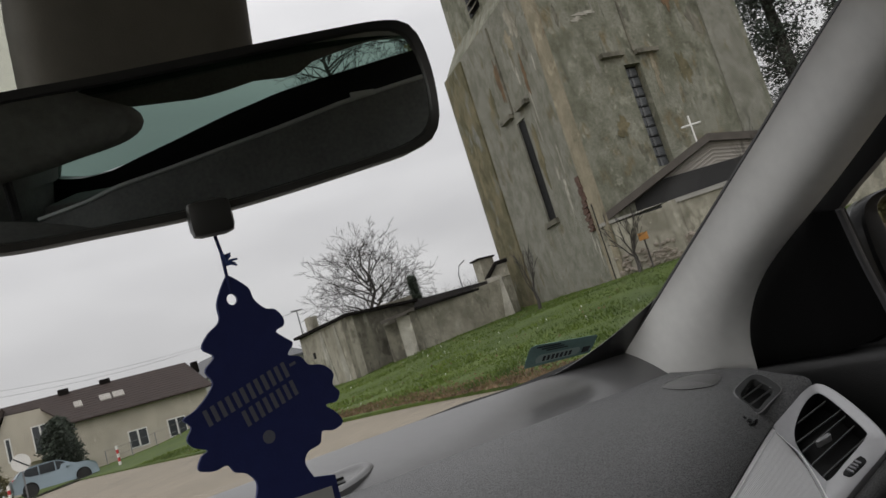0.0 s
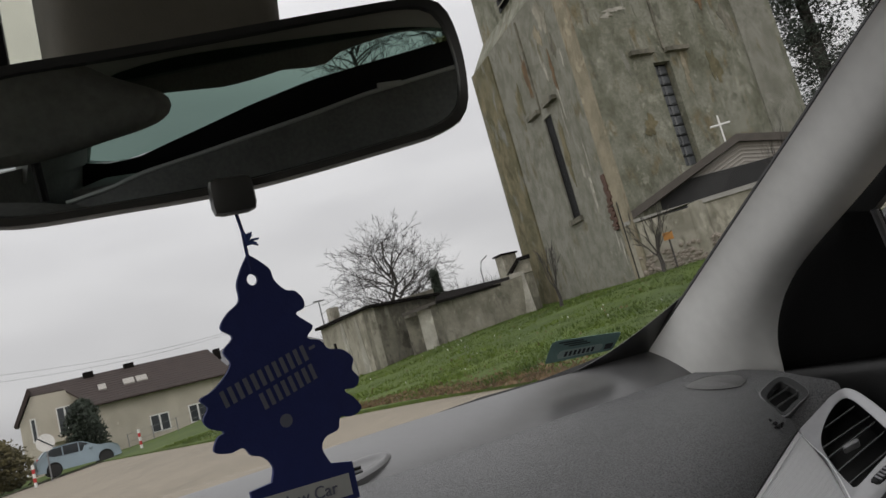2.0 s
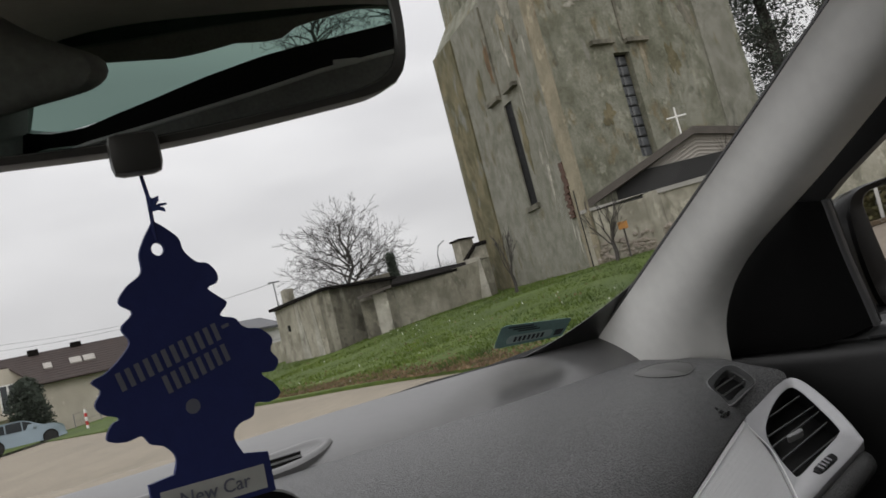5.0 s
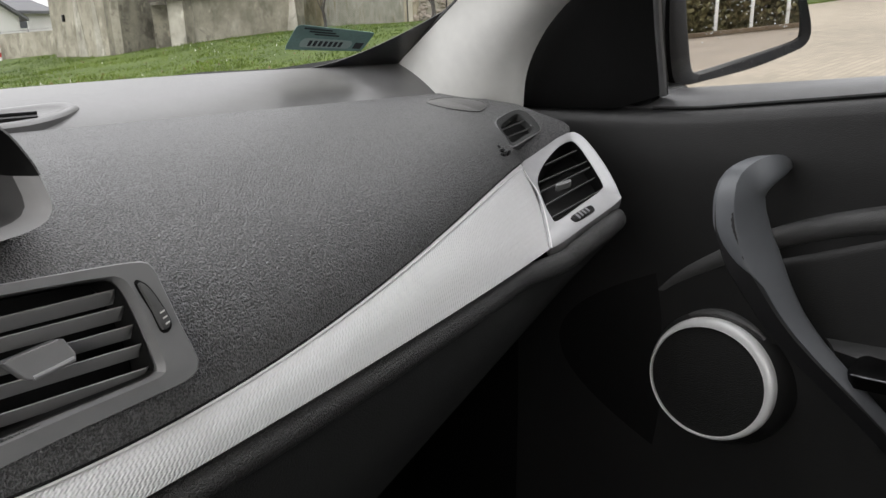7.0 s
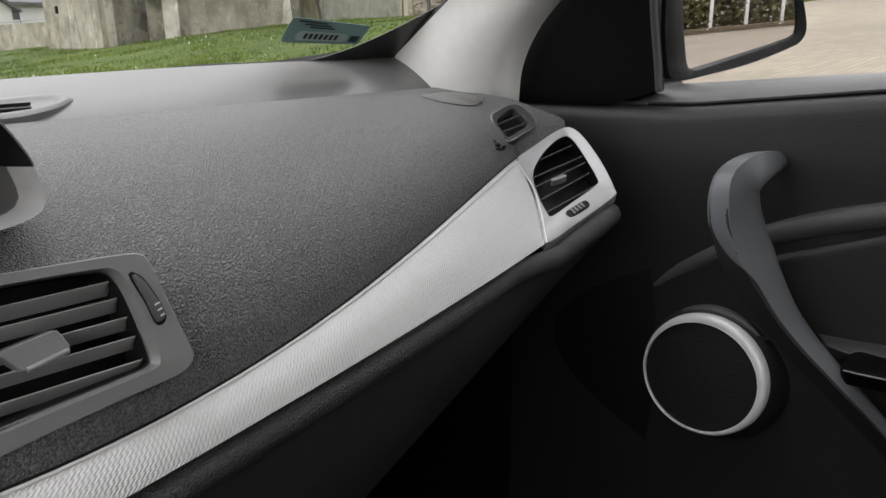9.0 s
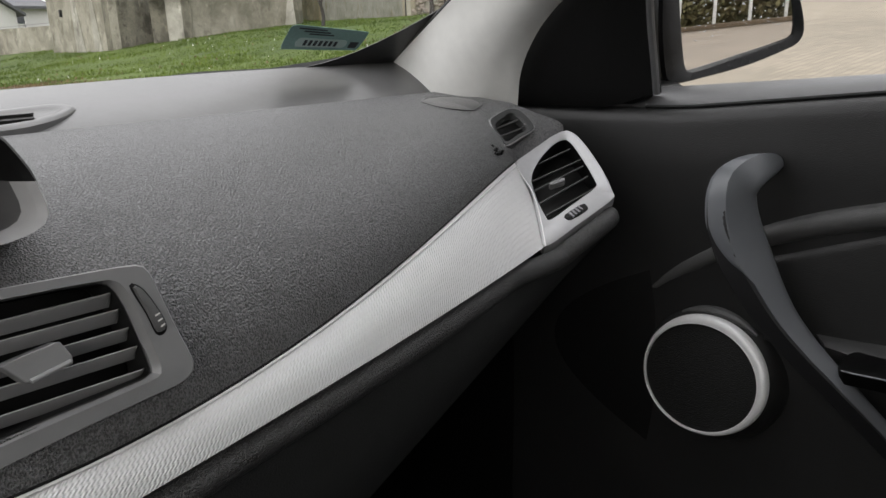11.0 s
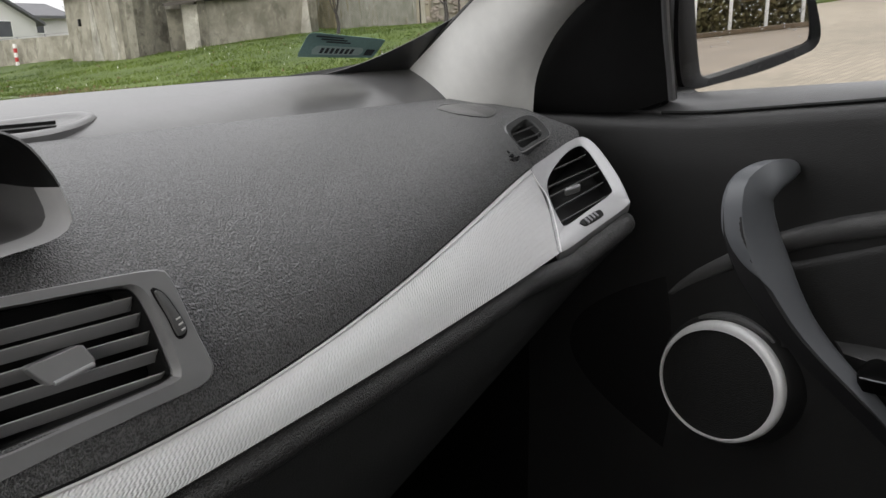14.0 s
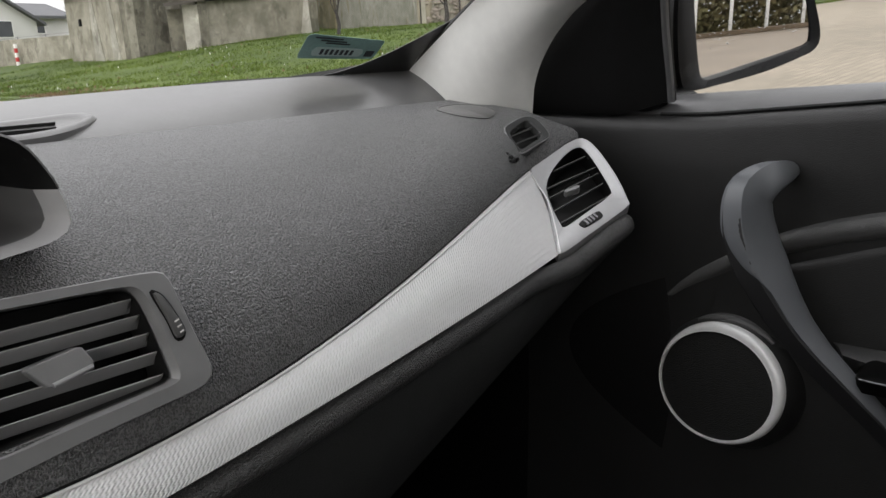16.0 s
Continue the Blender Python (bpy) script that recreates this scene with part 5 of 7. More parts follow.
part("backrest", shell_bm(lambda u, v: Vector((-0.66 + 1.32 * u, -1.6 + 0.07 * (1 - v) ** 0.5, 0.4 + (bench_top(-0.66 + 1.32 * u) - 0.4) * v)), 30, 10, 0.12, (0, -1, 0)), M_SEAT, bench, "dark grey backrest")
part("piping", tube_bm([(-0.66 + 1.32 * k / 30, -1.6, bench_top(-0.66 + 1.32 * k / 30) + 0.002) for k in range(31)], 0.006, 6), M_PALE, bench, "pale grey piping")
part("seam", tube_bm([(-0.66 + 1.32 * k / 30, -1.592, bench_top(-0.66 + 1.32 * k / 30) - 0.035 - 0.02 * k / 30) for k in range(31)], 0.0035, 6), M_BAND, bench, "stitched seam")
part("latch", box_bm((-0.035, -0.01, 0), (0.035, 0.01, 0.016), 0.004, m=Matrix.Translation((0.25, -1.6, bench_top(0.25)))), M_PALE, bench, "grey seat latch")
part("parcel_shelf", box_bm((-0.68, -2.09, 1.06), (0.68, -1.73, 1.09), 0.008), M_CLOTH, bench)
# driver's seat
seat = thing("driver_seat", "black cloth driver's seat with rounded head rest", "car seat", at=(-0.4, -0.45, 0.5))
hr_out = smooth_loop([(-0.153, 1.292), (-0.145, 1.281), (-0.1465, 1.269), (-0.157, 1.259), (-0.175, 1.2515), (-0.22, 1.243), (-0.32, 1.228), (-0.45, 1.232), (-0.53, 1.26), (-0.545, 1.33), (-0.50, 1.385), (-0.40, 1.40), (-0.29, 1.37), (-0.22, 1.325), (-0.168, 1.300)], 90)
hc = (-0.36, 1.30)
part("head_rest", loops_bm([[Vector((hc[0] + (p[0] - hc[0]) * k, y, hc[1] + (p[1] - hc[1]) * k)) for p in hr_out] for k, y in ((0.3, -0.365), (0.8, -0.372), (0.95, -0.385), (1.0, -0.405), (0.98, -0.45), (0.85, -0.48))], True, True), M_CLOTH, seat, "rounded black head rest")
for x in (-0.46, -0.32):
    part("head_rest_post", tube_bm([(x, -0.43, 1.18), (x, -0.43, 1.26)], 0.006, 8), M_BLACK, seat)
part("backrest", shell_bm(lambda u, v: Vector((-0.62 + 0.40 * u, -0.40 + 0.16 * (1 - v), 0.45 + (0.715 - 0.06 * u ** 3) * v)), 16, 12, 0.12, (0, -1, 0.2)), M_SEAT, seat, "dark grey cloth backrest")
part("cushion", box_bm((-0.62, -0.30, 0.34), (-0.22, 0.22, 0.50), 0.05, seg=3), M_SEAT, seat)
def header_low(x):
    """Lower edge of the headliner above the rear window."""
    return table(x, ((-0.74, 1.34), (-0.44, 1.331), (-0.232, 1.324), (-0.14, 1.336), (-0.046, 1.353), (0.044, 1.348), (0.13, 1.358), (0.15, 1.387), (0.241, 1.405), (0.339, 1.422), (0.74, 1.43)))


# pale headliner given a dark colour here in place of dim light
structure("trim", shell_bm(lambda u, v: Vector((-0.74 + 1.48 * u, -2.02, header_low(-0.74 + 1.48 * u) + (1.475 - header_low(-0.74 + 1.48 * u)) * v)), 30, 3, 0.05, (0, -1, 0)), M_CLOTH, "headliner edge above the rear window, coloured dark for the dim rear", "headliner")
rw = structure("window_2", shell_bm(lambda u, v: Vector((-0.82 + 1.64 * u, -2.12 + 0.13 * v, rear_low(-0.82 + 1.64 * u) + (1.445 - rear_low(-0.82 + 1.64 * u)) * v)), 16, 4, 0.004, (0, -1, 0)), M_TINT, "green tinted rear window", "rear window")
rw.visible_shadow = False

# ---------------------------------------------------------------- ground
def ease01(a, b, v):
    t = max(0.0, min(1.0, (v - a) / (b - a)))
    return t * t * (3 - 2 * t)


def ground_z(x, y):
    """A gentle rise ahead and to the right, with a bank before the old walls."""
    d = math.hypot(x, y)
    k = 1.0 if d < 60 else 60 / d
    z = (0.0145 * y + 0.08 * x) * k
    z = max(z, -0.9 + 0.1 * z)
    z += ease01(7, 15, x) * ease01(10, 18, y) * (0.4 + 0.25 * ease01(25, 32, y)) * k
    if y < -45:
        z -= 0.11 * (-45 - y)
    return z


def sheet_bm(xs, ys, lift=0.0, keep=None):
    bm = bmesh.new()
    grid = [[bm.verts.new((x, y, ground_z(x, y) + lift)) for y in ys] for x in xs]
    for i in range(len(xs) - 1):
        for j in range(len(ys) - 1):
            cx, cy = (xs[i] + xs[i + 1]) / 2, (ys[j] + ys[j + 1]) / 2
            if keep is None or keep(cx, cy):
                bm.faces.new((grid[i][j], grid[i + 1][j], grid[i + 1][j + 1], grid[i][j + 1]))
    loose = [v for v in bm.verts if not v.link_faces]
    bmesh.ops.delete(bm, geom=loose, context="VERTS")
    return bm


def spread(lo, hi, near, step, far_step):
    out, v = [], lo
    while v < hi:
        out.append(v)
        v += step if abs(v) < near else far_step * max(1, abs(v) / 60)
    return out + [hi]


structure("ground", sheet_bm(spread(-900, 900, 45, 1.5, 12), spread(-900, 900, 60, 1.5, 12)), M_PAVE, "sandy grey block paving in front of the church", "paving")


def edge_x(y):
    """Kerb line where the grass begins."""
    return 5.72 - 0.095 * max(0.0, y - 12.5) * ease01(11, 18, y)


def south_y(x):
    return 5.4 + 3.9 * ease01(7, 13, x) - 1.5 * ease01(20, 30, x)


lawn = bmesh.new()
rows = []
for j in range(61):
    s = (j / 60) ** 1.4
    row = []
    for i in range(61):
        r = (i / 60) ** 1.3
        y = 8.6 + 62 * s
        x = edge_x(y) + 62 * r
        yy = y + (south_y(x) - 8.6) * (1 - s) ** 4
        h = 0.06 + 0.05 * noise.noise(Vector((x * 0.5, yy * 0.5, 3))) * min(1, i / 3, j / 3 + 0.001)
        row.append(lawn.verts.new((x, yy, ground_z(x, yy) + h)))
    rows.append(row)
for a, b in zip(rows, rows[1:]):
    for i in range(60):
        lawn.faces.new((a[i], a[i + 1], b[i + 1], b[i]))
skirt = [rows[0][i] for i in range(60, -1, -1)] + [rows[j][0] for j in range(1, 61)]
low = [lawn.verts.new(v.co - Vector((0, 0, 0.3))) for v in skirt]
for i in range(len(skirt) - 1):
    lawn.faces.new((skirt[i], skirt[i + 1], low[i + 1], low[i]))
structure("ground", lawn, M_GRASS, "green grass bank rising to old walls", "grass")
structure("ground", sheet_bm(spread(-60, 3.2, 40, 2, 6), [44.9, 45.8] + spread(47, 110, 60, 2, 6), 0.06), M_GRASS, "grass in front of the cream house", "grass")
structure("kerb", sheet_bm(spread(-60, 3.3, 60, 1.5, 3), [44.72, 44.74, 44.88, 44.9], 0.075), M_KERB, "pale concrete kerb along the lane before the house", "kerb")
structure("ground", sheet_bm(spread(-500, 700, 20, 12, 30), spread(110, 800, 20, 12, 30), 0.05), M_GRASS, "far green fields", "grass")

rng = random.Random(3)
verts, faces = [], []


def tuft(x, y, h, w):
    z = ground_z(x, y) + 0.05
    a = rng.uniform(0, math.pi)
    dx, dy = math.cos(a) * w, math.sin(a) * w
    lx, ly = rng.uniform(-0.6, 0.6) * h, rng.uniform(-0.6, 0.6) * h
    k = len(verts)
    verts.extend([(x - dx, y - dy, z), (x + dx, y + dy, z), (x + lx, y + ly, z + h)])
    faces.append((k, k + 1, k + 2))


for _ in range(75000):
    s = rng.random() ** 1.5
    y = 5.7 + 27.5 * s
    x = edge_x(y) + 0.05 + 17 * rng.random() ** 1.2
    if y < south_y(x) + 0.2:
        continue
    clump = noise.noise(Vector((x * 0.9, y * 0.9, 0))) + 0.4 * noise.noise(Vector((x * 3, y * 3, 5)))
    h = 0.035 + 0.055 * max(0, clump + 0.25) * rng.random() * 2
    tuft(x, y, h, 0.012 + 0.012 * rng.random())
me = bpy.data.meshes.new("grass_blades")
me.from_pydata(verts, [], faces)
me.materials.append(M_BLADE)
tagged(new("grass_blades", me), "uneven short green grass blades on the bank", "grass", "", "stuff")
verts, faces = [], []
for _ in range(4000):
    y = 5.6 + 12.5 * rng.random()
    x = edge_x(y) + abs(rng.gauss(0.0, 0.5)) - 0.05
    tuft(x, y, 0.03 + 0.035 * rng.random(), 0.025 + 0.03 * rng.random())
for _ in range(160):
    y = 10.0 + 18 * rng.random()
    x = edge_x(y) + 12 * rng.random()
    tuft(x, y, 0.06, 0.03 + 0.03 * rng.random())
me = bpy.data.meshes.new("fallen_leaves")
me.from_pydata(verts, [], faces)
me.materials.append(M_LEAF)
tagged(new("fallen_leaves", me), "brown fallen leaves along the edge of the grass", "leaves", "", "stuff")


verts, faces = [], []
for _ in range(60):
    y = 10.0 + 16 * rng.random()
    x = edge_x(y) + 9 * rng.random()
    tuft(x, y, 0.06 + 0.03 * rng.random(), 0.008 + 0.012 * rng.random())
me = bpy.data.meshes.new("daisies")
me.from_pydata(verts, [], faces)
me.materials.append(M_WPOST)
tagged(new("daisies", me), "small white flowers scattered in the grass", "flowers", "", "stuff")

# ---------------------------------------------------------------- church tower
def at_az(az, d, z=0.0):
    return Vector((d * math.sin(radians(az)), d * math.cos(radians(az)), z))


TA, TB, TC = Vector((19.9, 28.0, 0)), Vector((18.04, 18.92, 0)), Vector((26.45, 17.6, 0))
TD = TA + TC - TB


def wall_bm(p, q, z0, z1, thick, bm=None, top=0.0):
    """An upright wall slab from p to q; thick lies behind its face."""
    bm = bm or bmesh.new()
    d = (q - p).normalized()
    n = Vector((d.y, -d.x, 0)) * thick
    a = [Vector((c.x, c.y, z)) for c, z in ((p, z0), (q, z0), (q, z1 + top), (p, z1))]
    return loops_bm([a, [c + n for c in a]], True, True, bm=bm)


def prism_bm(corners, z0, z1, shrink=1.0, bm=None, cuts=1):
    c = sum(corners, Vector()) / len(corners)
    rings = []
    for k in range(cuts + 1):
        f = k / cuts
        rings.append([Vector(((c + (p - c) * (1 + (shrink - 1) * f)).x, (c + (p - c) * (1 + (shrink - 1) * f)).y, z0 + (z1 - z0) * f)) for p in corners])
    return loops_bm(rings, True, True, bm=bm)


tower = thing("church_tower", "old grey rendered church tower with stains and bare brick", "church tower", at=(22, 23, 2))


def opened_wall(p, q, z0, z1, u0, u1, w0, w1, depth):
    """A wall face with one deep opening: u along p to q in metres, w height."""
    d = (q - p).normalized()
    n = Vector((-d.y, d.x, 0))
    L = (q - p).length
    bm = bmesh.new()

    def pt(u, w, k=0.0):
        return Vector((*(p + d * u - n * k).xy, w))

    us, ws = [0, u0, u1, L], [z0, w0, w1, z1]
    v = [[bm.verts.new(pt(u, w)) for w in ws] for u in us]
    for i in range(3):
        for j in range(3):
            if not (i == 1 and j == 1):
                bm.faces.new((v[i][j], v[i + 1][j], v[i + 1][j + 1], v[i][j + 1]))
    r = [v[1][1], v[2][1], v[2][2], v[1][2]]
    s = [bm.verts.new(c.co - n * depth) for c in r]
    for i in range(4):
        j = (i + 1) % 4
        bm.faces.new((r[i], r[j], s[j], s[i]))
    bm.faces.new(s)
    return bm, pt


Z0, Z1 = 1.4, 13.6
bmA, ptA0 = opened_wall(TB, TA, Z0, Z1, 3.35, 4.05, 5.15, 9.25, 0.16)


def ptA(u, w, k=0.0):
    return ptA0(u + 1.0, w, k)


part("tower_wall", bmA, M_SMOOTH, tower, "stained render with a tall slit window", False)
bmB, ptB = opened_wall(TC, TB, Z0, Z1, 5.06, 5.78, 5.55, 9.45, 0.45)
part("tower_wall", bmB, M_TOWER, tower, "stained render with a glass block window", False)
back = bmesh.new()
wall_bm(TA, TD, Z0, Z1, -0.3, back)
wall_bm(TD, TC, Z0, Z1, -0.3, back)
part("tower_wall", back, M_TOWER, tower, "", False)
mid = (TA + TC) / 2
sh_bm = prism_bm([TB, TC, TD, TA], Z1, Z1 + 1.1, 0.86)
part("shoulder", sh_bm, M_TOWER, tower, "sloping set-back of the tower", False)
up = [mid + (p - mid) * 0.86 for p in (TB, TC, TD, TA)]
part("upper_stage", prism_bm(up, Z1 + 1.1, 25, 0.97), M_TOWER, tower, "", False)
# belfry louvres on the upper stage
d_up = (up[3] - up[0]).normalized()
n_up = Vector((d_up.y, -d_up.x, 0))
n_up = n_up if n_up.dot(mid - up[0]) < 0 else -n_up
for c_u in (2.1, 4.9):
    lo = up[0] + d_up * c_u
    fr = wall_bm(lo - d_up * 0.55 + n_up * 0.03, lo + d_up * 0.55 + n_up * 0.03, 14.9, 19.5, 0.12)
    lv = part("louvre_opening", fr, M_BLACK, tower, "dark belfry opening", False)
    for k in range(12):
        z = 15.0 + 0.34 * k
        q = lo + n_up * 0.04
        s_bm = loops_bm([[q + d_up * a + n_up * b + Vector((0, 0, z + c)) for b, c in ((0, 0.2), (0.16, 0.02), (0.16, -0.02), (0, 0.16))] for a in (-0.5, 0.5)], True, True)
        part("slat", s_bm, M_DARKW, lv, "", False)
# corner buttress strips
for p, q, w, pm in ((TB, TA, 0.8, M_STRIP), (TA, TB, 2.1, M_OCHRE), (TC, TB, 1.6, M_SMOOTH)):
    d = (q - p).normalized()
    n = Vector((d.y, -d.x, 0))
    n = n if n.dot(p - mid) > 0 else -n
    part("pilaster", loops_bm([[p + n * k + d * a + Vector((0, 0, 1.4)) for a, k in ((0, 0), (w, 0), (w, 0.08), (0, 0.08))], [p + n * k + d * a + Vector((0, 0, 13.5)) for a, k in ((0, 0), (w, 0), (w, 0.08), (0, 0.08))]], True, True), pm, tower, "", False)
def patch(pt, u0, w0, ru, rw, seed, material, proud=0.012):
    """An uneven flake of render on a wall face."""
    rng = random.Random(seed)
    ph = [rng.uniform(0, 6.28) for _ in range(4)]
    ring = []
    for k in range(40):
        a = 2 * math.pi * k / 40
        r = 1 + 0.28 * math.sin(2 * a + ph[0]) + 0.2 * math.sin(5 * a + ph[1]) + 0.12 * math.sin(9 * a + ph[2]) + 0.08 * math.sin(15 * a + ph[3])
        ring.append((u0 + ru * r * math.cos(a), w0 + rw * r * math.sin(a)))
    part("render_patch", loops_bm([[pt(u, w, -0.004 - proud) for u, w in ring], [pt(u, w, 0.02) for u, w in ring]], True, True), material, tower, "", False)


for u0, w0, ru, rw, k, m in ((1.0, 12.6, 0.3, 0.7, 1, M_BLOCK), (1.6, 12.1, 0.25, 0.35, 2, M_STRIP), (0.75, 11.3, 0.14, 0.5, 3, M_DARKW), (3.35, 11.2, 0.13, 1.0, 4, M_RUST), (1.25, 10.5, 0.12, 0.6, 5, M_RUST),
                             (1.75, 10.7, 0.09, 0.3, 6, M_PALEW), (0.95, 5.6, 0.07, 0.7, 7, M_PALEW), (1.2, 6.6, 0.06, 0.35, 8, M_PALEW), (4.6, 10.4, 0.3, 0.8, 9, M_OCHRE), (2.0, 7.6, 0.2, 1.0, 10, M_OCHRE)):
    patch(ptA, u0, w0, ru, rw, k, m)
for u0, w0, ru, rw, k, m in ((6.7, 11.6, 0.4, 0.08, 11, M_PALEW), (7.1, 11.4, 0.2, 0.1, 12, M_PALEW), (7.9, 11.6, 0.05, 0.5, 13, M_DARKW), (3.0, 11.9, 0.16, 0.6, 14, M_RUST), (2.0, 10.8, 0.25, 0.5, 15, M_DARKW), (1.9, 12.6, 0.3, 0.5, 16, M_DARKW),
                             (6.7, 7.2, 0.25, 0.35, 17, M_OCHRE), (3.2, 9.0, 0.2, 0.7, 18, M_OCHRE), (4.5, 9.0, 0.12, 0.7, 19, M_STRIP)):
    patch(ptB, u0, w0, ru, rw, k, m)
for u0, w0, ru, rw, k in ((1.3, 9.6, 0.035, 0.9, 31), (1.5, 8.5, 0.03, 0.6, 32), (0.35, 10.6, 0.05, 0.3, 33), (0.7, 7.0, 0.03, 0.5, 34), (1.9, 11.4, 0.04, 0.5, 35), (0.15, 4.8, 0.06, 0.3, 36), (0.3, 4.0, 0.05, 0.5, 37), (0.1, 3.3, 0.05, 0.4, 38)):
    patch(ptA, u0, w0, ru, rw, k, M_PALEW, 0.006)
for u0, w0, ru, rw, k in ((6.3, 11.9, 0.03, 0.5, 41), (5.9, 12.1, 0.03, 0.6, 42), (6.9, 9.6, 0.1, 0.5, 43), (6.4, 10.2, 0.03, 0.4, 44), (2.6, 11.0, 0.03, 0.7, 45), (3.4, 11.6, 0.03, 0.5, 46)):
    patch(ptB, u0, w0, ru, rw, k, M_SMOOTH, 0.006)
# slit window and glass block window
d = (TA - TB).normalized()
part("slit_pane", loops_bm([[ptA(u, w, k) for u, w in ((2.36, 5.16), (3.04, 5.16), (3.04, 9.24), (2.36, 9.24))] for k in (0.07, 0.12)], True, True), M_SLIT, tower, "dark slit window", False)
part("sill", loops_bm([[ptA(u, w, k) for u, w in ((2.2, 4.95), (3.2, 4.95), (3.2, 5.15), (2.2, 5.15))] for k in (-0.12, 0.1)], True, True), M_DARKW, tower, "", False)
gb = part("glass_block_window", loops_bm([[ptB(u, w, k) for u, w in ((5.07, 5.56), (5.77, 5.56), (5.77, 9.44), (5.07, 9.44))] for k in (0.3, 0.4)], True, True), M_BLACK, tower, "window of dark glass blocks", False)
for i in range(2):
    for j in range(10):
        u0, w0 = 5.08 + 0.348 * i, 5.59 + 0.385 * j
        part("glass_block", loops_bm([[ptB(u, w, 0.3) for u, w in ((u0, w0), (u0 + 0.33, w0), (u0 + 0.33, w0 + 0.345), (u0, w0 + 0.345))],
                                      [ptB(u, w, 0.26) for u, w in ((u0 + 0.04, w0 + 0.04), (u0 + 0.28, w0 + 0.04), (u0 + 0.28, w0 + 0.3), (u0 + 0.04, w0 + 0.3))]], True, True), M_GBLOCK, gb, "", False)
for pt, mu, wz in ((ptB, 5.46, 9.75), (ptA, 2.75, 9.55)):
    for a, b in ((-1.25, -0.28), (0.28, 1.25)):
        part("hood_mould", loops_bm([[pt(mu + u, w, k) for u, w in ((a, wz), (b, wz), (b, wz + 0.16), (a, wz + 0.16))] for k in (-0.22, 0.05)], True, True), M_DARKW, tower, "", False)
    for a in ((-0.3,) if pt is ptB else (0.22,)):
        part("hood_mould", loops_bm([[pt(mu + u, w, k) for u, w in ((a, wz + 0.16), (a + 0.08, wz + 0.16), (a + 0.08, 13.4), (a, 13.4))] for k in (-0.07, 0.05)], True, True), M_DARKW, tower, "", False)
part("putlog_ledge", loops_bm([[ptB(u, w, k) for u, w in ((2.3, 12.6), (3.0, 12.6), (3.0, 12.72), (2.3, 12.72))] for k in (-0.12, 0.05)], True, True), M_DARKW, tower, "", False)
# bare bricks where the render has fallen from the corner
rng = random.Random(21)
brick_me = None
for k in range(76):
    row = k // 4
    z = 4.1 + row * 0.105 + rng.uniform(-0.03, 0.03)
    if rng.random() < 0.3:
        continue
    u = rng.uniform(-0.1, 0.1) * (1.0 - row / 30) - (0.06 if row > 8 else 0.0)
    dd = (TA - TB).normalized()
    nn = Vector((dd.y, -dd.x, 0))
    nn = nn if nn.dot(TB - mid) > 0 else -nn
    c = TB + dd * (u * 1.4 + 1.0) + nn * 0.06
    if brick_me is None:
        b = box_bm((-0.12, -0.05, -0.04), (0.12, 0.05, 0.04), 0.008, seg=1)
        brick_me = bpy.data.meshes.new("brick")
        b.to_mesh(brick_me)
        b.free()
        brick_me.materials.append(M_BRICK)
    br = new("brick", brick_me)
    br.parent = tower
    br.matrix_local = Matrix.Translation(Vector((c.x, c.y, z)) - tower.location) @ Matrix.Rotation(math.atan2(dd.y, dd.x) + rng.uniform(-0.04, 0.04), 4, "Z")
part("drain_pipe", tube_bm([Vector((18.1, 19.5, 1.6)), Vector((18.1, 19.5, 4.9))], 0.045, 8), M_RUBBER, tower, "thin dark down pipe")

# ---------------------------------------------------------------- old walls beside the tower
block = thing("outbuilding", "old flat-roofed outbuilding with stained render", "outbuilding", at=(11, 27, 1.8))
K = at_az(22.92, 28.5)
WL = at_az(19.35, 32.5)
KR = at_az(28.1, 30.6)
KB = WL + KR - K
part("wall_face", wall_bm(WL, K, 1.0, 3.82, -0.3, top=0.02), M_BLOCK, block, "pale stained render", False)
# side face gets a darker colour in place of its shade
part("wall_face", wall_bm(K + Vector((0.001, 0.001, 0)), KR, 1.0, 3.85, -0.3, top=0.3), M_DARKW, block, "stained render, coloured darker for the shaded side", False)
part("roof_slab", prism_bm([WL + Vector((-0.25, 0, 0)), K + Vector((-0.1, -0.3, 0)), KR + Vector((0.1, -0.25, 0)), KB], 3.83, 3.94, 1.0), M_DROOF, block, "thin tarred roof edge", False)
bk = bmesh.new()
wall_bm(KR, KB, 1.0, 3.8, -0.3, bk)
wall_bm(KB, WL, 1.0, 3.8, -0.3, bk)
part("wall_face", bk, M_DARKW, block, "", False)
part("wall_slot", box_bm((-0.05, -0.06, -0.12), (0.05, 0.06, 0.12), m=Matrix.Translation(WL.lerp(K, 0.24) + Vector((-0.02, -0.03, 2.95)))), M_BLACK, block, "small dark slot", False)
part("chimney", prism_bm([at_az(20.5, 32) + Vector((a, b, 0)) for a, b in ((-0.2, -0.2), (0.2, -0.2), (0.2, 0.2), (-0.2, 0.2))], 3.9, 4.55), M_BLOCK, block, "short rendered chimney", False)
for f, w in ((0.42, 0.5), (0.72, 0.35)):
    q = WL.lerp(K, f)
    dd = (K - WL).normalized()
    nn = Vector((dd.y, -dd.x, 0)) * 0.03
    part("render_patch", loops_bm([[q + dd * a - nn * s + Vector((0, 0, z)) for a, z in ((0, 1.2), (w + 0.25, 1.2), (w * 0.6, 3.75), (0.1, 3.75))] for s in (-1.0, 1.0)], True, True), M_PALEW, block, "", False)

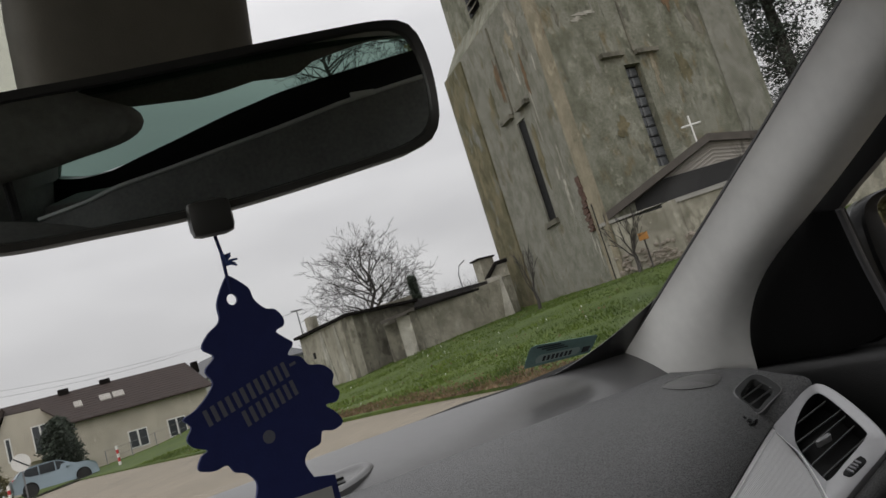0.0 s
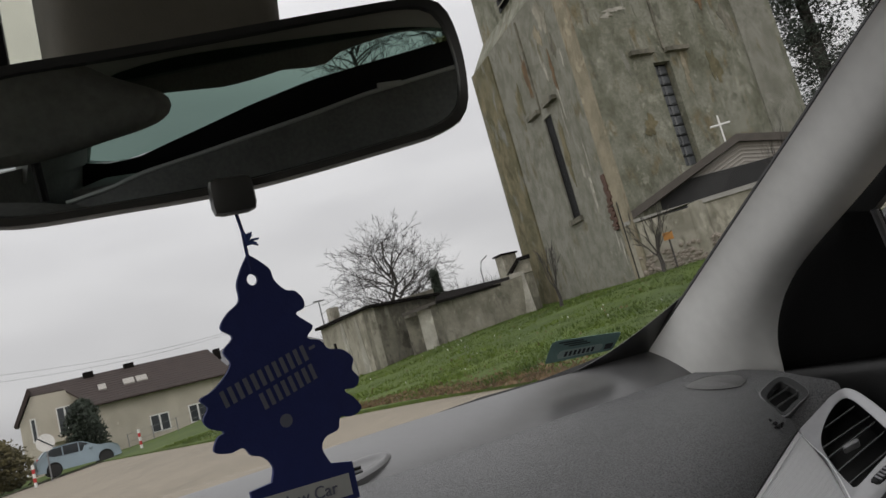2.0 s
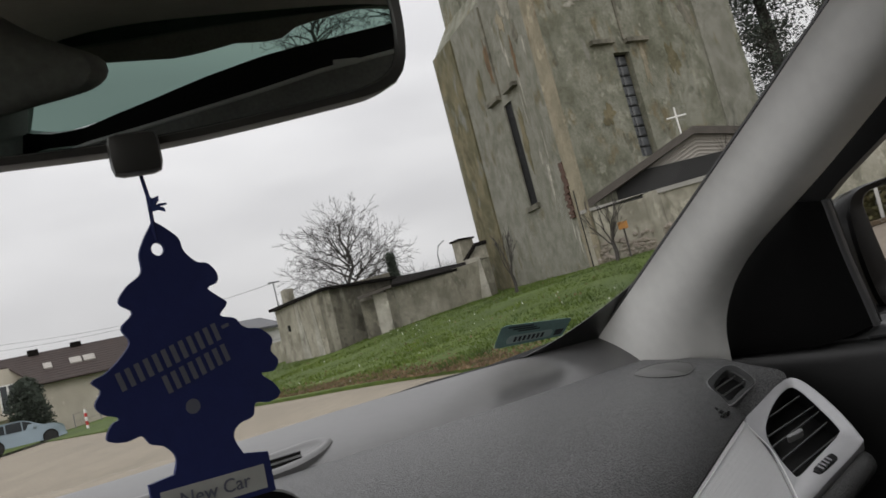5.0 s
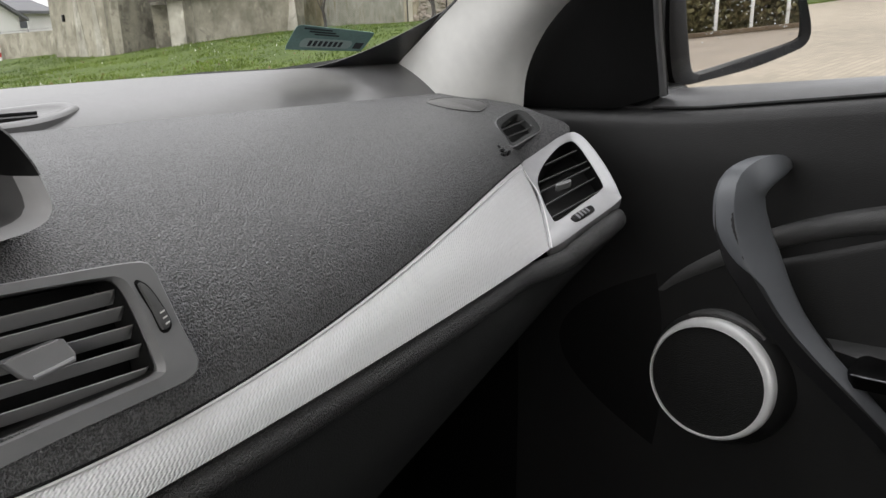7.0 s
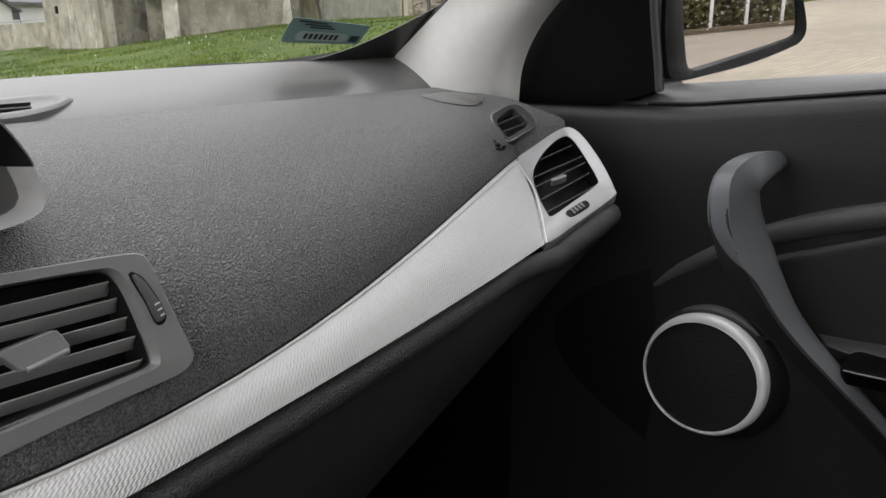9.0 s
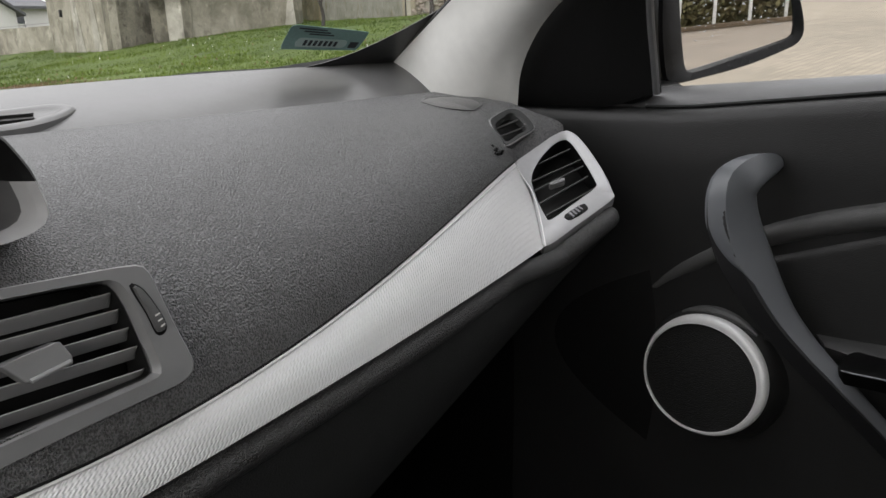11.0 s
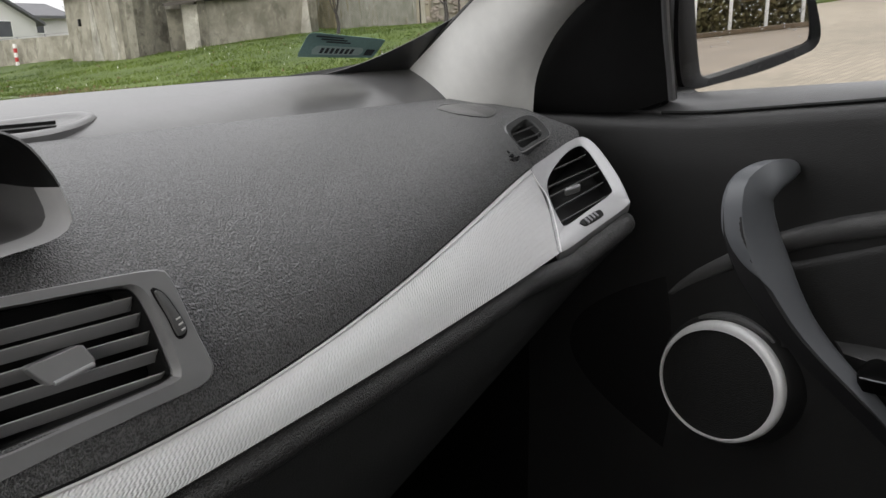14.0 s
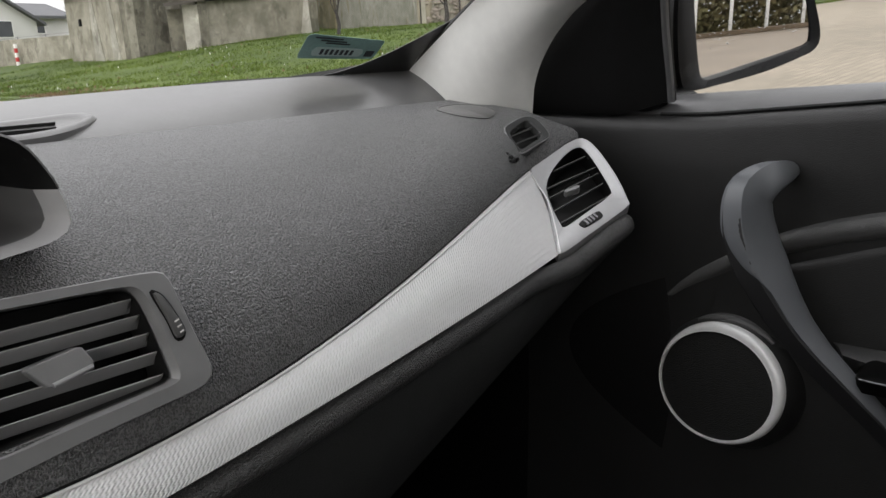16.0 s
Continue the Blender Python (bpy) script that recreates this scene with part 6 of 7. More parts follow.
wing = thing("boundary_building", "long low stained building between outbuilding and tower", "outbuilding", at=(15, 25, 2))
W0 = at_az(27.9, 28.6)
part("wall_face", wall_bm(W0, at_az(35.6, 31.6), 1.2, 3.34, -0.3, top=0.5), M_BLOCK, wing, "patchy pale render", False)
# shadow under the eave is put into this wall's colour
part("wall_face", wall_bm(at_az(25.5, 28.9), at_az(26.6, 28.8), 1.2, 3.15, -0.3), M_DARKW, wing, "niche wall coloured dark for eave shade", False)
part("wall_face", wall_bm(at_az(26.5, 28.5), at_az(27.6, 28.45), 1.2, 3.25, -0.25), M_PALEW, wing, "pale limewashed panel", False)
part("wall_face", wall_bm(at_az(27.55, 28.4), at_az(28.1, 28.5), 1.2, 3.35, -0.25), M_DARKW, wing, "darker strip of stained render", False)
l0, l1 = at_az(25.4, 28.1), at_az(28.0, 28.3)
part("ledge", loops_bm([[l0 + Vector((0, 0, 3.18)), l1 + Vector((0, 0, 3.36)), l1 + Vector((0.3, 0.7, 3.4)), l0 + Vector((0.3, 0.7, 3.24))], [l0 + Vector((0, 0, 3.29)), l1 + Vector((0, 0, 3.45)), l1 + Vector((0.3, 0.7, 3.5)), l0 + Vector((0.3, 0.7, 3.34))]], True, True), M_VERGE, wing, "crumbling brown ledge", False)
e0, e1 = at_az(28.0, 28.3), at_az(33.9, 30.9)
r0, r1 = at_az(28.3, 31.4), at_az(34.0, 33.5)
part("roof", loops_bm([[e0 + Vector((0, 0, 3.34)), e1 + Vector((0, 0, 3.58)), r1 + Vector((0, 0, 3.96)), r0 + Vector((0, 0, 3.86))], [e0 + Vector((0, 0, 3.44)), e1 + Vector((0, 0, 3.68)), r1 + Vector((0, 0, 4.06)), r0 + Vector((0, 0, 3.98))]], True, True), M_DROOF, wing, "dark lean-to roof", False)
part("buttress", loops_bm([[at_az(a, d_, z) for a, d_, z in ((34.0, 31.0, 1.5), (35.2, 30.2, 1.5), (34.9, 31.2, 3.95), (33.8, 31.3, 3.95))], [at_az(a, d_, z) for a, d_, z in ((34.0, 32.2, 1.5), (35.2, 32.2, 1.5), (34.9, 32.2, 3.95), (33.8, 32.2, 3.95))]], True, True), M_PALEW, wing, "pale sloping buttress", False)
part("gable_piece", loops_bm([[at_az(a, 32, z) for a, z in ((33.9, 3.9), (35.6, 3.9), (35.6, 4.5), (34.9, 4.45))], [at_az(a, 32.5, z) for a, z in ((33.9, 3.9), (35.6, 3.9), (35.6, 4.5), (34.9, 4.45))]], True, True), M_BLOCK, wing, "", False)
part("coping", tube_bm([at_az(33.8, 31.8, 3.95), at_az(34.8, 31.8, 4.5), at_az(35.7, 31.8, 4.52)], 0.09, 6), M_DROOF, wing, "dark coping")
part("chimney", prism_bm([at_az(33.95, 34) + Vector((a, b, 0)) for a, b in ((-0.36, -0.3), (0.36, -0.3), (0.36, 0.3), (-0.36, 0.3))], 3.9, 5.05), M_BLOCK, wing, "rendered chimney", False)
part("chimney_cap", prism_bm([at_az(33.95, 34) + Vector((a, b, 0)) for a, b in ((-0.44, -0.38), (0.44, -0.38), (0.44, 0.38), (-0.44, 0.38))], 5.05, 5.12), M_DROOF, wing, "", False)
lw = thing("garden_wall", "low grey garden wall beside the outbuilding", "wall", at=(10, 35, 2))
part("wall_face", wall_bm(at_az(13.0, 43), at_az(19.6, 33.5), 1.0, 2.82, -0.2, top=-0.17), M_BLOCK, lw, "", False)

# wall to the right of the tower, with piers
rw_pts = [(42.9, 26.4), (48, 25.2), (56, 25.6), (64, 26.4), (72, 27.5), (84, 30)]
cw = thing("churchyard_wall", "old rendered churchyard wall with piers and bare stone foot", "wall", at=(22, 13, 2))
for (a0, d0), (a1, d1) in zip(rw_pts, rw_pts[1:]):
    part("wall_face", wall_bm(at_az(a0, d0), at_az(a1, d1), 1.0, 1.15 + d0 * 0.108, -0.3, top=(d1 - d0) * 0.11), M_BLOCK, cw, "", False)
    part("coping", wall_bm(at_az(a0, d0 - 0.08), at_az(a1, d1 - 0.08), 1.15 + d0 * 0.108, 1.28 + d0 * 0.108, -0.5, top=(d1 - d0) * 0.11), M_KERB, cw, "", False)
for a in (48.2, 53, 58, 62.8, 66.5, 70.5):
    dd = 25.3 + max(0, a - 50) * 0.1
    part("pier", prism_bm([at_az(a, dd) + Vector((x, y, 0)) for x, y in ((-0.22, -0.22), (0.22, -0.22), (0.22, 0.22), (-0.22, 0.22))], 1.0, 1.2 + dd * 0.11), M_BLOCK, cw, "", False)
rng = random.Random(8)
stone_me = None
for k in range(170):
    a = rng.uniform(43.3, 49.5)
    dd = 26.3 - (a - 43) * 0.21
    p = at_az(a, dd - 0.06)
    z = ground_z(p.x, p.y) + 0.12 + rng.random() ** 1.5 * 0.6
    if stone_me is None:
        b = bmesh.new()
        bmesh.ops.create_icosphere(b, subdivisions=1, radius=0.15)
        for v in b.verts:
            v.co = Vector((v.co.x * 1.2, v.co.y * 0.7, v.co.z * 0.7)) * rng.uniform(0.85, 1.1)
        stone_me = bpy.data.meshes.new("stone")
        b.to_mesh(stone_me)
        b.free()
        stone_me.materials.append(M_STONE)
    st = new("stone", stone_me)
    st.parent = cw
    st.matrix_local = Matrix.LocRotScale(Vector((p.x, p.y, z)) - cw.location, Euler((0, 0, rng.uniform(-1, 0))), Vector((1, 1, 1)) * rng.uniform(0.3, 0.75))

# chapel with a striped gable behind that wall, and its cross
ch = thing("chapel", "low chapel with corrugated gable and dark roof", "chapel", at=(22, 18, 4))
g_l, g_r = at_az(43.4, 26.9), at_az(61.0, 28.5)
apex = at_az(52.0, 27.4, 5.85)
part("gable", loops_bm([[g_l + Vector((0, 0, 4.3)), g_r + Vector((0, 0, 4.6)), apex], [g_l + Vector((0.5, 0.5, 4.3)), g_r + Vector((0.5, 0.5, 4.6)), apex + Vector((0.5, 0.5, 0))]], True, True), M_BAND, ch, "corrugated grey gable", False)
foot_l, foot_r = g_l + Vector((0, 0, 4.3)), g_r + Vector((0, 0, 4.6))
for k in range(9):
    top, f = apex - Vector((0, 0, 0.16 + 0.13 * k)), 1 - k / 9
    part("gable_strip", tube_bm([q + Vector((-0.03, -0.03, 0)) for q in (top + (foot_l - apex) * 0.55 * f, top, top + (foot_r - apex) * 0.95 * f)], 0.034, 6), M_BAND, ch)
near = Vector((-0.07, -0.07, 0))
# added black panel in place of the unlit void below the gable
panel = [g_l + Vector((0, 0, 3.7)), g_r + Vector((0, 0, 4.0)), g_r + Vector((0, 0, 4.75)), foot_l.lerp(apex, 0.45), foot_l]
part("void_panel", loops_bm([[p + near for p in panel], [p - near for p in panel]], True, True), M_RUBBER, ch, "black panel standing in for the dark void under the gable", False)
for s, e in ((g_l + Vector((-0.3, -0.3, 4.25)), apex), (apex, g_r + Vector((0.4, -0.2, 4.4)))):
    part("verge", loops_bm([[q + Vector((x, x, z)) for x, z in ((-0.25, 0.1), (-0.25, -0.16), (0.35, -0.16), (0.35, 0.1))] for q in (s, e)], True, True), M_VERGE, ch, "brown roof verge", False)
cr = thing("cross", "white metal cross on the chapel roof", "cross", at=tuple(at_az(51.25, 27.2, 5.75)))
cp = at_az(51.25, 27.2, 5.72)
part("upright", tube_bm([cp, cp + Vector((0, 0, 1.05))], 0.032, 6), M_WPOST, cr)
sidew = Vector((0.78, -0.62, 0))
part("arm", tube_bm([cp + sidew * -0.33 + Vector((0, 0, 0.72)), cp + sidew * 0.33 + Vector((0, 0, 0.72))], 0.032, 6), M_WPOST, cr)


# ---------------------------------------------------------------- trees and bushes
def branch(rng, verts, faces, p, d, length, r, depth, spread_, up):
    """A limb of a bare tree, splitting into thinner ones."""
    segs = 3 if depth > 1 else 2
    sides = 6 if depth > 3 else 3
    pts, rad = [p], [r]
    for s in range(segs):
        d = (d + Vector((rng.gauss(0, 0.14), rng.gauss(0, 0.14), rng.gauss(0, 0.1) + up))).normalized()
        pts.append(pts[-1] + d * length / segs)
        rad.append(max(0.011 if depth < 2 else 0.016, r * (1 - 0.4 * (s + 1) / segs)))
    base = len(verts)
    for q, rr in zip(pts, rad):
        a = d.cross(Vector((0.3, 0.2, 0.9))).normalized()
        b = d.cross(a)
        for k in range(sides):
            t = 2 * math.pi * k / sides
            verts.append(q + rr * (math.cos(t) * a + math.sin(t) * b))
    for s in range(segs):
        for k in range(sides):
            j = (k + 1) % sides
            o = base + s * sides
            faces.append((o + k, o + j, o + sides + j, o + sides + k))
    if depth == 0:
        return
    for k in range(3 if depth > 1 else 4):
        f = rng.uniform(0.35, 1.0) if k else 1.0
        i = min(segs, max(1, round(f * segs)))
        turn = Vector((rng.gauss(0, 1), rng.gauss(0, 1), rng.gauss(0, 0.6)))
        nd = (d + turn.normalized() * spread_ * rng.uniform(0.7, 1.3)).normalized()
        branch(rng, verts, faces, pts[i], nd, length * rng.uniform(0.6, 0.8), rad[i] * rng.uniform(0.55, 0.75), depth - 1, spread_, up)


def bare_tree(name, label, at, height, depth, seed, spread_=0.75, lean=(0, 0), fit=None):
    rng = random.Random(seed)
    t = thing(name, label, "tree", at=tuple(at))
    trunk = tube_bm([at, at + Vector((0.05, 0, height * 0.12)), at + Vector((lean[0], lean[1], height * 0.24))], [height * 0.026, height * 0.021, height * 0.019], 10)
    part("trunk", trunk, M_BARK, t)
    verts, faces = [], []
    if fit and depth > 4:
        # a leader with limbs spreading to a rounded outline
        lead = [at + Vector((0.25 * math.sin(1.7 * k), 0.2 * math.cos(2.3 * k), height * (0.2 + 0.09 * k))) for k in range(8)]
        stem = bmesh.new()
        tube_bm(lead, [height * 0.017 * (1 - 0.11 * k) for k in range(8)], 8, stem)
        part("leader", stem, M_BARK, t)
        for k in range(30):
            f = 0.22 + 0.6 * (k / 29)
            a = 2.4 * k + rng.uniform(-0.4, 0.4)
            i = min(6, max(0, (f - 0.2) / 0.09))
            p = lead[int(i)].lerp(lead[int(i) + 1], i - int(i))
            d = Vector((math.cos(a), math.sin(a), 0.15 + 1.5 * max(0, f - 0.3) + rng.uniform(0, 0.35))).normalized()
            reach = 0.26 * height * math.sqrt(max(0.1, 1 - ((f - 0.42) / 0.55) ** 2))
            branch(rng, verts, faces, p, d, reach, height * 0.0095 * (1.15 - f * 0.6), 4 if k % 2 else 3, 0.9, 0.03)
    for k in range(0 if fit and depth > 4 else 6):
        a = 2 * math.pi * k / 6 + rng.uniform(-0.3, 0.3)
        d = Vector((math.cos(a) * 0.7, math.sin(a) * 0.7, 1.0 if k else 2.5)).normalized()
        branch(rng, verts, faces, at + Vector((lean[0], lean[1], height * (0.17 + 0.012 * k))), d, height * 0.27, height * 0.014, depth, spread_, 0.07)
    me = bpy.data.meshes.new("crown")
    if fit:
        # bring the crown to its width and height
        rx = sorted(math.hypot(v.x - at.x, v.y - at.y) for v in verts)[int(len(verts) * 0.99)]
        top = max(v.z - at.z for v in verts)
        verts = [Vector((at.x + (v.x - at.x) * fit[0] / 2 / rx, at.y + (v.y - at.y) * fit[0] / 2 / rx, at.z + (v.z - at.z) * fit[1] / top)) for v in verts]
    me.from_pydata([v - at for v in verts], [], faces)
    me.materials.append(M_BARK)
    c = new("crown", me)
    c.parent = t
    return t


bare_tree("bare_tree", "bare walnut tree behind the old walls", at_az(25.4, 47, 1.0), 10.0, 5, 19, 0.8, fit=(9.6, 10.1))
bare_tree("bare_tree", "bare shrubby tree beside the tall bare tree", at_az(21.0, 46, 1.5), 5.0, 3, 7, fit=(3.0, 4.4))
bare_tree("bare_shrub", "small bare sapling on the grass below the tower", at_az(36.9, 25.0, ground_z(*at_az(36.9, 25.0).xy)), 2.6, 2, 9, 0.5, fit=(1.2, 2.2))
bare_tree("bare_shrub", "bare shrub in front of the churchyard wall", at_az(44.6, 24.6, ground_z(*at_az(44.6, 24.6).xy)), 3.0, 2, 12, 0.6, fit=(1.6, 2.3))
bare_tree("bare_shrub", "thin bare shrub by the chapel", at_az(54.3, 24.6, ground_z(*at_az(54.3, 24.6).xy)), 4.6, 2, 14, 0.5, fit=(1.5, 3.6))
for k, (a, d_, h) in enumerate(((29.2, 80, 6.6), (29.9, 84, 7.2), (30.5, 82, 6.8), (31.1, 88, 7.8), (31.7, 82, 7.4), (32.3, 90, 8.2), (32.9, 86, 7.9), (33.4, 92, 8.8))):
    bare_tree("bare_tree", "far bare tree on the horizon", at_az(a, d_, 3.0), h, 3, 30 + k)


def leafy(name, label, at, height, width, material, seed, count, shape, size):
    """A trunk with a crown of many small leaf clumps."""
    rng = random.Random(seed)
    t = thing(name, label, "tree" if height > 3 else "bush", at=tuple(at))
    part("trunk", tube_bm([at, at + Vector((0.05, 0.02, height * 0.5)), at + Vector((0, 0.05, height * 0.95))], [height * 0.025, height * 0.016, height * 0.004], 8), M_BARK, t)
    verts, faces = [], []
    limbs = [(rng.uniform(0.05, 1.0), rng.uniform(0, 2 * math.pi)) for _ in range(max(12, count // (160 if height > 5 else 14)))]
    for _ in range(count):
        f, a = limbs[rng.randrange(len(limbs))]
        r = shape(f) * width * rng.random() ** 0.5 * (0.8 + 0.25 * math.sin(7 * f + 3 * a))
        c = Vector((math.cos(a) * r + rng.gauss(0, width * 0.09), math.sin(a) * r + rng.gauss(0, width * 0.09), f * height - 0.12 * r + rng.gauss(0, height * 0.018)))
        n1 = Vector((rng.gauss(0, 1), rng.gauss(0, 1), rng.gauss(0, 1))).normalized()
        n2 = n1.orthogonal().normalized()
        s = size * rng.uniform(0.5, 1.4)
        k = len(verts)
        verts.extend([c - n1 * s, c + n2 * s * 0.6, c + n1 * s, c - n2 * s * 0.6])
        faces.append((k, k + 1, k + 2, k + 3))
    me = bpy.data.meshes.new("crown")
    me.from_pydata(verts, [], faces)
    me.materials.append(material)
    c = new("crown", me)
    c.parent = t
    return t


oval_ = lambda f: math.sqrt(max(0.02, 1 - (2 * f - 1) ** 2))
leafy("conifer", "tall dark conifer behind the church tower", at_az(58.6, 44, 1.8), 21, 4.2, M_EVER, 4, 42000, lambda f: 0.9 * max(0.1, 1 - 0.75 * f), 0.11)
leafy("conifer", "tall dark conifer behind the churchyard wall", at_az(64, 46, 1.8), 19, 4.5, M_EVER, 6, 36000, lambda f: 0.9 * max(0.1, 1 - 0.75 * f), 0.11)
leafy("conifer", "small pointed thuja behind the outbuilding", at_az(28.45, 33.5, 1.8), 3.35, 0.9, M_EVER, 5, 16000, lambda f: max(0.01, 1.0 - f) ** 1.1, 0.05)
leafy("bush", "dark round evergreen by the house door", at_az(2.8, 53, 0.9), 3.9, 1.25, M_EVER, 15, 12000, oval_, 0.09)
leafy("bush", "rusty brown bush beside the house", at_az(-2.6, 48, 0.7), 2.6, 2.0, M_HEDGE, 16, 7000, oval_, 0.10)
leafy("bush", "rusty brown bush beside the lane", at_az(-6.0, 46, 0.7), 3.2, 2.4, M_HEDGE, 17, 8000, oval_, 0.10)

# ---------------------------------------------------------------- houses
house = thing("house", "cream rendered house with brown tiled roof", "house", at=tuple(at_az(6, 58, 1)))
HL, HR = at_az(3.55, 56.5), at_az(20.5, 60.0)
hd = (HR - HL).normalized()
hn = Vector((hd.y, -hd.x, 0))
HZ, HE = 0.7, 4.75
part("wall", wall_bm(HL, HL + hd * 8.8, HZ, HE, -7.0), M_CREAM, house, "cream render", False)
GL = HL - hd * 4.2 + hn * -2.2
part("wall", loops_bm([[HL + hd * a - hn * k + Vector((0, 0, z)) for a, z in ((-4.4, HZ), (0.3, HZ), (0.3, 6.05), (-3.5, 6.15), (-4.4, 4.5))] for k in (2.2, 6.8)], True, True), M_CREAM, house, "cream render of the set-back end", False)


def roof_pt(a, b, lift=0.0):
    """A point of the front roof slope: a along the house, b behind the front wall."""
    return HL + hd * a - hn * b + Vector((0, 0, 4.55 + 2.3 * (b + 0.45) / 3.95 + lift))


front = [(-0.1, -0.45), (9.2, -0.45), (8.5, 3.5), (-3.65, 3.5), (-3.75, 2.45), (-1.5, 2.4)]
rf = part("roof", loops_bm([[roof_pt(a, b) for a, b in front], [roof_pt(a, b, -0.14) for a, b in front]], True, True), M_ROOF, house, "brown metal tiled roof", False)
for k in range(12):
    b = -0.15 + 0.31 * k
    a0 = -0.1 - 1.4 * (b + 0.45) / 2.85 if b < 2.4 else -3.6
    part("tile_row", tube_bm([roof_pt(a0 + 0.05, b, 0.01), roof_pt(9.1 - 0.15 * k * 0.31, b, 0.01)], 0.013, 5), M_ROOF, rf)
part("roof", loops_bm([[roof_pt(8.5, 3.5, h), roof_pt(-3.65, 3.5, h), HL - hd * 4.4 - hn * 7.4 + Vector((0, 0, 4.55 + h)), HL + hd * 9.2 - hn * 7.4 + Vector((0, 0, 4.55 + h))] for h in (-0.02, -0.16)], True, True), M_ROOF, house, "", False)
part("verge", loops_bm([[HL + hd * a - hn * 2.0 + Vector((0, 0, z)) for a, z in ((-3.6, 6.75), (-4.75, 4.45), (-4.55, 4.4), (-3.45, 6.5))], [HL + hd * a - hn * 5.0 + Vector((0, 0, z)) for a, z in ((-3.6, 6.75), (-4.75, 4.45), (-4.55, 4.4), (-3.45, 6.5))]], True, True), M_ROOF, house, "dark roof edge over the side", False)
part("gutter", tube_bm([HL + hn * 0.5 - hd * 0.1 + Vector((0, 0, 4.46)), HL + hd * 9.1 + hn * 0.5 + Vector((0, 0, 4.46))], 0.07, 8), M_ROOF, house, "brown gutter")
part("down_pipe", tube_bm([HL + hn * 0.08 + Vector((0, 0, HE - 0.2)), HL + hn * 0.08 + Vector((0, 0, HZ + 0.2))], 0.06, 6), M_ROOF, house)
for a, w in ((0.55, 0.5), (2.15, 0.72), (3.0, 0.72)):
    part("skylight", loops_bm([[roof_pt(a, 1.05, h), roof_pt(a + w, 1.05, h), roof_pt(a + w, 1.75, h), roof_pt(a, 1.75, h)] for h in (0.02, 0.1)], True, True), M_BAND, rf, "pale roof window", False)
for a, w, b in ((0.2, 0.33, 3.5), (2.9, 0.33, 3.6), (9.4, 0.22, 5.0)):
    p = HL + hd * a - hn * b
    part("chimney", prism_bm([p + Vector((x, y, 0)) for x, y in ((-w, -0.35), (w, -0.35), (w, 0.35), (-w, 0.35))], 6.0, 7.08 if b < 4 else 6.85), M_DROOF, rf, "dark chimney", False)


def house_window(p, w, z0, z1, panes, mat_f=None):
    win = part("window", loops_bm([[p + hd * a + hn * k + Vector((0, 0, z)) for a, z in ((0, z0), (w, z0), (w, z1), (0, z1))] for k in (-0.05, 0.03)], True, True), M_WFRAME, house, "", False)
    for k in range(panes):
        a0, a1 = 0.08 + k * (w - 0.04) / panes, (k + 1) * (w - 0.04) / panes - 0.04
        part("pane", loops_bm([[p + hd * a + hn * t + Vector((0, 0, z)) for a, z in ((a0, z0 + 0.08), (a1, z0 + 0.08), (a1, z1 - 0.08), (a0, z1 - 0.08))] for t in (0.02, 0.045)], True, True), M_PANE, win, "", False)


house_window(HL + hd * 3.2, 1.25, 1.75, 2.95, 2)
house_window(HL + hd * 5.75, 1.25, 1.75, 3.0, 2)
house_window(HL + hd * 7.9, 0.8, 1.75, 3.0, 1)
house_window(GL + hd * 2.0, 1.05, 3.2, 5.05, 2)
house_window(GL + hd * 0.4, 0.35, 3.1, 4.7, 1)
part("balcony", loops_bm([[GL + hd * a + hn * k + Vector((0, 0, z)) for a, z in ((1.5, 2.8), (3.9, 2.8), (3.9, 3.0), (1.5, 3.0))] for k in (0, 0.9)], True, True), M_CREAM, house, "", False)

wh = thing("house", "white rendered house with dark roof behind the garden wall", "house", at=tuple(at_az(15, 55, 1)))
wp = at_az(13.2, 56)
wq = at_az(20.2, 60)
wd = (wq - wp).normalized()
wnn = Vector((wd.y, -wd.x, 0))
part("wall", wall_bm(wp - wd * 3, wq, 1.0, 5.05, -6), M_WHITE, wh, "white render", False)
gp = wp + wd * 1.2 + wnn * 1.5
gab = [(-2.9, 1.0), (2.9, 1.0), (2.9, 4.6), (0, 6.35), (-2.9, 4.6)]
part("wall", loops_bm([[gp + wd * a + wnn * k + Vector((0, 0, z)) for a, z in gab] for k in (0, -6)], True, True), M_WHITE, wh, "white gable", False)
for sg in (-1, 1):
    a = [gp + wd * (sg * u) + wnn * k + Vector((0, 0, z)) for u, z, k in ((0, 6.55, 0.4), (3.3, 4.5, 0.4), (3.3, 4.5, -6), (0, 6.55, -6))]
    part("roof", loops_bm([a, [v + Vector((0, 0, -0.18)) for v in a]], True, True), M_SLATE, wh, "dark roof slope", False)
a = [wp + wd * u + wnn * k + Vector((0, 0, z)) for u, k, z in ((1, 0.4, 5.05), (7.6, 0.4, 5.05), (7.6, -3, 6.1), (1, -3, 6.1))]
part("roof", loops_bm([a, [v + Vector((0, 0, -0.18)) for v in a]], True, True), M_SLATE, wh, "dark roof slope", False)
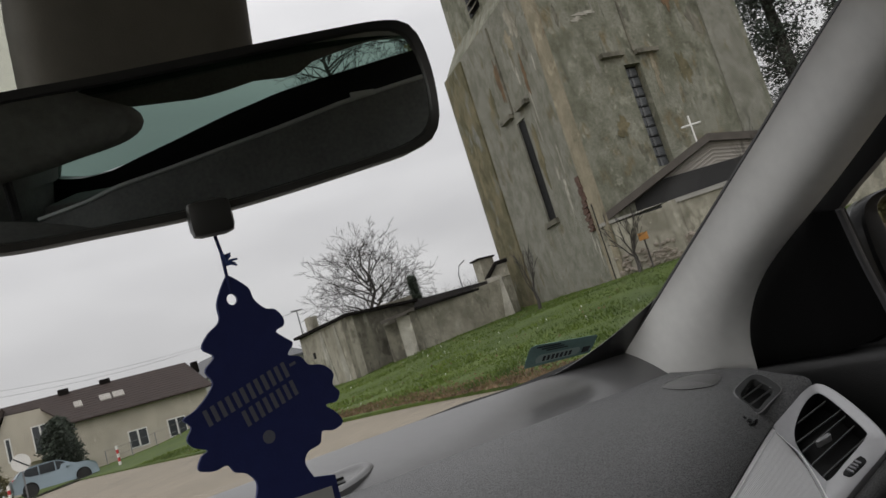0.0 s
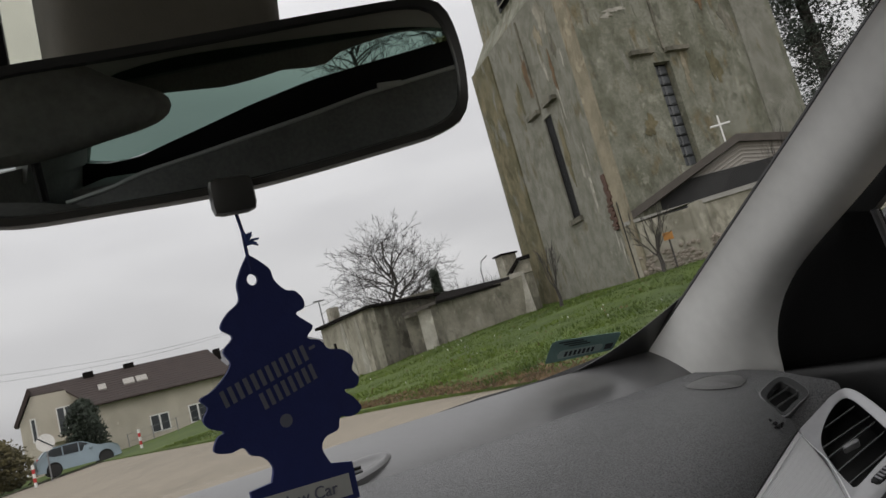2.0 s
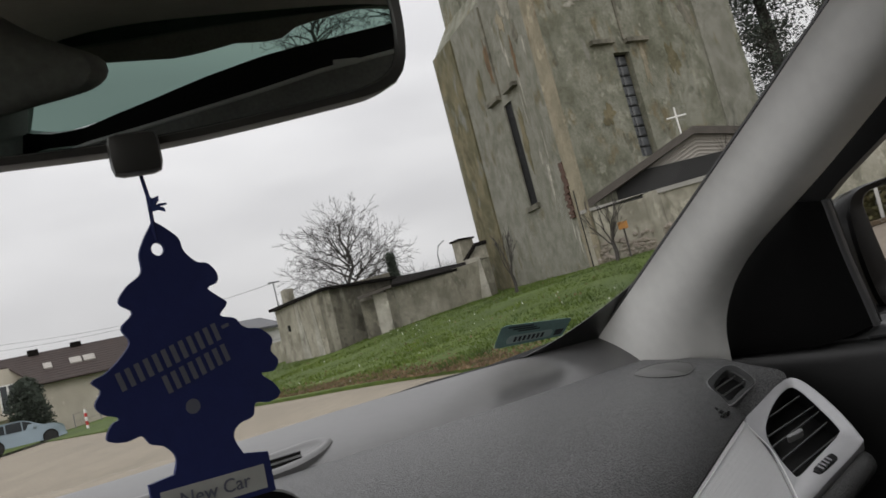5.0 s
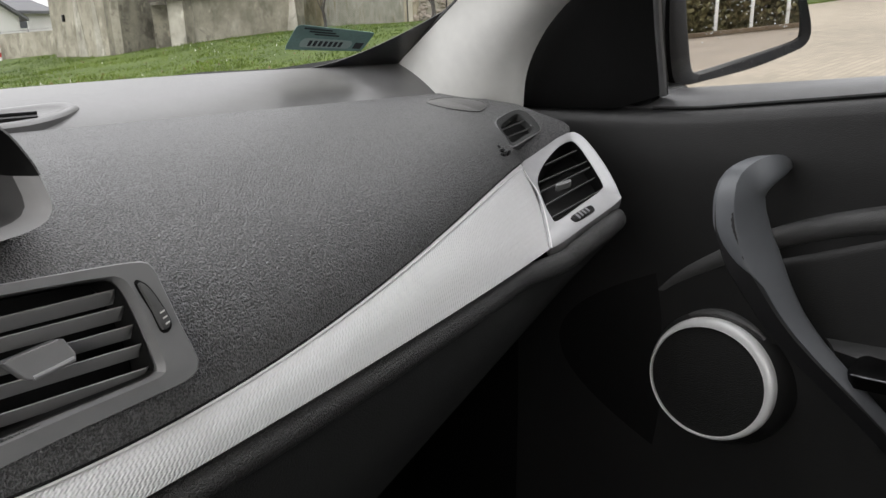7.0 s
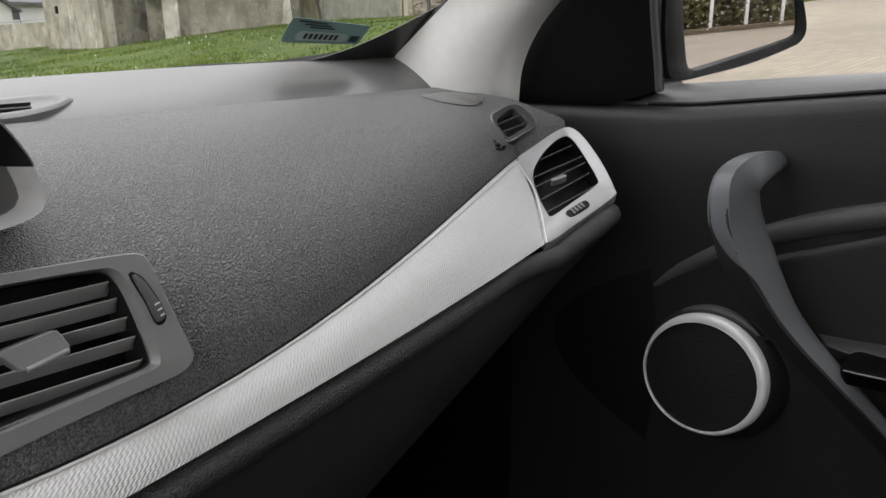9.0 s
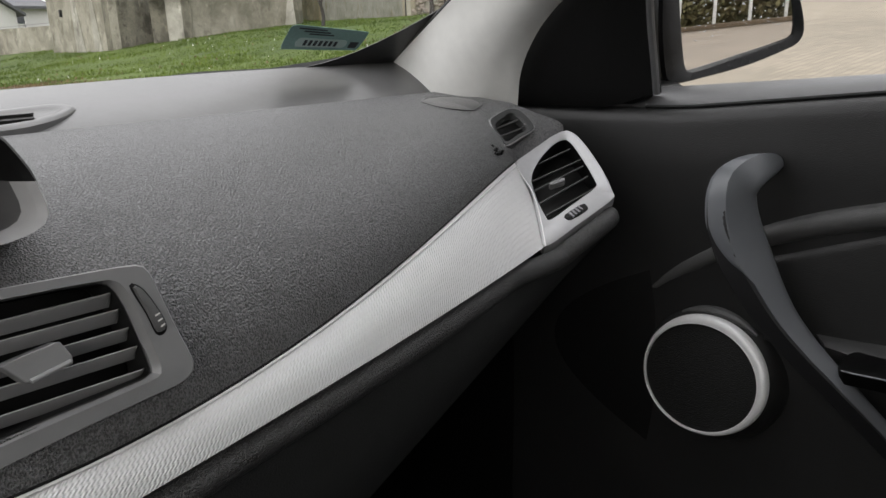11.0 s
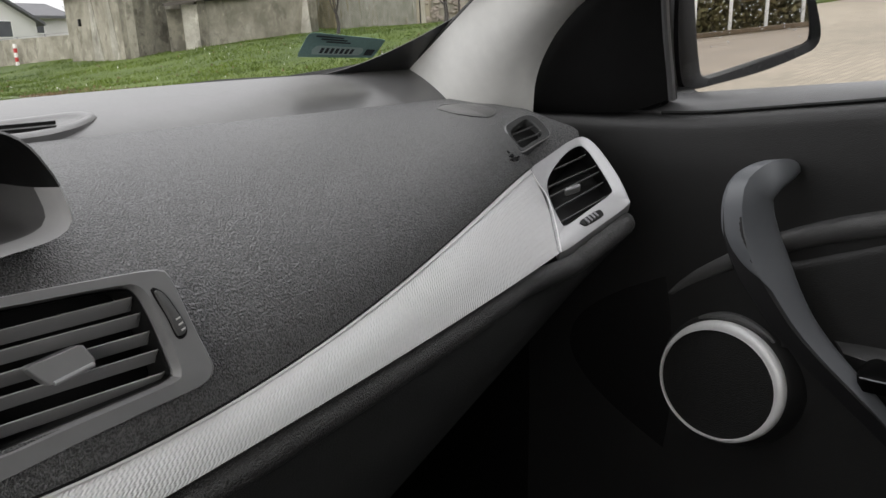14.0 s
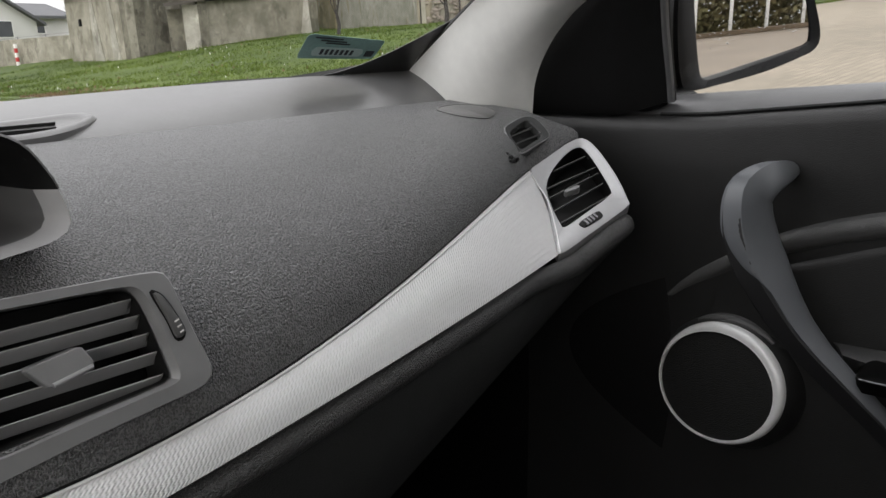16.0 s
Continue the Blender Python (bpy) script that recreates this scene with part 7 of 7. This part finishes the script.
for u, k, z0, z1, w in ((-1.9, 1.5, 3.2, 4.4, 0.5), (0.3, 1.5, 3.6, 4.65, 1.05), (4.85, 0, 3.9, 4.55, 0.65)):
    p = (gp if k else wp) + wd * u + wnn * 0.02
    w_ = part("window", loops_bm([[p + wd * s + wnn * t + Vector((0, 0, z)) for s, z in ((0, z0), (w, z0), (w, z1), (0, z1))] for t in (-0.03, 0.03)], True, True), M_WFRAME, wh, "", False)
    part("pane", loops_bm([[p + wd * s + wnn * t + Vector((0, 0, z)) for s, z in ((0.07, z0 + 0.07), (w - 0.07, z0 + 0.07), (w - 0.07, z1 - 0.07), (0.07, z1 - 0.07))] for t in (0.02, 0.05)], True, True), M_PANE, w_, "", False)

# moved back and enlarged about the camera position, to fit the camera's view
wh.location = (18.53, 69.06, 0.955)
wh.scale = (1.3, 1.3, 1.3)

# ---------------------------------------------------------------- parked car
pc = thing("parked_car", "pale blue metallic hatchback parked at the kerb", "car", at=tuple(at_az(2.0, 46, 0.75)))
c_dir = Vector((0.995, 0.10, 0)).normalized()
c_n = Vector((c_dir.y, -c_dir.x, 0))
c_o = at_az(2.0, 46)
c_z = ground_z(c_o.x, c_o.y)


def car_pt(u, w, z):
    return c_o + c_dir * u + c_n * w + Vector((0, 0, c_z + z))


side = smooth_loop([(-1.95, 0.45), (-1.99, 0.75), (-1.93, 0.95), (-1.78, 1.08), (-1.40, 1.38), (-0.9, 1.46), (-0.1, 1.46), (0.35, 1.36), (0.95, 1.04), (1.45, 0.98), (1.82, 0.86), (1.96, 0.68), (1.98, 0.4), (1.9, 0.25), (0, 0.22), (-1.9, 0.28)], 72)
part("body", loops_bm([[car_pt(p[0] * 0.97, -0.8, p[1]) for p in side], [car_pt(p[0], -0.7 if p[1] > 1 else -0.82, p[1]) for p in side], [car_pt(p[0], 0.66 if p[1] > 1.1 else 0.82, p[1]) for p in side], [car_pt(p[0] * 0.96, 0.6 if p[1] > 1.1 else 0.8, p[1]) for p in side]], True, True), M_CAR, pc, "pale blue metallic body")
for q in ([(-1.58, 0.98), (-0.75, 0.94), (-0.75, 1.38), (-1.27, 1.35)], [(-0.68, 0.94), (0.02, 0.92), (0.02, 1.39), (-0.68, 1.39)], [(0.08, 0.92), (0.86, 0.95), (0.4, 1.27), (0.08, 1.39)]):
    part("window", loops_bm([[car_pt(u, k, z) for u, z in q] for k in (0.6, 0.75)], True, True), M_CARGLASS, pc, "dark side window", False)
for u in (-1.22, 1.25):
    part("wheel_arch", cyl_bm(car_pt(u, 0.795, 0.33), c_n, 0.37, 0.06, 28), M_BLACK, pc, "dark wheel arch")
    for w in (0.78, -0.78):
        ty = part("wheel", cyl_bm(car_pt(u, w, 0.3), c_n, 0.3, 0.2, 28), M_RUBBER, pc)
        part("rim", cyl_bm(car_pt(u, w + math.copysign(0.08, w), 0.3), c_n, 0.16, 0.05, 20), M_RUBBER, ty)
part("tail_light", box_bm((-0.06, -0.06, -0.16), (0.06, 0.06, 0.16), 0.02, m=Matrix.Translation(car_pt(-1.88, 0.68, 0.88))), M_RED, pc)
part("wing_mirror", box_bm((-0.07, -0.08, -0.06), (0.07, 0.08, 0.06), 0.03, m=Matrix.Translation(car_pt(0.6, 0.86, 0.98))), M_CAR, pc)


# ---------------------------------------------------------------- posts, sign, lamp, fence
def striped_post(at, h):
    t = thing("marker_post", "red and white striped marker post", "post", "marker posts", at=tuple(at))
    for k in range(5):
        part("band", cyl_bm(at + Vector((0, 0, h * (k + 0.5) / 5)), (0, 0, 1), 0.07, h / 5, 10), M_RED if k % 2 else M_WPOST, t, "red band" if k % 2 else "white band")
    return t


for az_, d_ in ((-0.6, 41), (5.9, 43.5), (16.15, 37.3)):
    p = at_az(az_, d_)
    striped_post(Vector((p.x, p.y, ground_z(p.x, p.y) + 0.03)), 1.0 if d_ > 40 else 0.9)
sp = at_az(0.35, 43.0)
sp = Vector((sp.x, sp.y, ground_z(sp.x, sp.y)))
sg = thing("road_sign", "back of a round road sign on a steel post", "road sign", at=tuple(sp))
part("pole", tube_bm([sp, sp + Vector((0, 0, 2.2))], 0.035, 8), M_STEEL, sg)
part("disc", cyl_bm(sp + Vector((0, -0.05, 1.85)), (0, 1, 0), 0.42, 0.03, 28), M_WPOST, sg, "white round plate")
part("bar", box_bm((-0.4, -0.015, -0.03), (0.4, 0.0, 0.03), 0.005, m=Matrix.Translation(sp + Vector((0, -0.07, 1.85))) @ Matrix.Rotation(radians(40), 4, "Y")), M_INK, sg)
lp = at_az(19.75, 62, 1.0)
la = thing("street_lamp", "thin grey street lamp behind the outbuilding", "street lamp", at=tuple(lp))
part("pole", tube_bm([lp, lp + Vector((0, 0, 7.55))], [0.09, 0.05], 8), M_STEEL, la)
part("lamp_head", box_bm((-0.45, -0.12, -0.05), (0.45, 0.12, 0.05), 0.03, m=Matrix.Translation(lp + Vector((0, 0, 7.55)))), M_STEEL, la)
lp = at_az(32.0, 70, 3)
la = thing("street_lamp", "curved street lamp far behind the walls", "street lamp", at=tuple(lp))
part("pole", tube_bm([lp, lp + Vector((0, 0, 5.5)), lp + Vector((0.3, 0, 6.3)), lp + Vector((1.0, 0, 6.7))], 0.06, 8), M_STEEL, la)
sgn = at_az(45.6, 24.6)
sgn = Vector((sgn.x, sgn.y, ground_z(sgn.x, sgn.y)))
og = thing("sign_board", "small orange notice on a post by the wall", "sign", at=tuple(sgn))
part("post", tube_bm([sgn, sgn + Vector((0, 0, 1.0))], 0.03, 6), M_BARK, og)
part("board", box_bm((-0.15, -0.02, -0.12), (0.15, 0.02, 0.12), 0.01, m=Matrix.Translation(sgn + Vector((0, 0, 1.1))) @ Matrix.Rotation(radians(-40), 4, "Z")), M_YELLOW, og)
fence = thing("fence", "low wire fence on posts before the cream house", "fence", at=tuple(at_az(8, 52, 1)))
for k in range(10):
    p = at_az(5.2 + 1.6 * k, 52)
    part("post", tube_bm([Vector((p.x, p.y, ground_z(p.x, p.y))), Vector((p.x, p.y, ground_z(p.x, p.y) + 0.95))], 0.03, 6), M_STEEL, fence)
for z in (0.45, 0.9):
    part("rail", tube_bm([at_az(5.2 + 1.6 * k, 52, ground_z(*at_az(5.2 + 1.6 * k, 52).xy) + z) for k in range(10)], 0.011, 5), M_STEEL, fence)
cab = thing("overhead_cable", "thin overhead cables on poles above the house roof", "cable", at=tuple(at_az(-5, 50, 0.5)))
c_a, c_b = at_az(-5, 50, 6.8), at_az(19.75, 62, 8.5)
part("pole", tube_bm([at_az(-5, 50, -0.2), at_az(-5, 50, 7.4)], [0.12, 0.09], 8), M_BARK, cab, "wooden pole")
for z in (0.0, 0.45):
    part("cable", tube_bm([c_a.lerp(c_b, k / 20) + Vector((0, 0, z * (1 - k / 20) - 0.9 * math.sin(math.pi * k / 20))) for k in range(21)], 0.008, 5), M_RUBBER, cab)

# behind the car: hedge and fence posts that the door mirror shows, bare trees beyond the rear window
hedge_v, hedge_f = [], []
rng = random.Random(41)
for _ in range(60000):
    x = rng.uniform(1.0, 24)
    c = Vector((x, -25.9 + rng.gauss(0, 0.5) - 0.1 * x, ground_z(x, -25.5) + rng.random() * (2.5 if x > 4.6 else 1.75)))
    n1 = Vector((rng.gauss(0, 1), rng.gauss(0, 1), rng.gauss(0, 1))).normalized()
    n2 = n1.orthogonal().normalized()
    s = rng.uniform(0.05, 0.12)
    k = len(hedge_v)
    hedge_v.extend([c - n1 * s, c + n2 * s * 0.7, c + n1 * s, c - n2 * s * 0.7])
    hedge_f.append((k, k + 1, k + 2, k + 3))
me = bpy.data.meshes.new("hedge")
me.from_pydata(hedge_v, [], hedge_f)
me.materials.append(M_HEDGE2)
tagged(new("hedge", me), "olive green hedge behind a row of white posts", "hedge", "", "stuff")
for k in range(16):
    x = 2.32 + 1.08 * k
    p = Vector((x, -24.5 - 0.1 * x, ground_z(x, -24.5)))
    t = thing("fence_post", "white concrete fence post before the hedge", "post", "white fence posts", at=tuple(p))
    part("shaft", box_bm((-0.05, -0.05, 0), (0.05, 0.05, 1.5), 0.02, m=Matrix.Translation(p)), M_WPOST, t)
    part("cap", box_bm((-0.06, -0.06, 1.5), (0.06, 0.06, 1.55), 0.02, m=Matrix.Translation(p)), M_WPOST, t)
structure("kerb", box_bm((0, -24.1, -0.5), (26, -23.9, -0.36), 0.02, m=Matrix.Rotation(radians(-5.5), 4, "Z") @ Matrix.Rotation(radians(-4.5), 4, "Y")), M_DIRT, "low earth edge with dead leaves below the hedge", "soil")
# added sheet: the same paving coloured darker, so the door mirror reflects it dimmer
structure("ground", sheet_bm(spread(1.5, 30, 30, 1.5, 3), spread(-24.6, -3, 30, 1.2, 3), 0.012), M_PAVE_DIM, "added paving sheet behind the car, darker to dim its reflection", "paving")
bare_tree("bare_tree", "bare tree standing behind the car", Vector((2.6, -38, -0.6)), 7.5, 5, 53, fit=(6.0, 7.6))
bare_tree("bare_tree", "bare tree standing behind the car", Vector((7.5, -40, -0.4)), 8.5, 5, 55, fit=(6.5, 8.6))
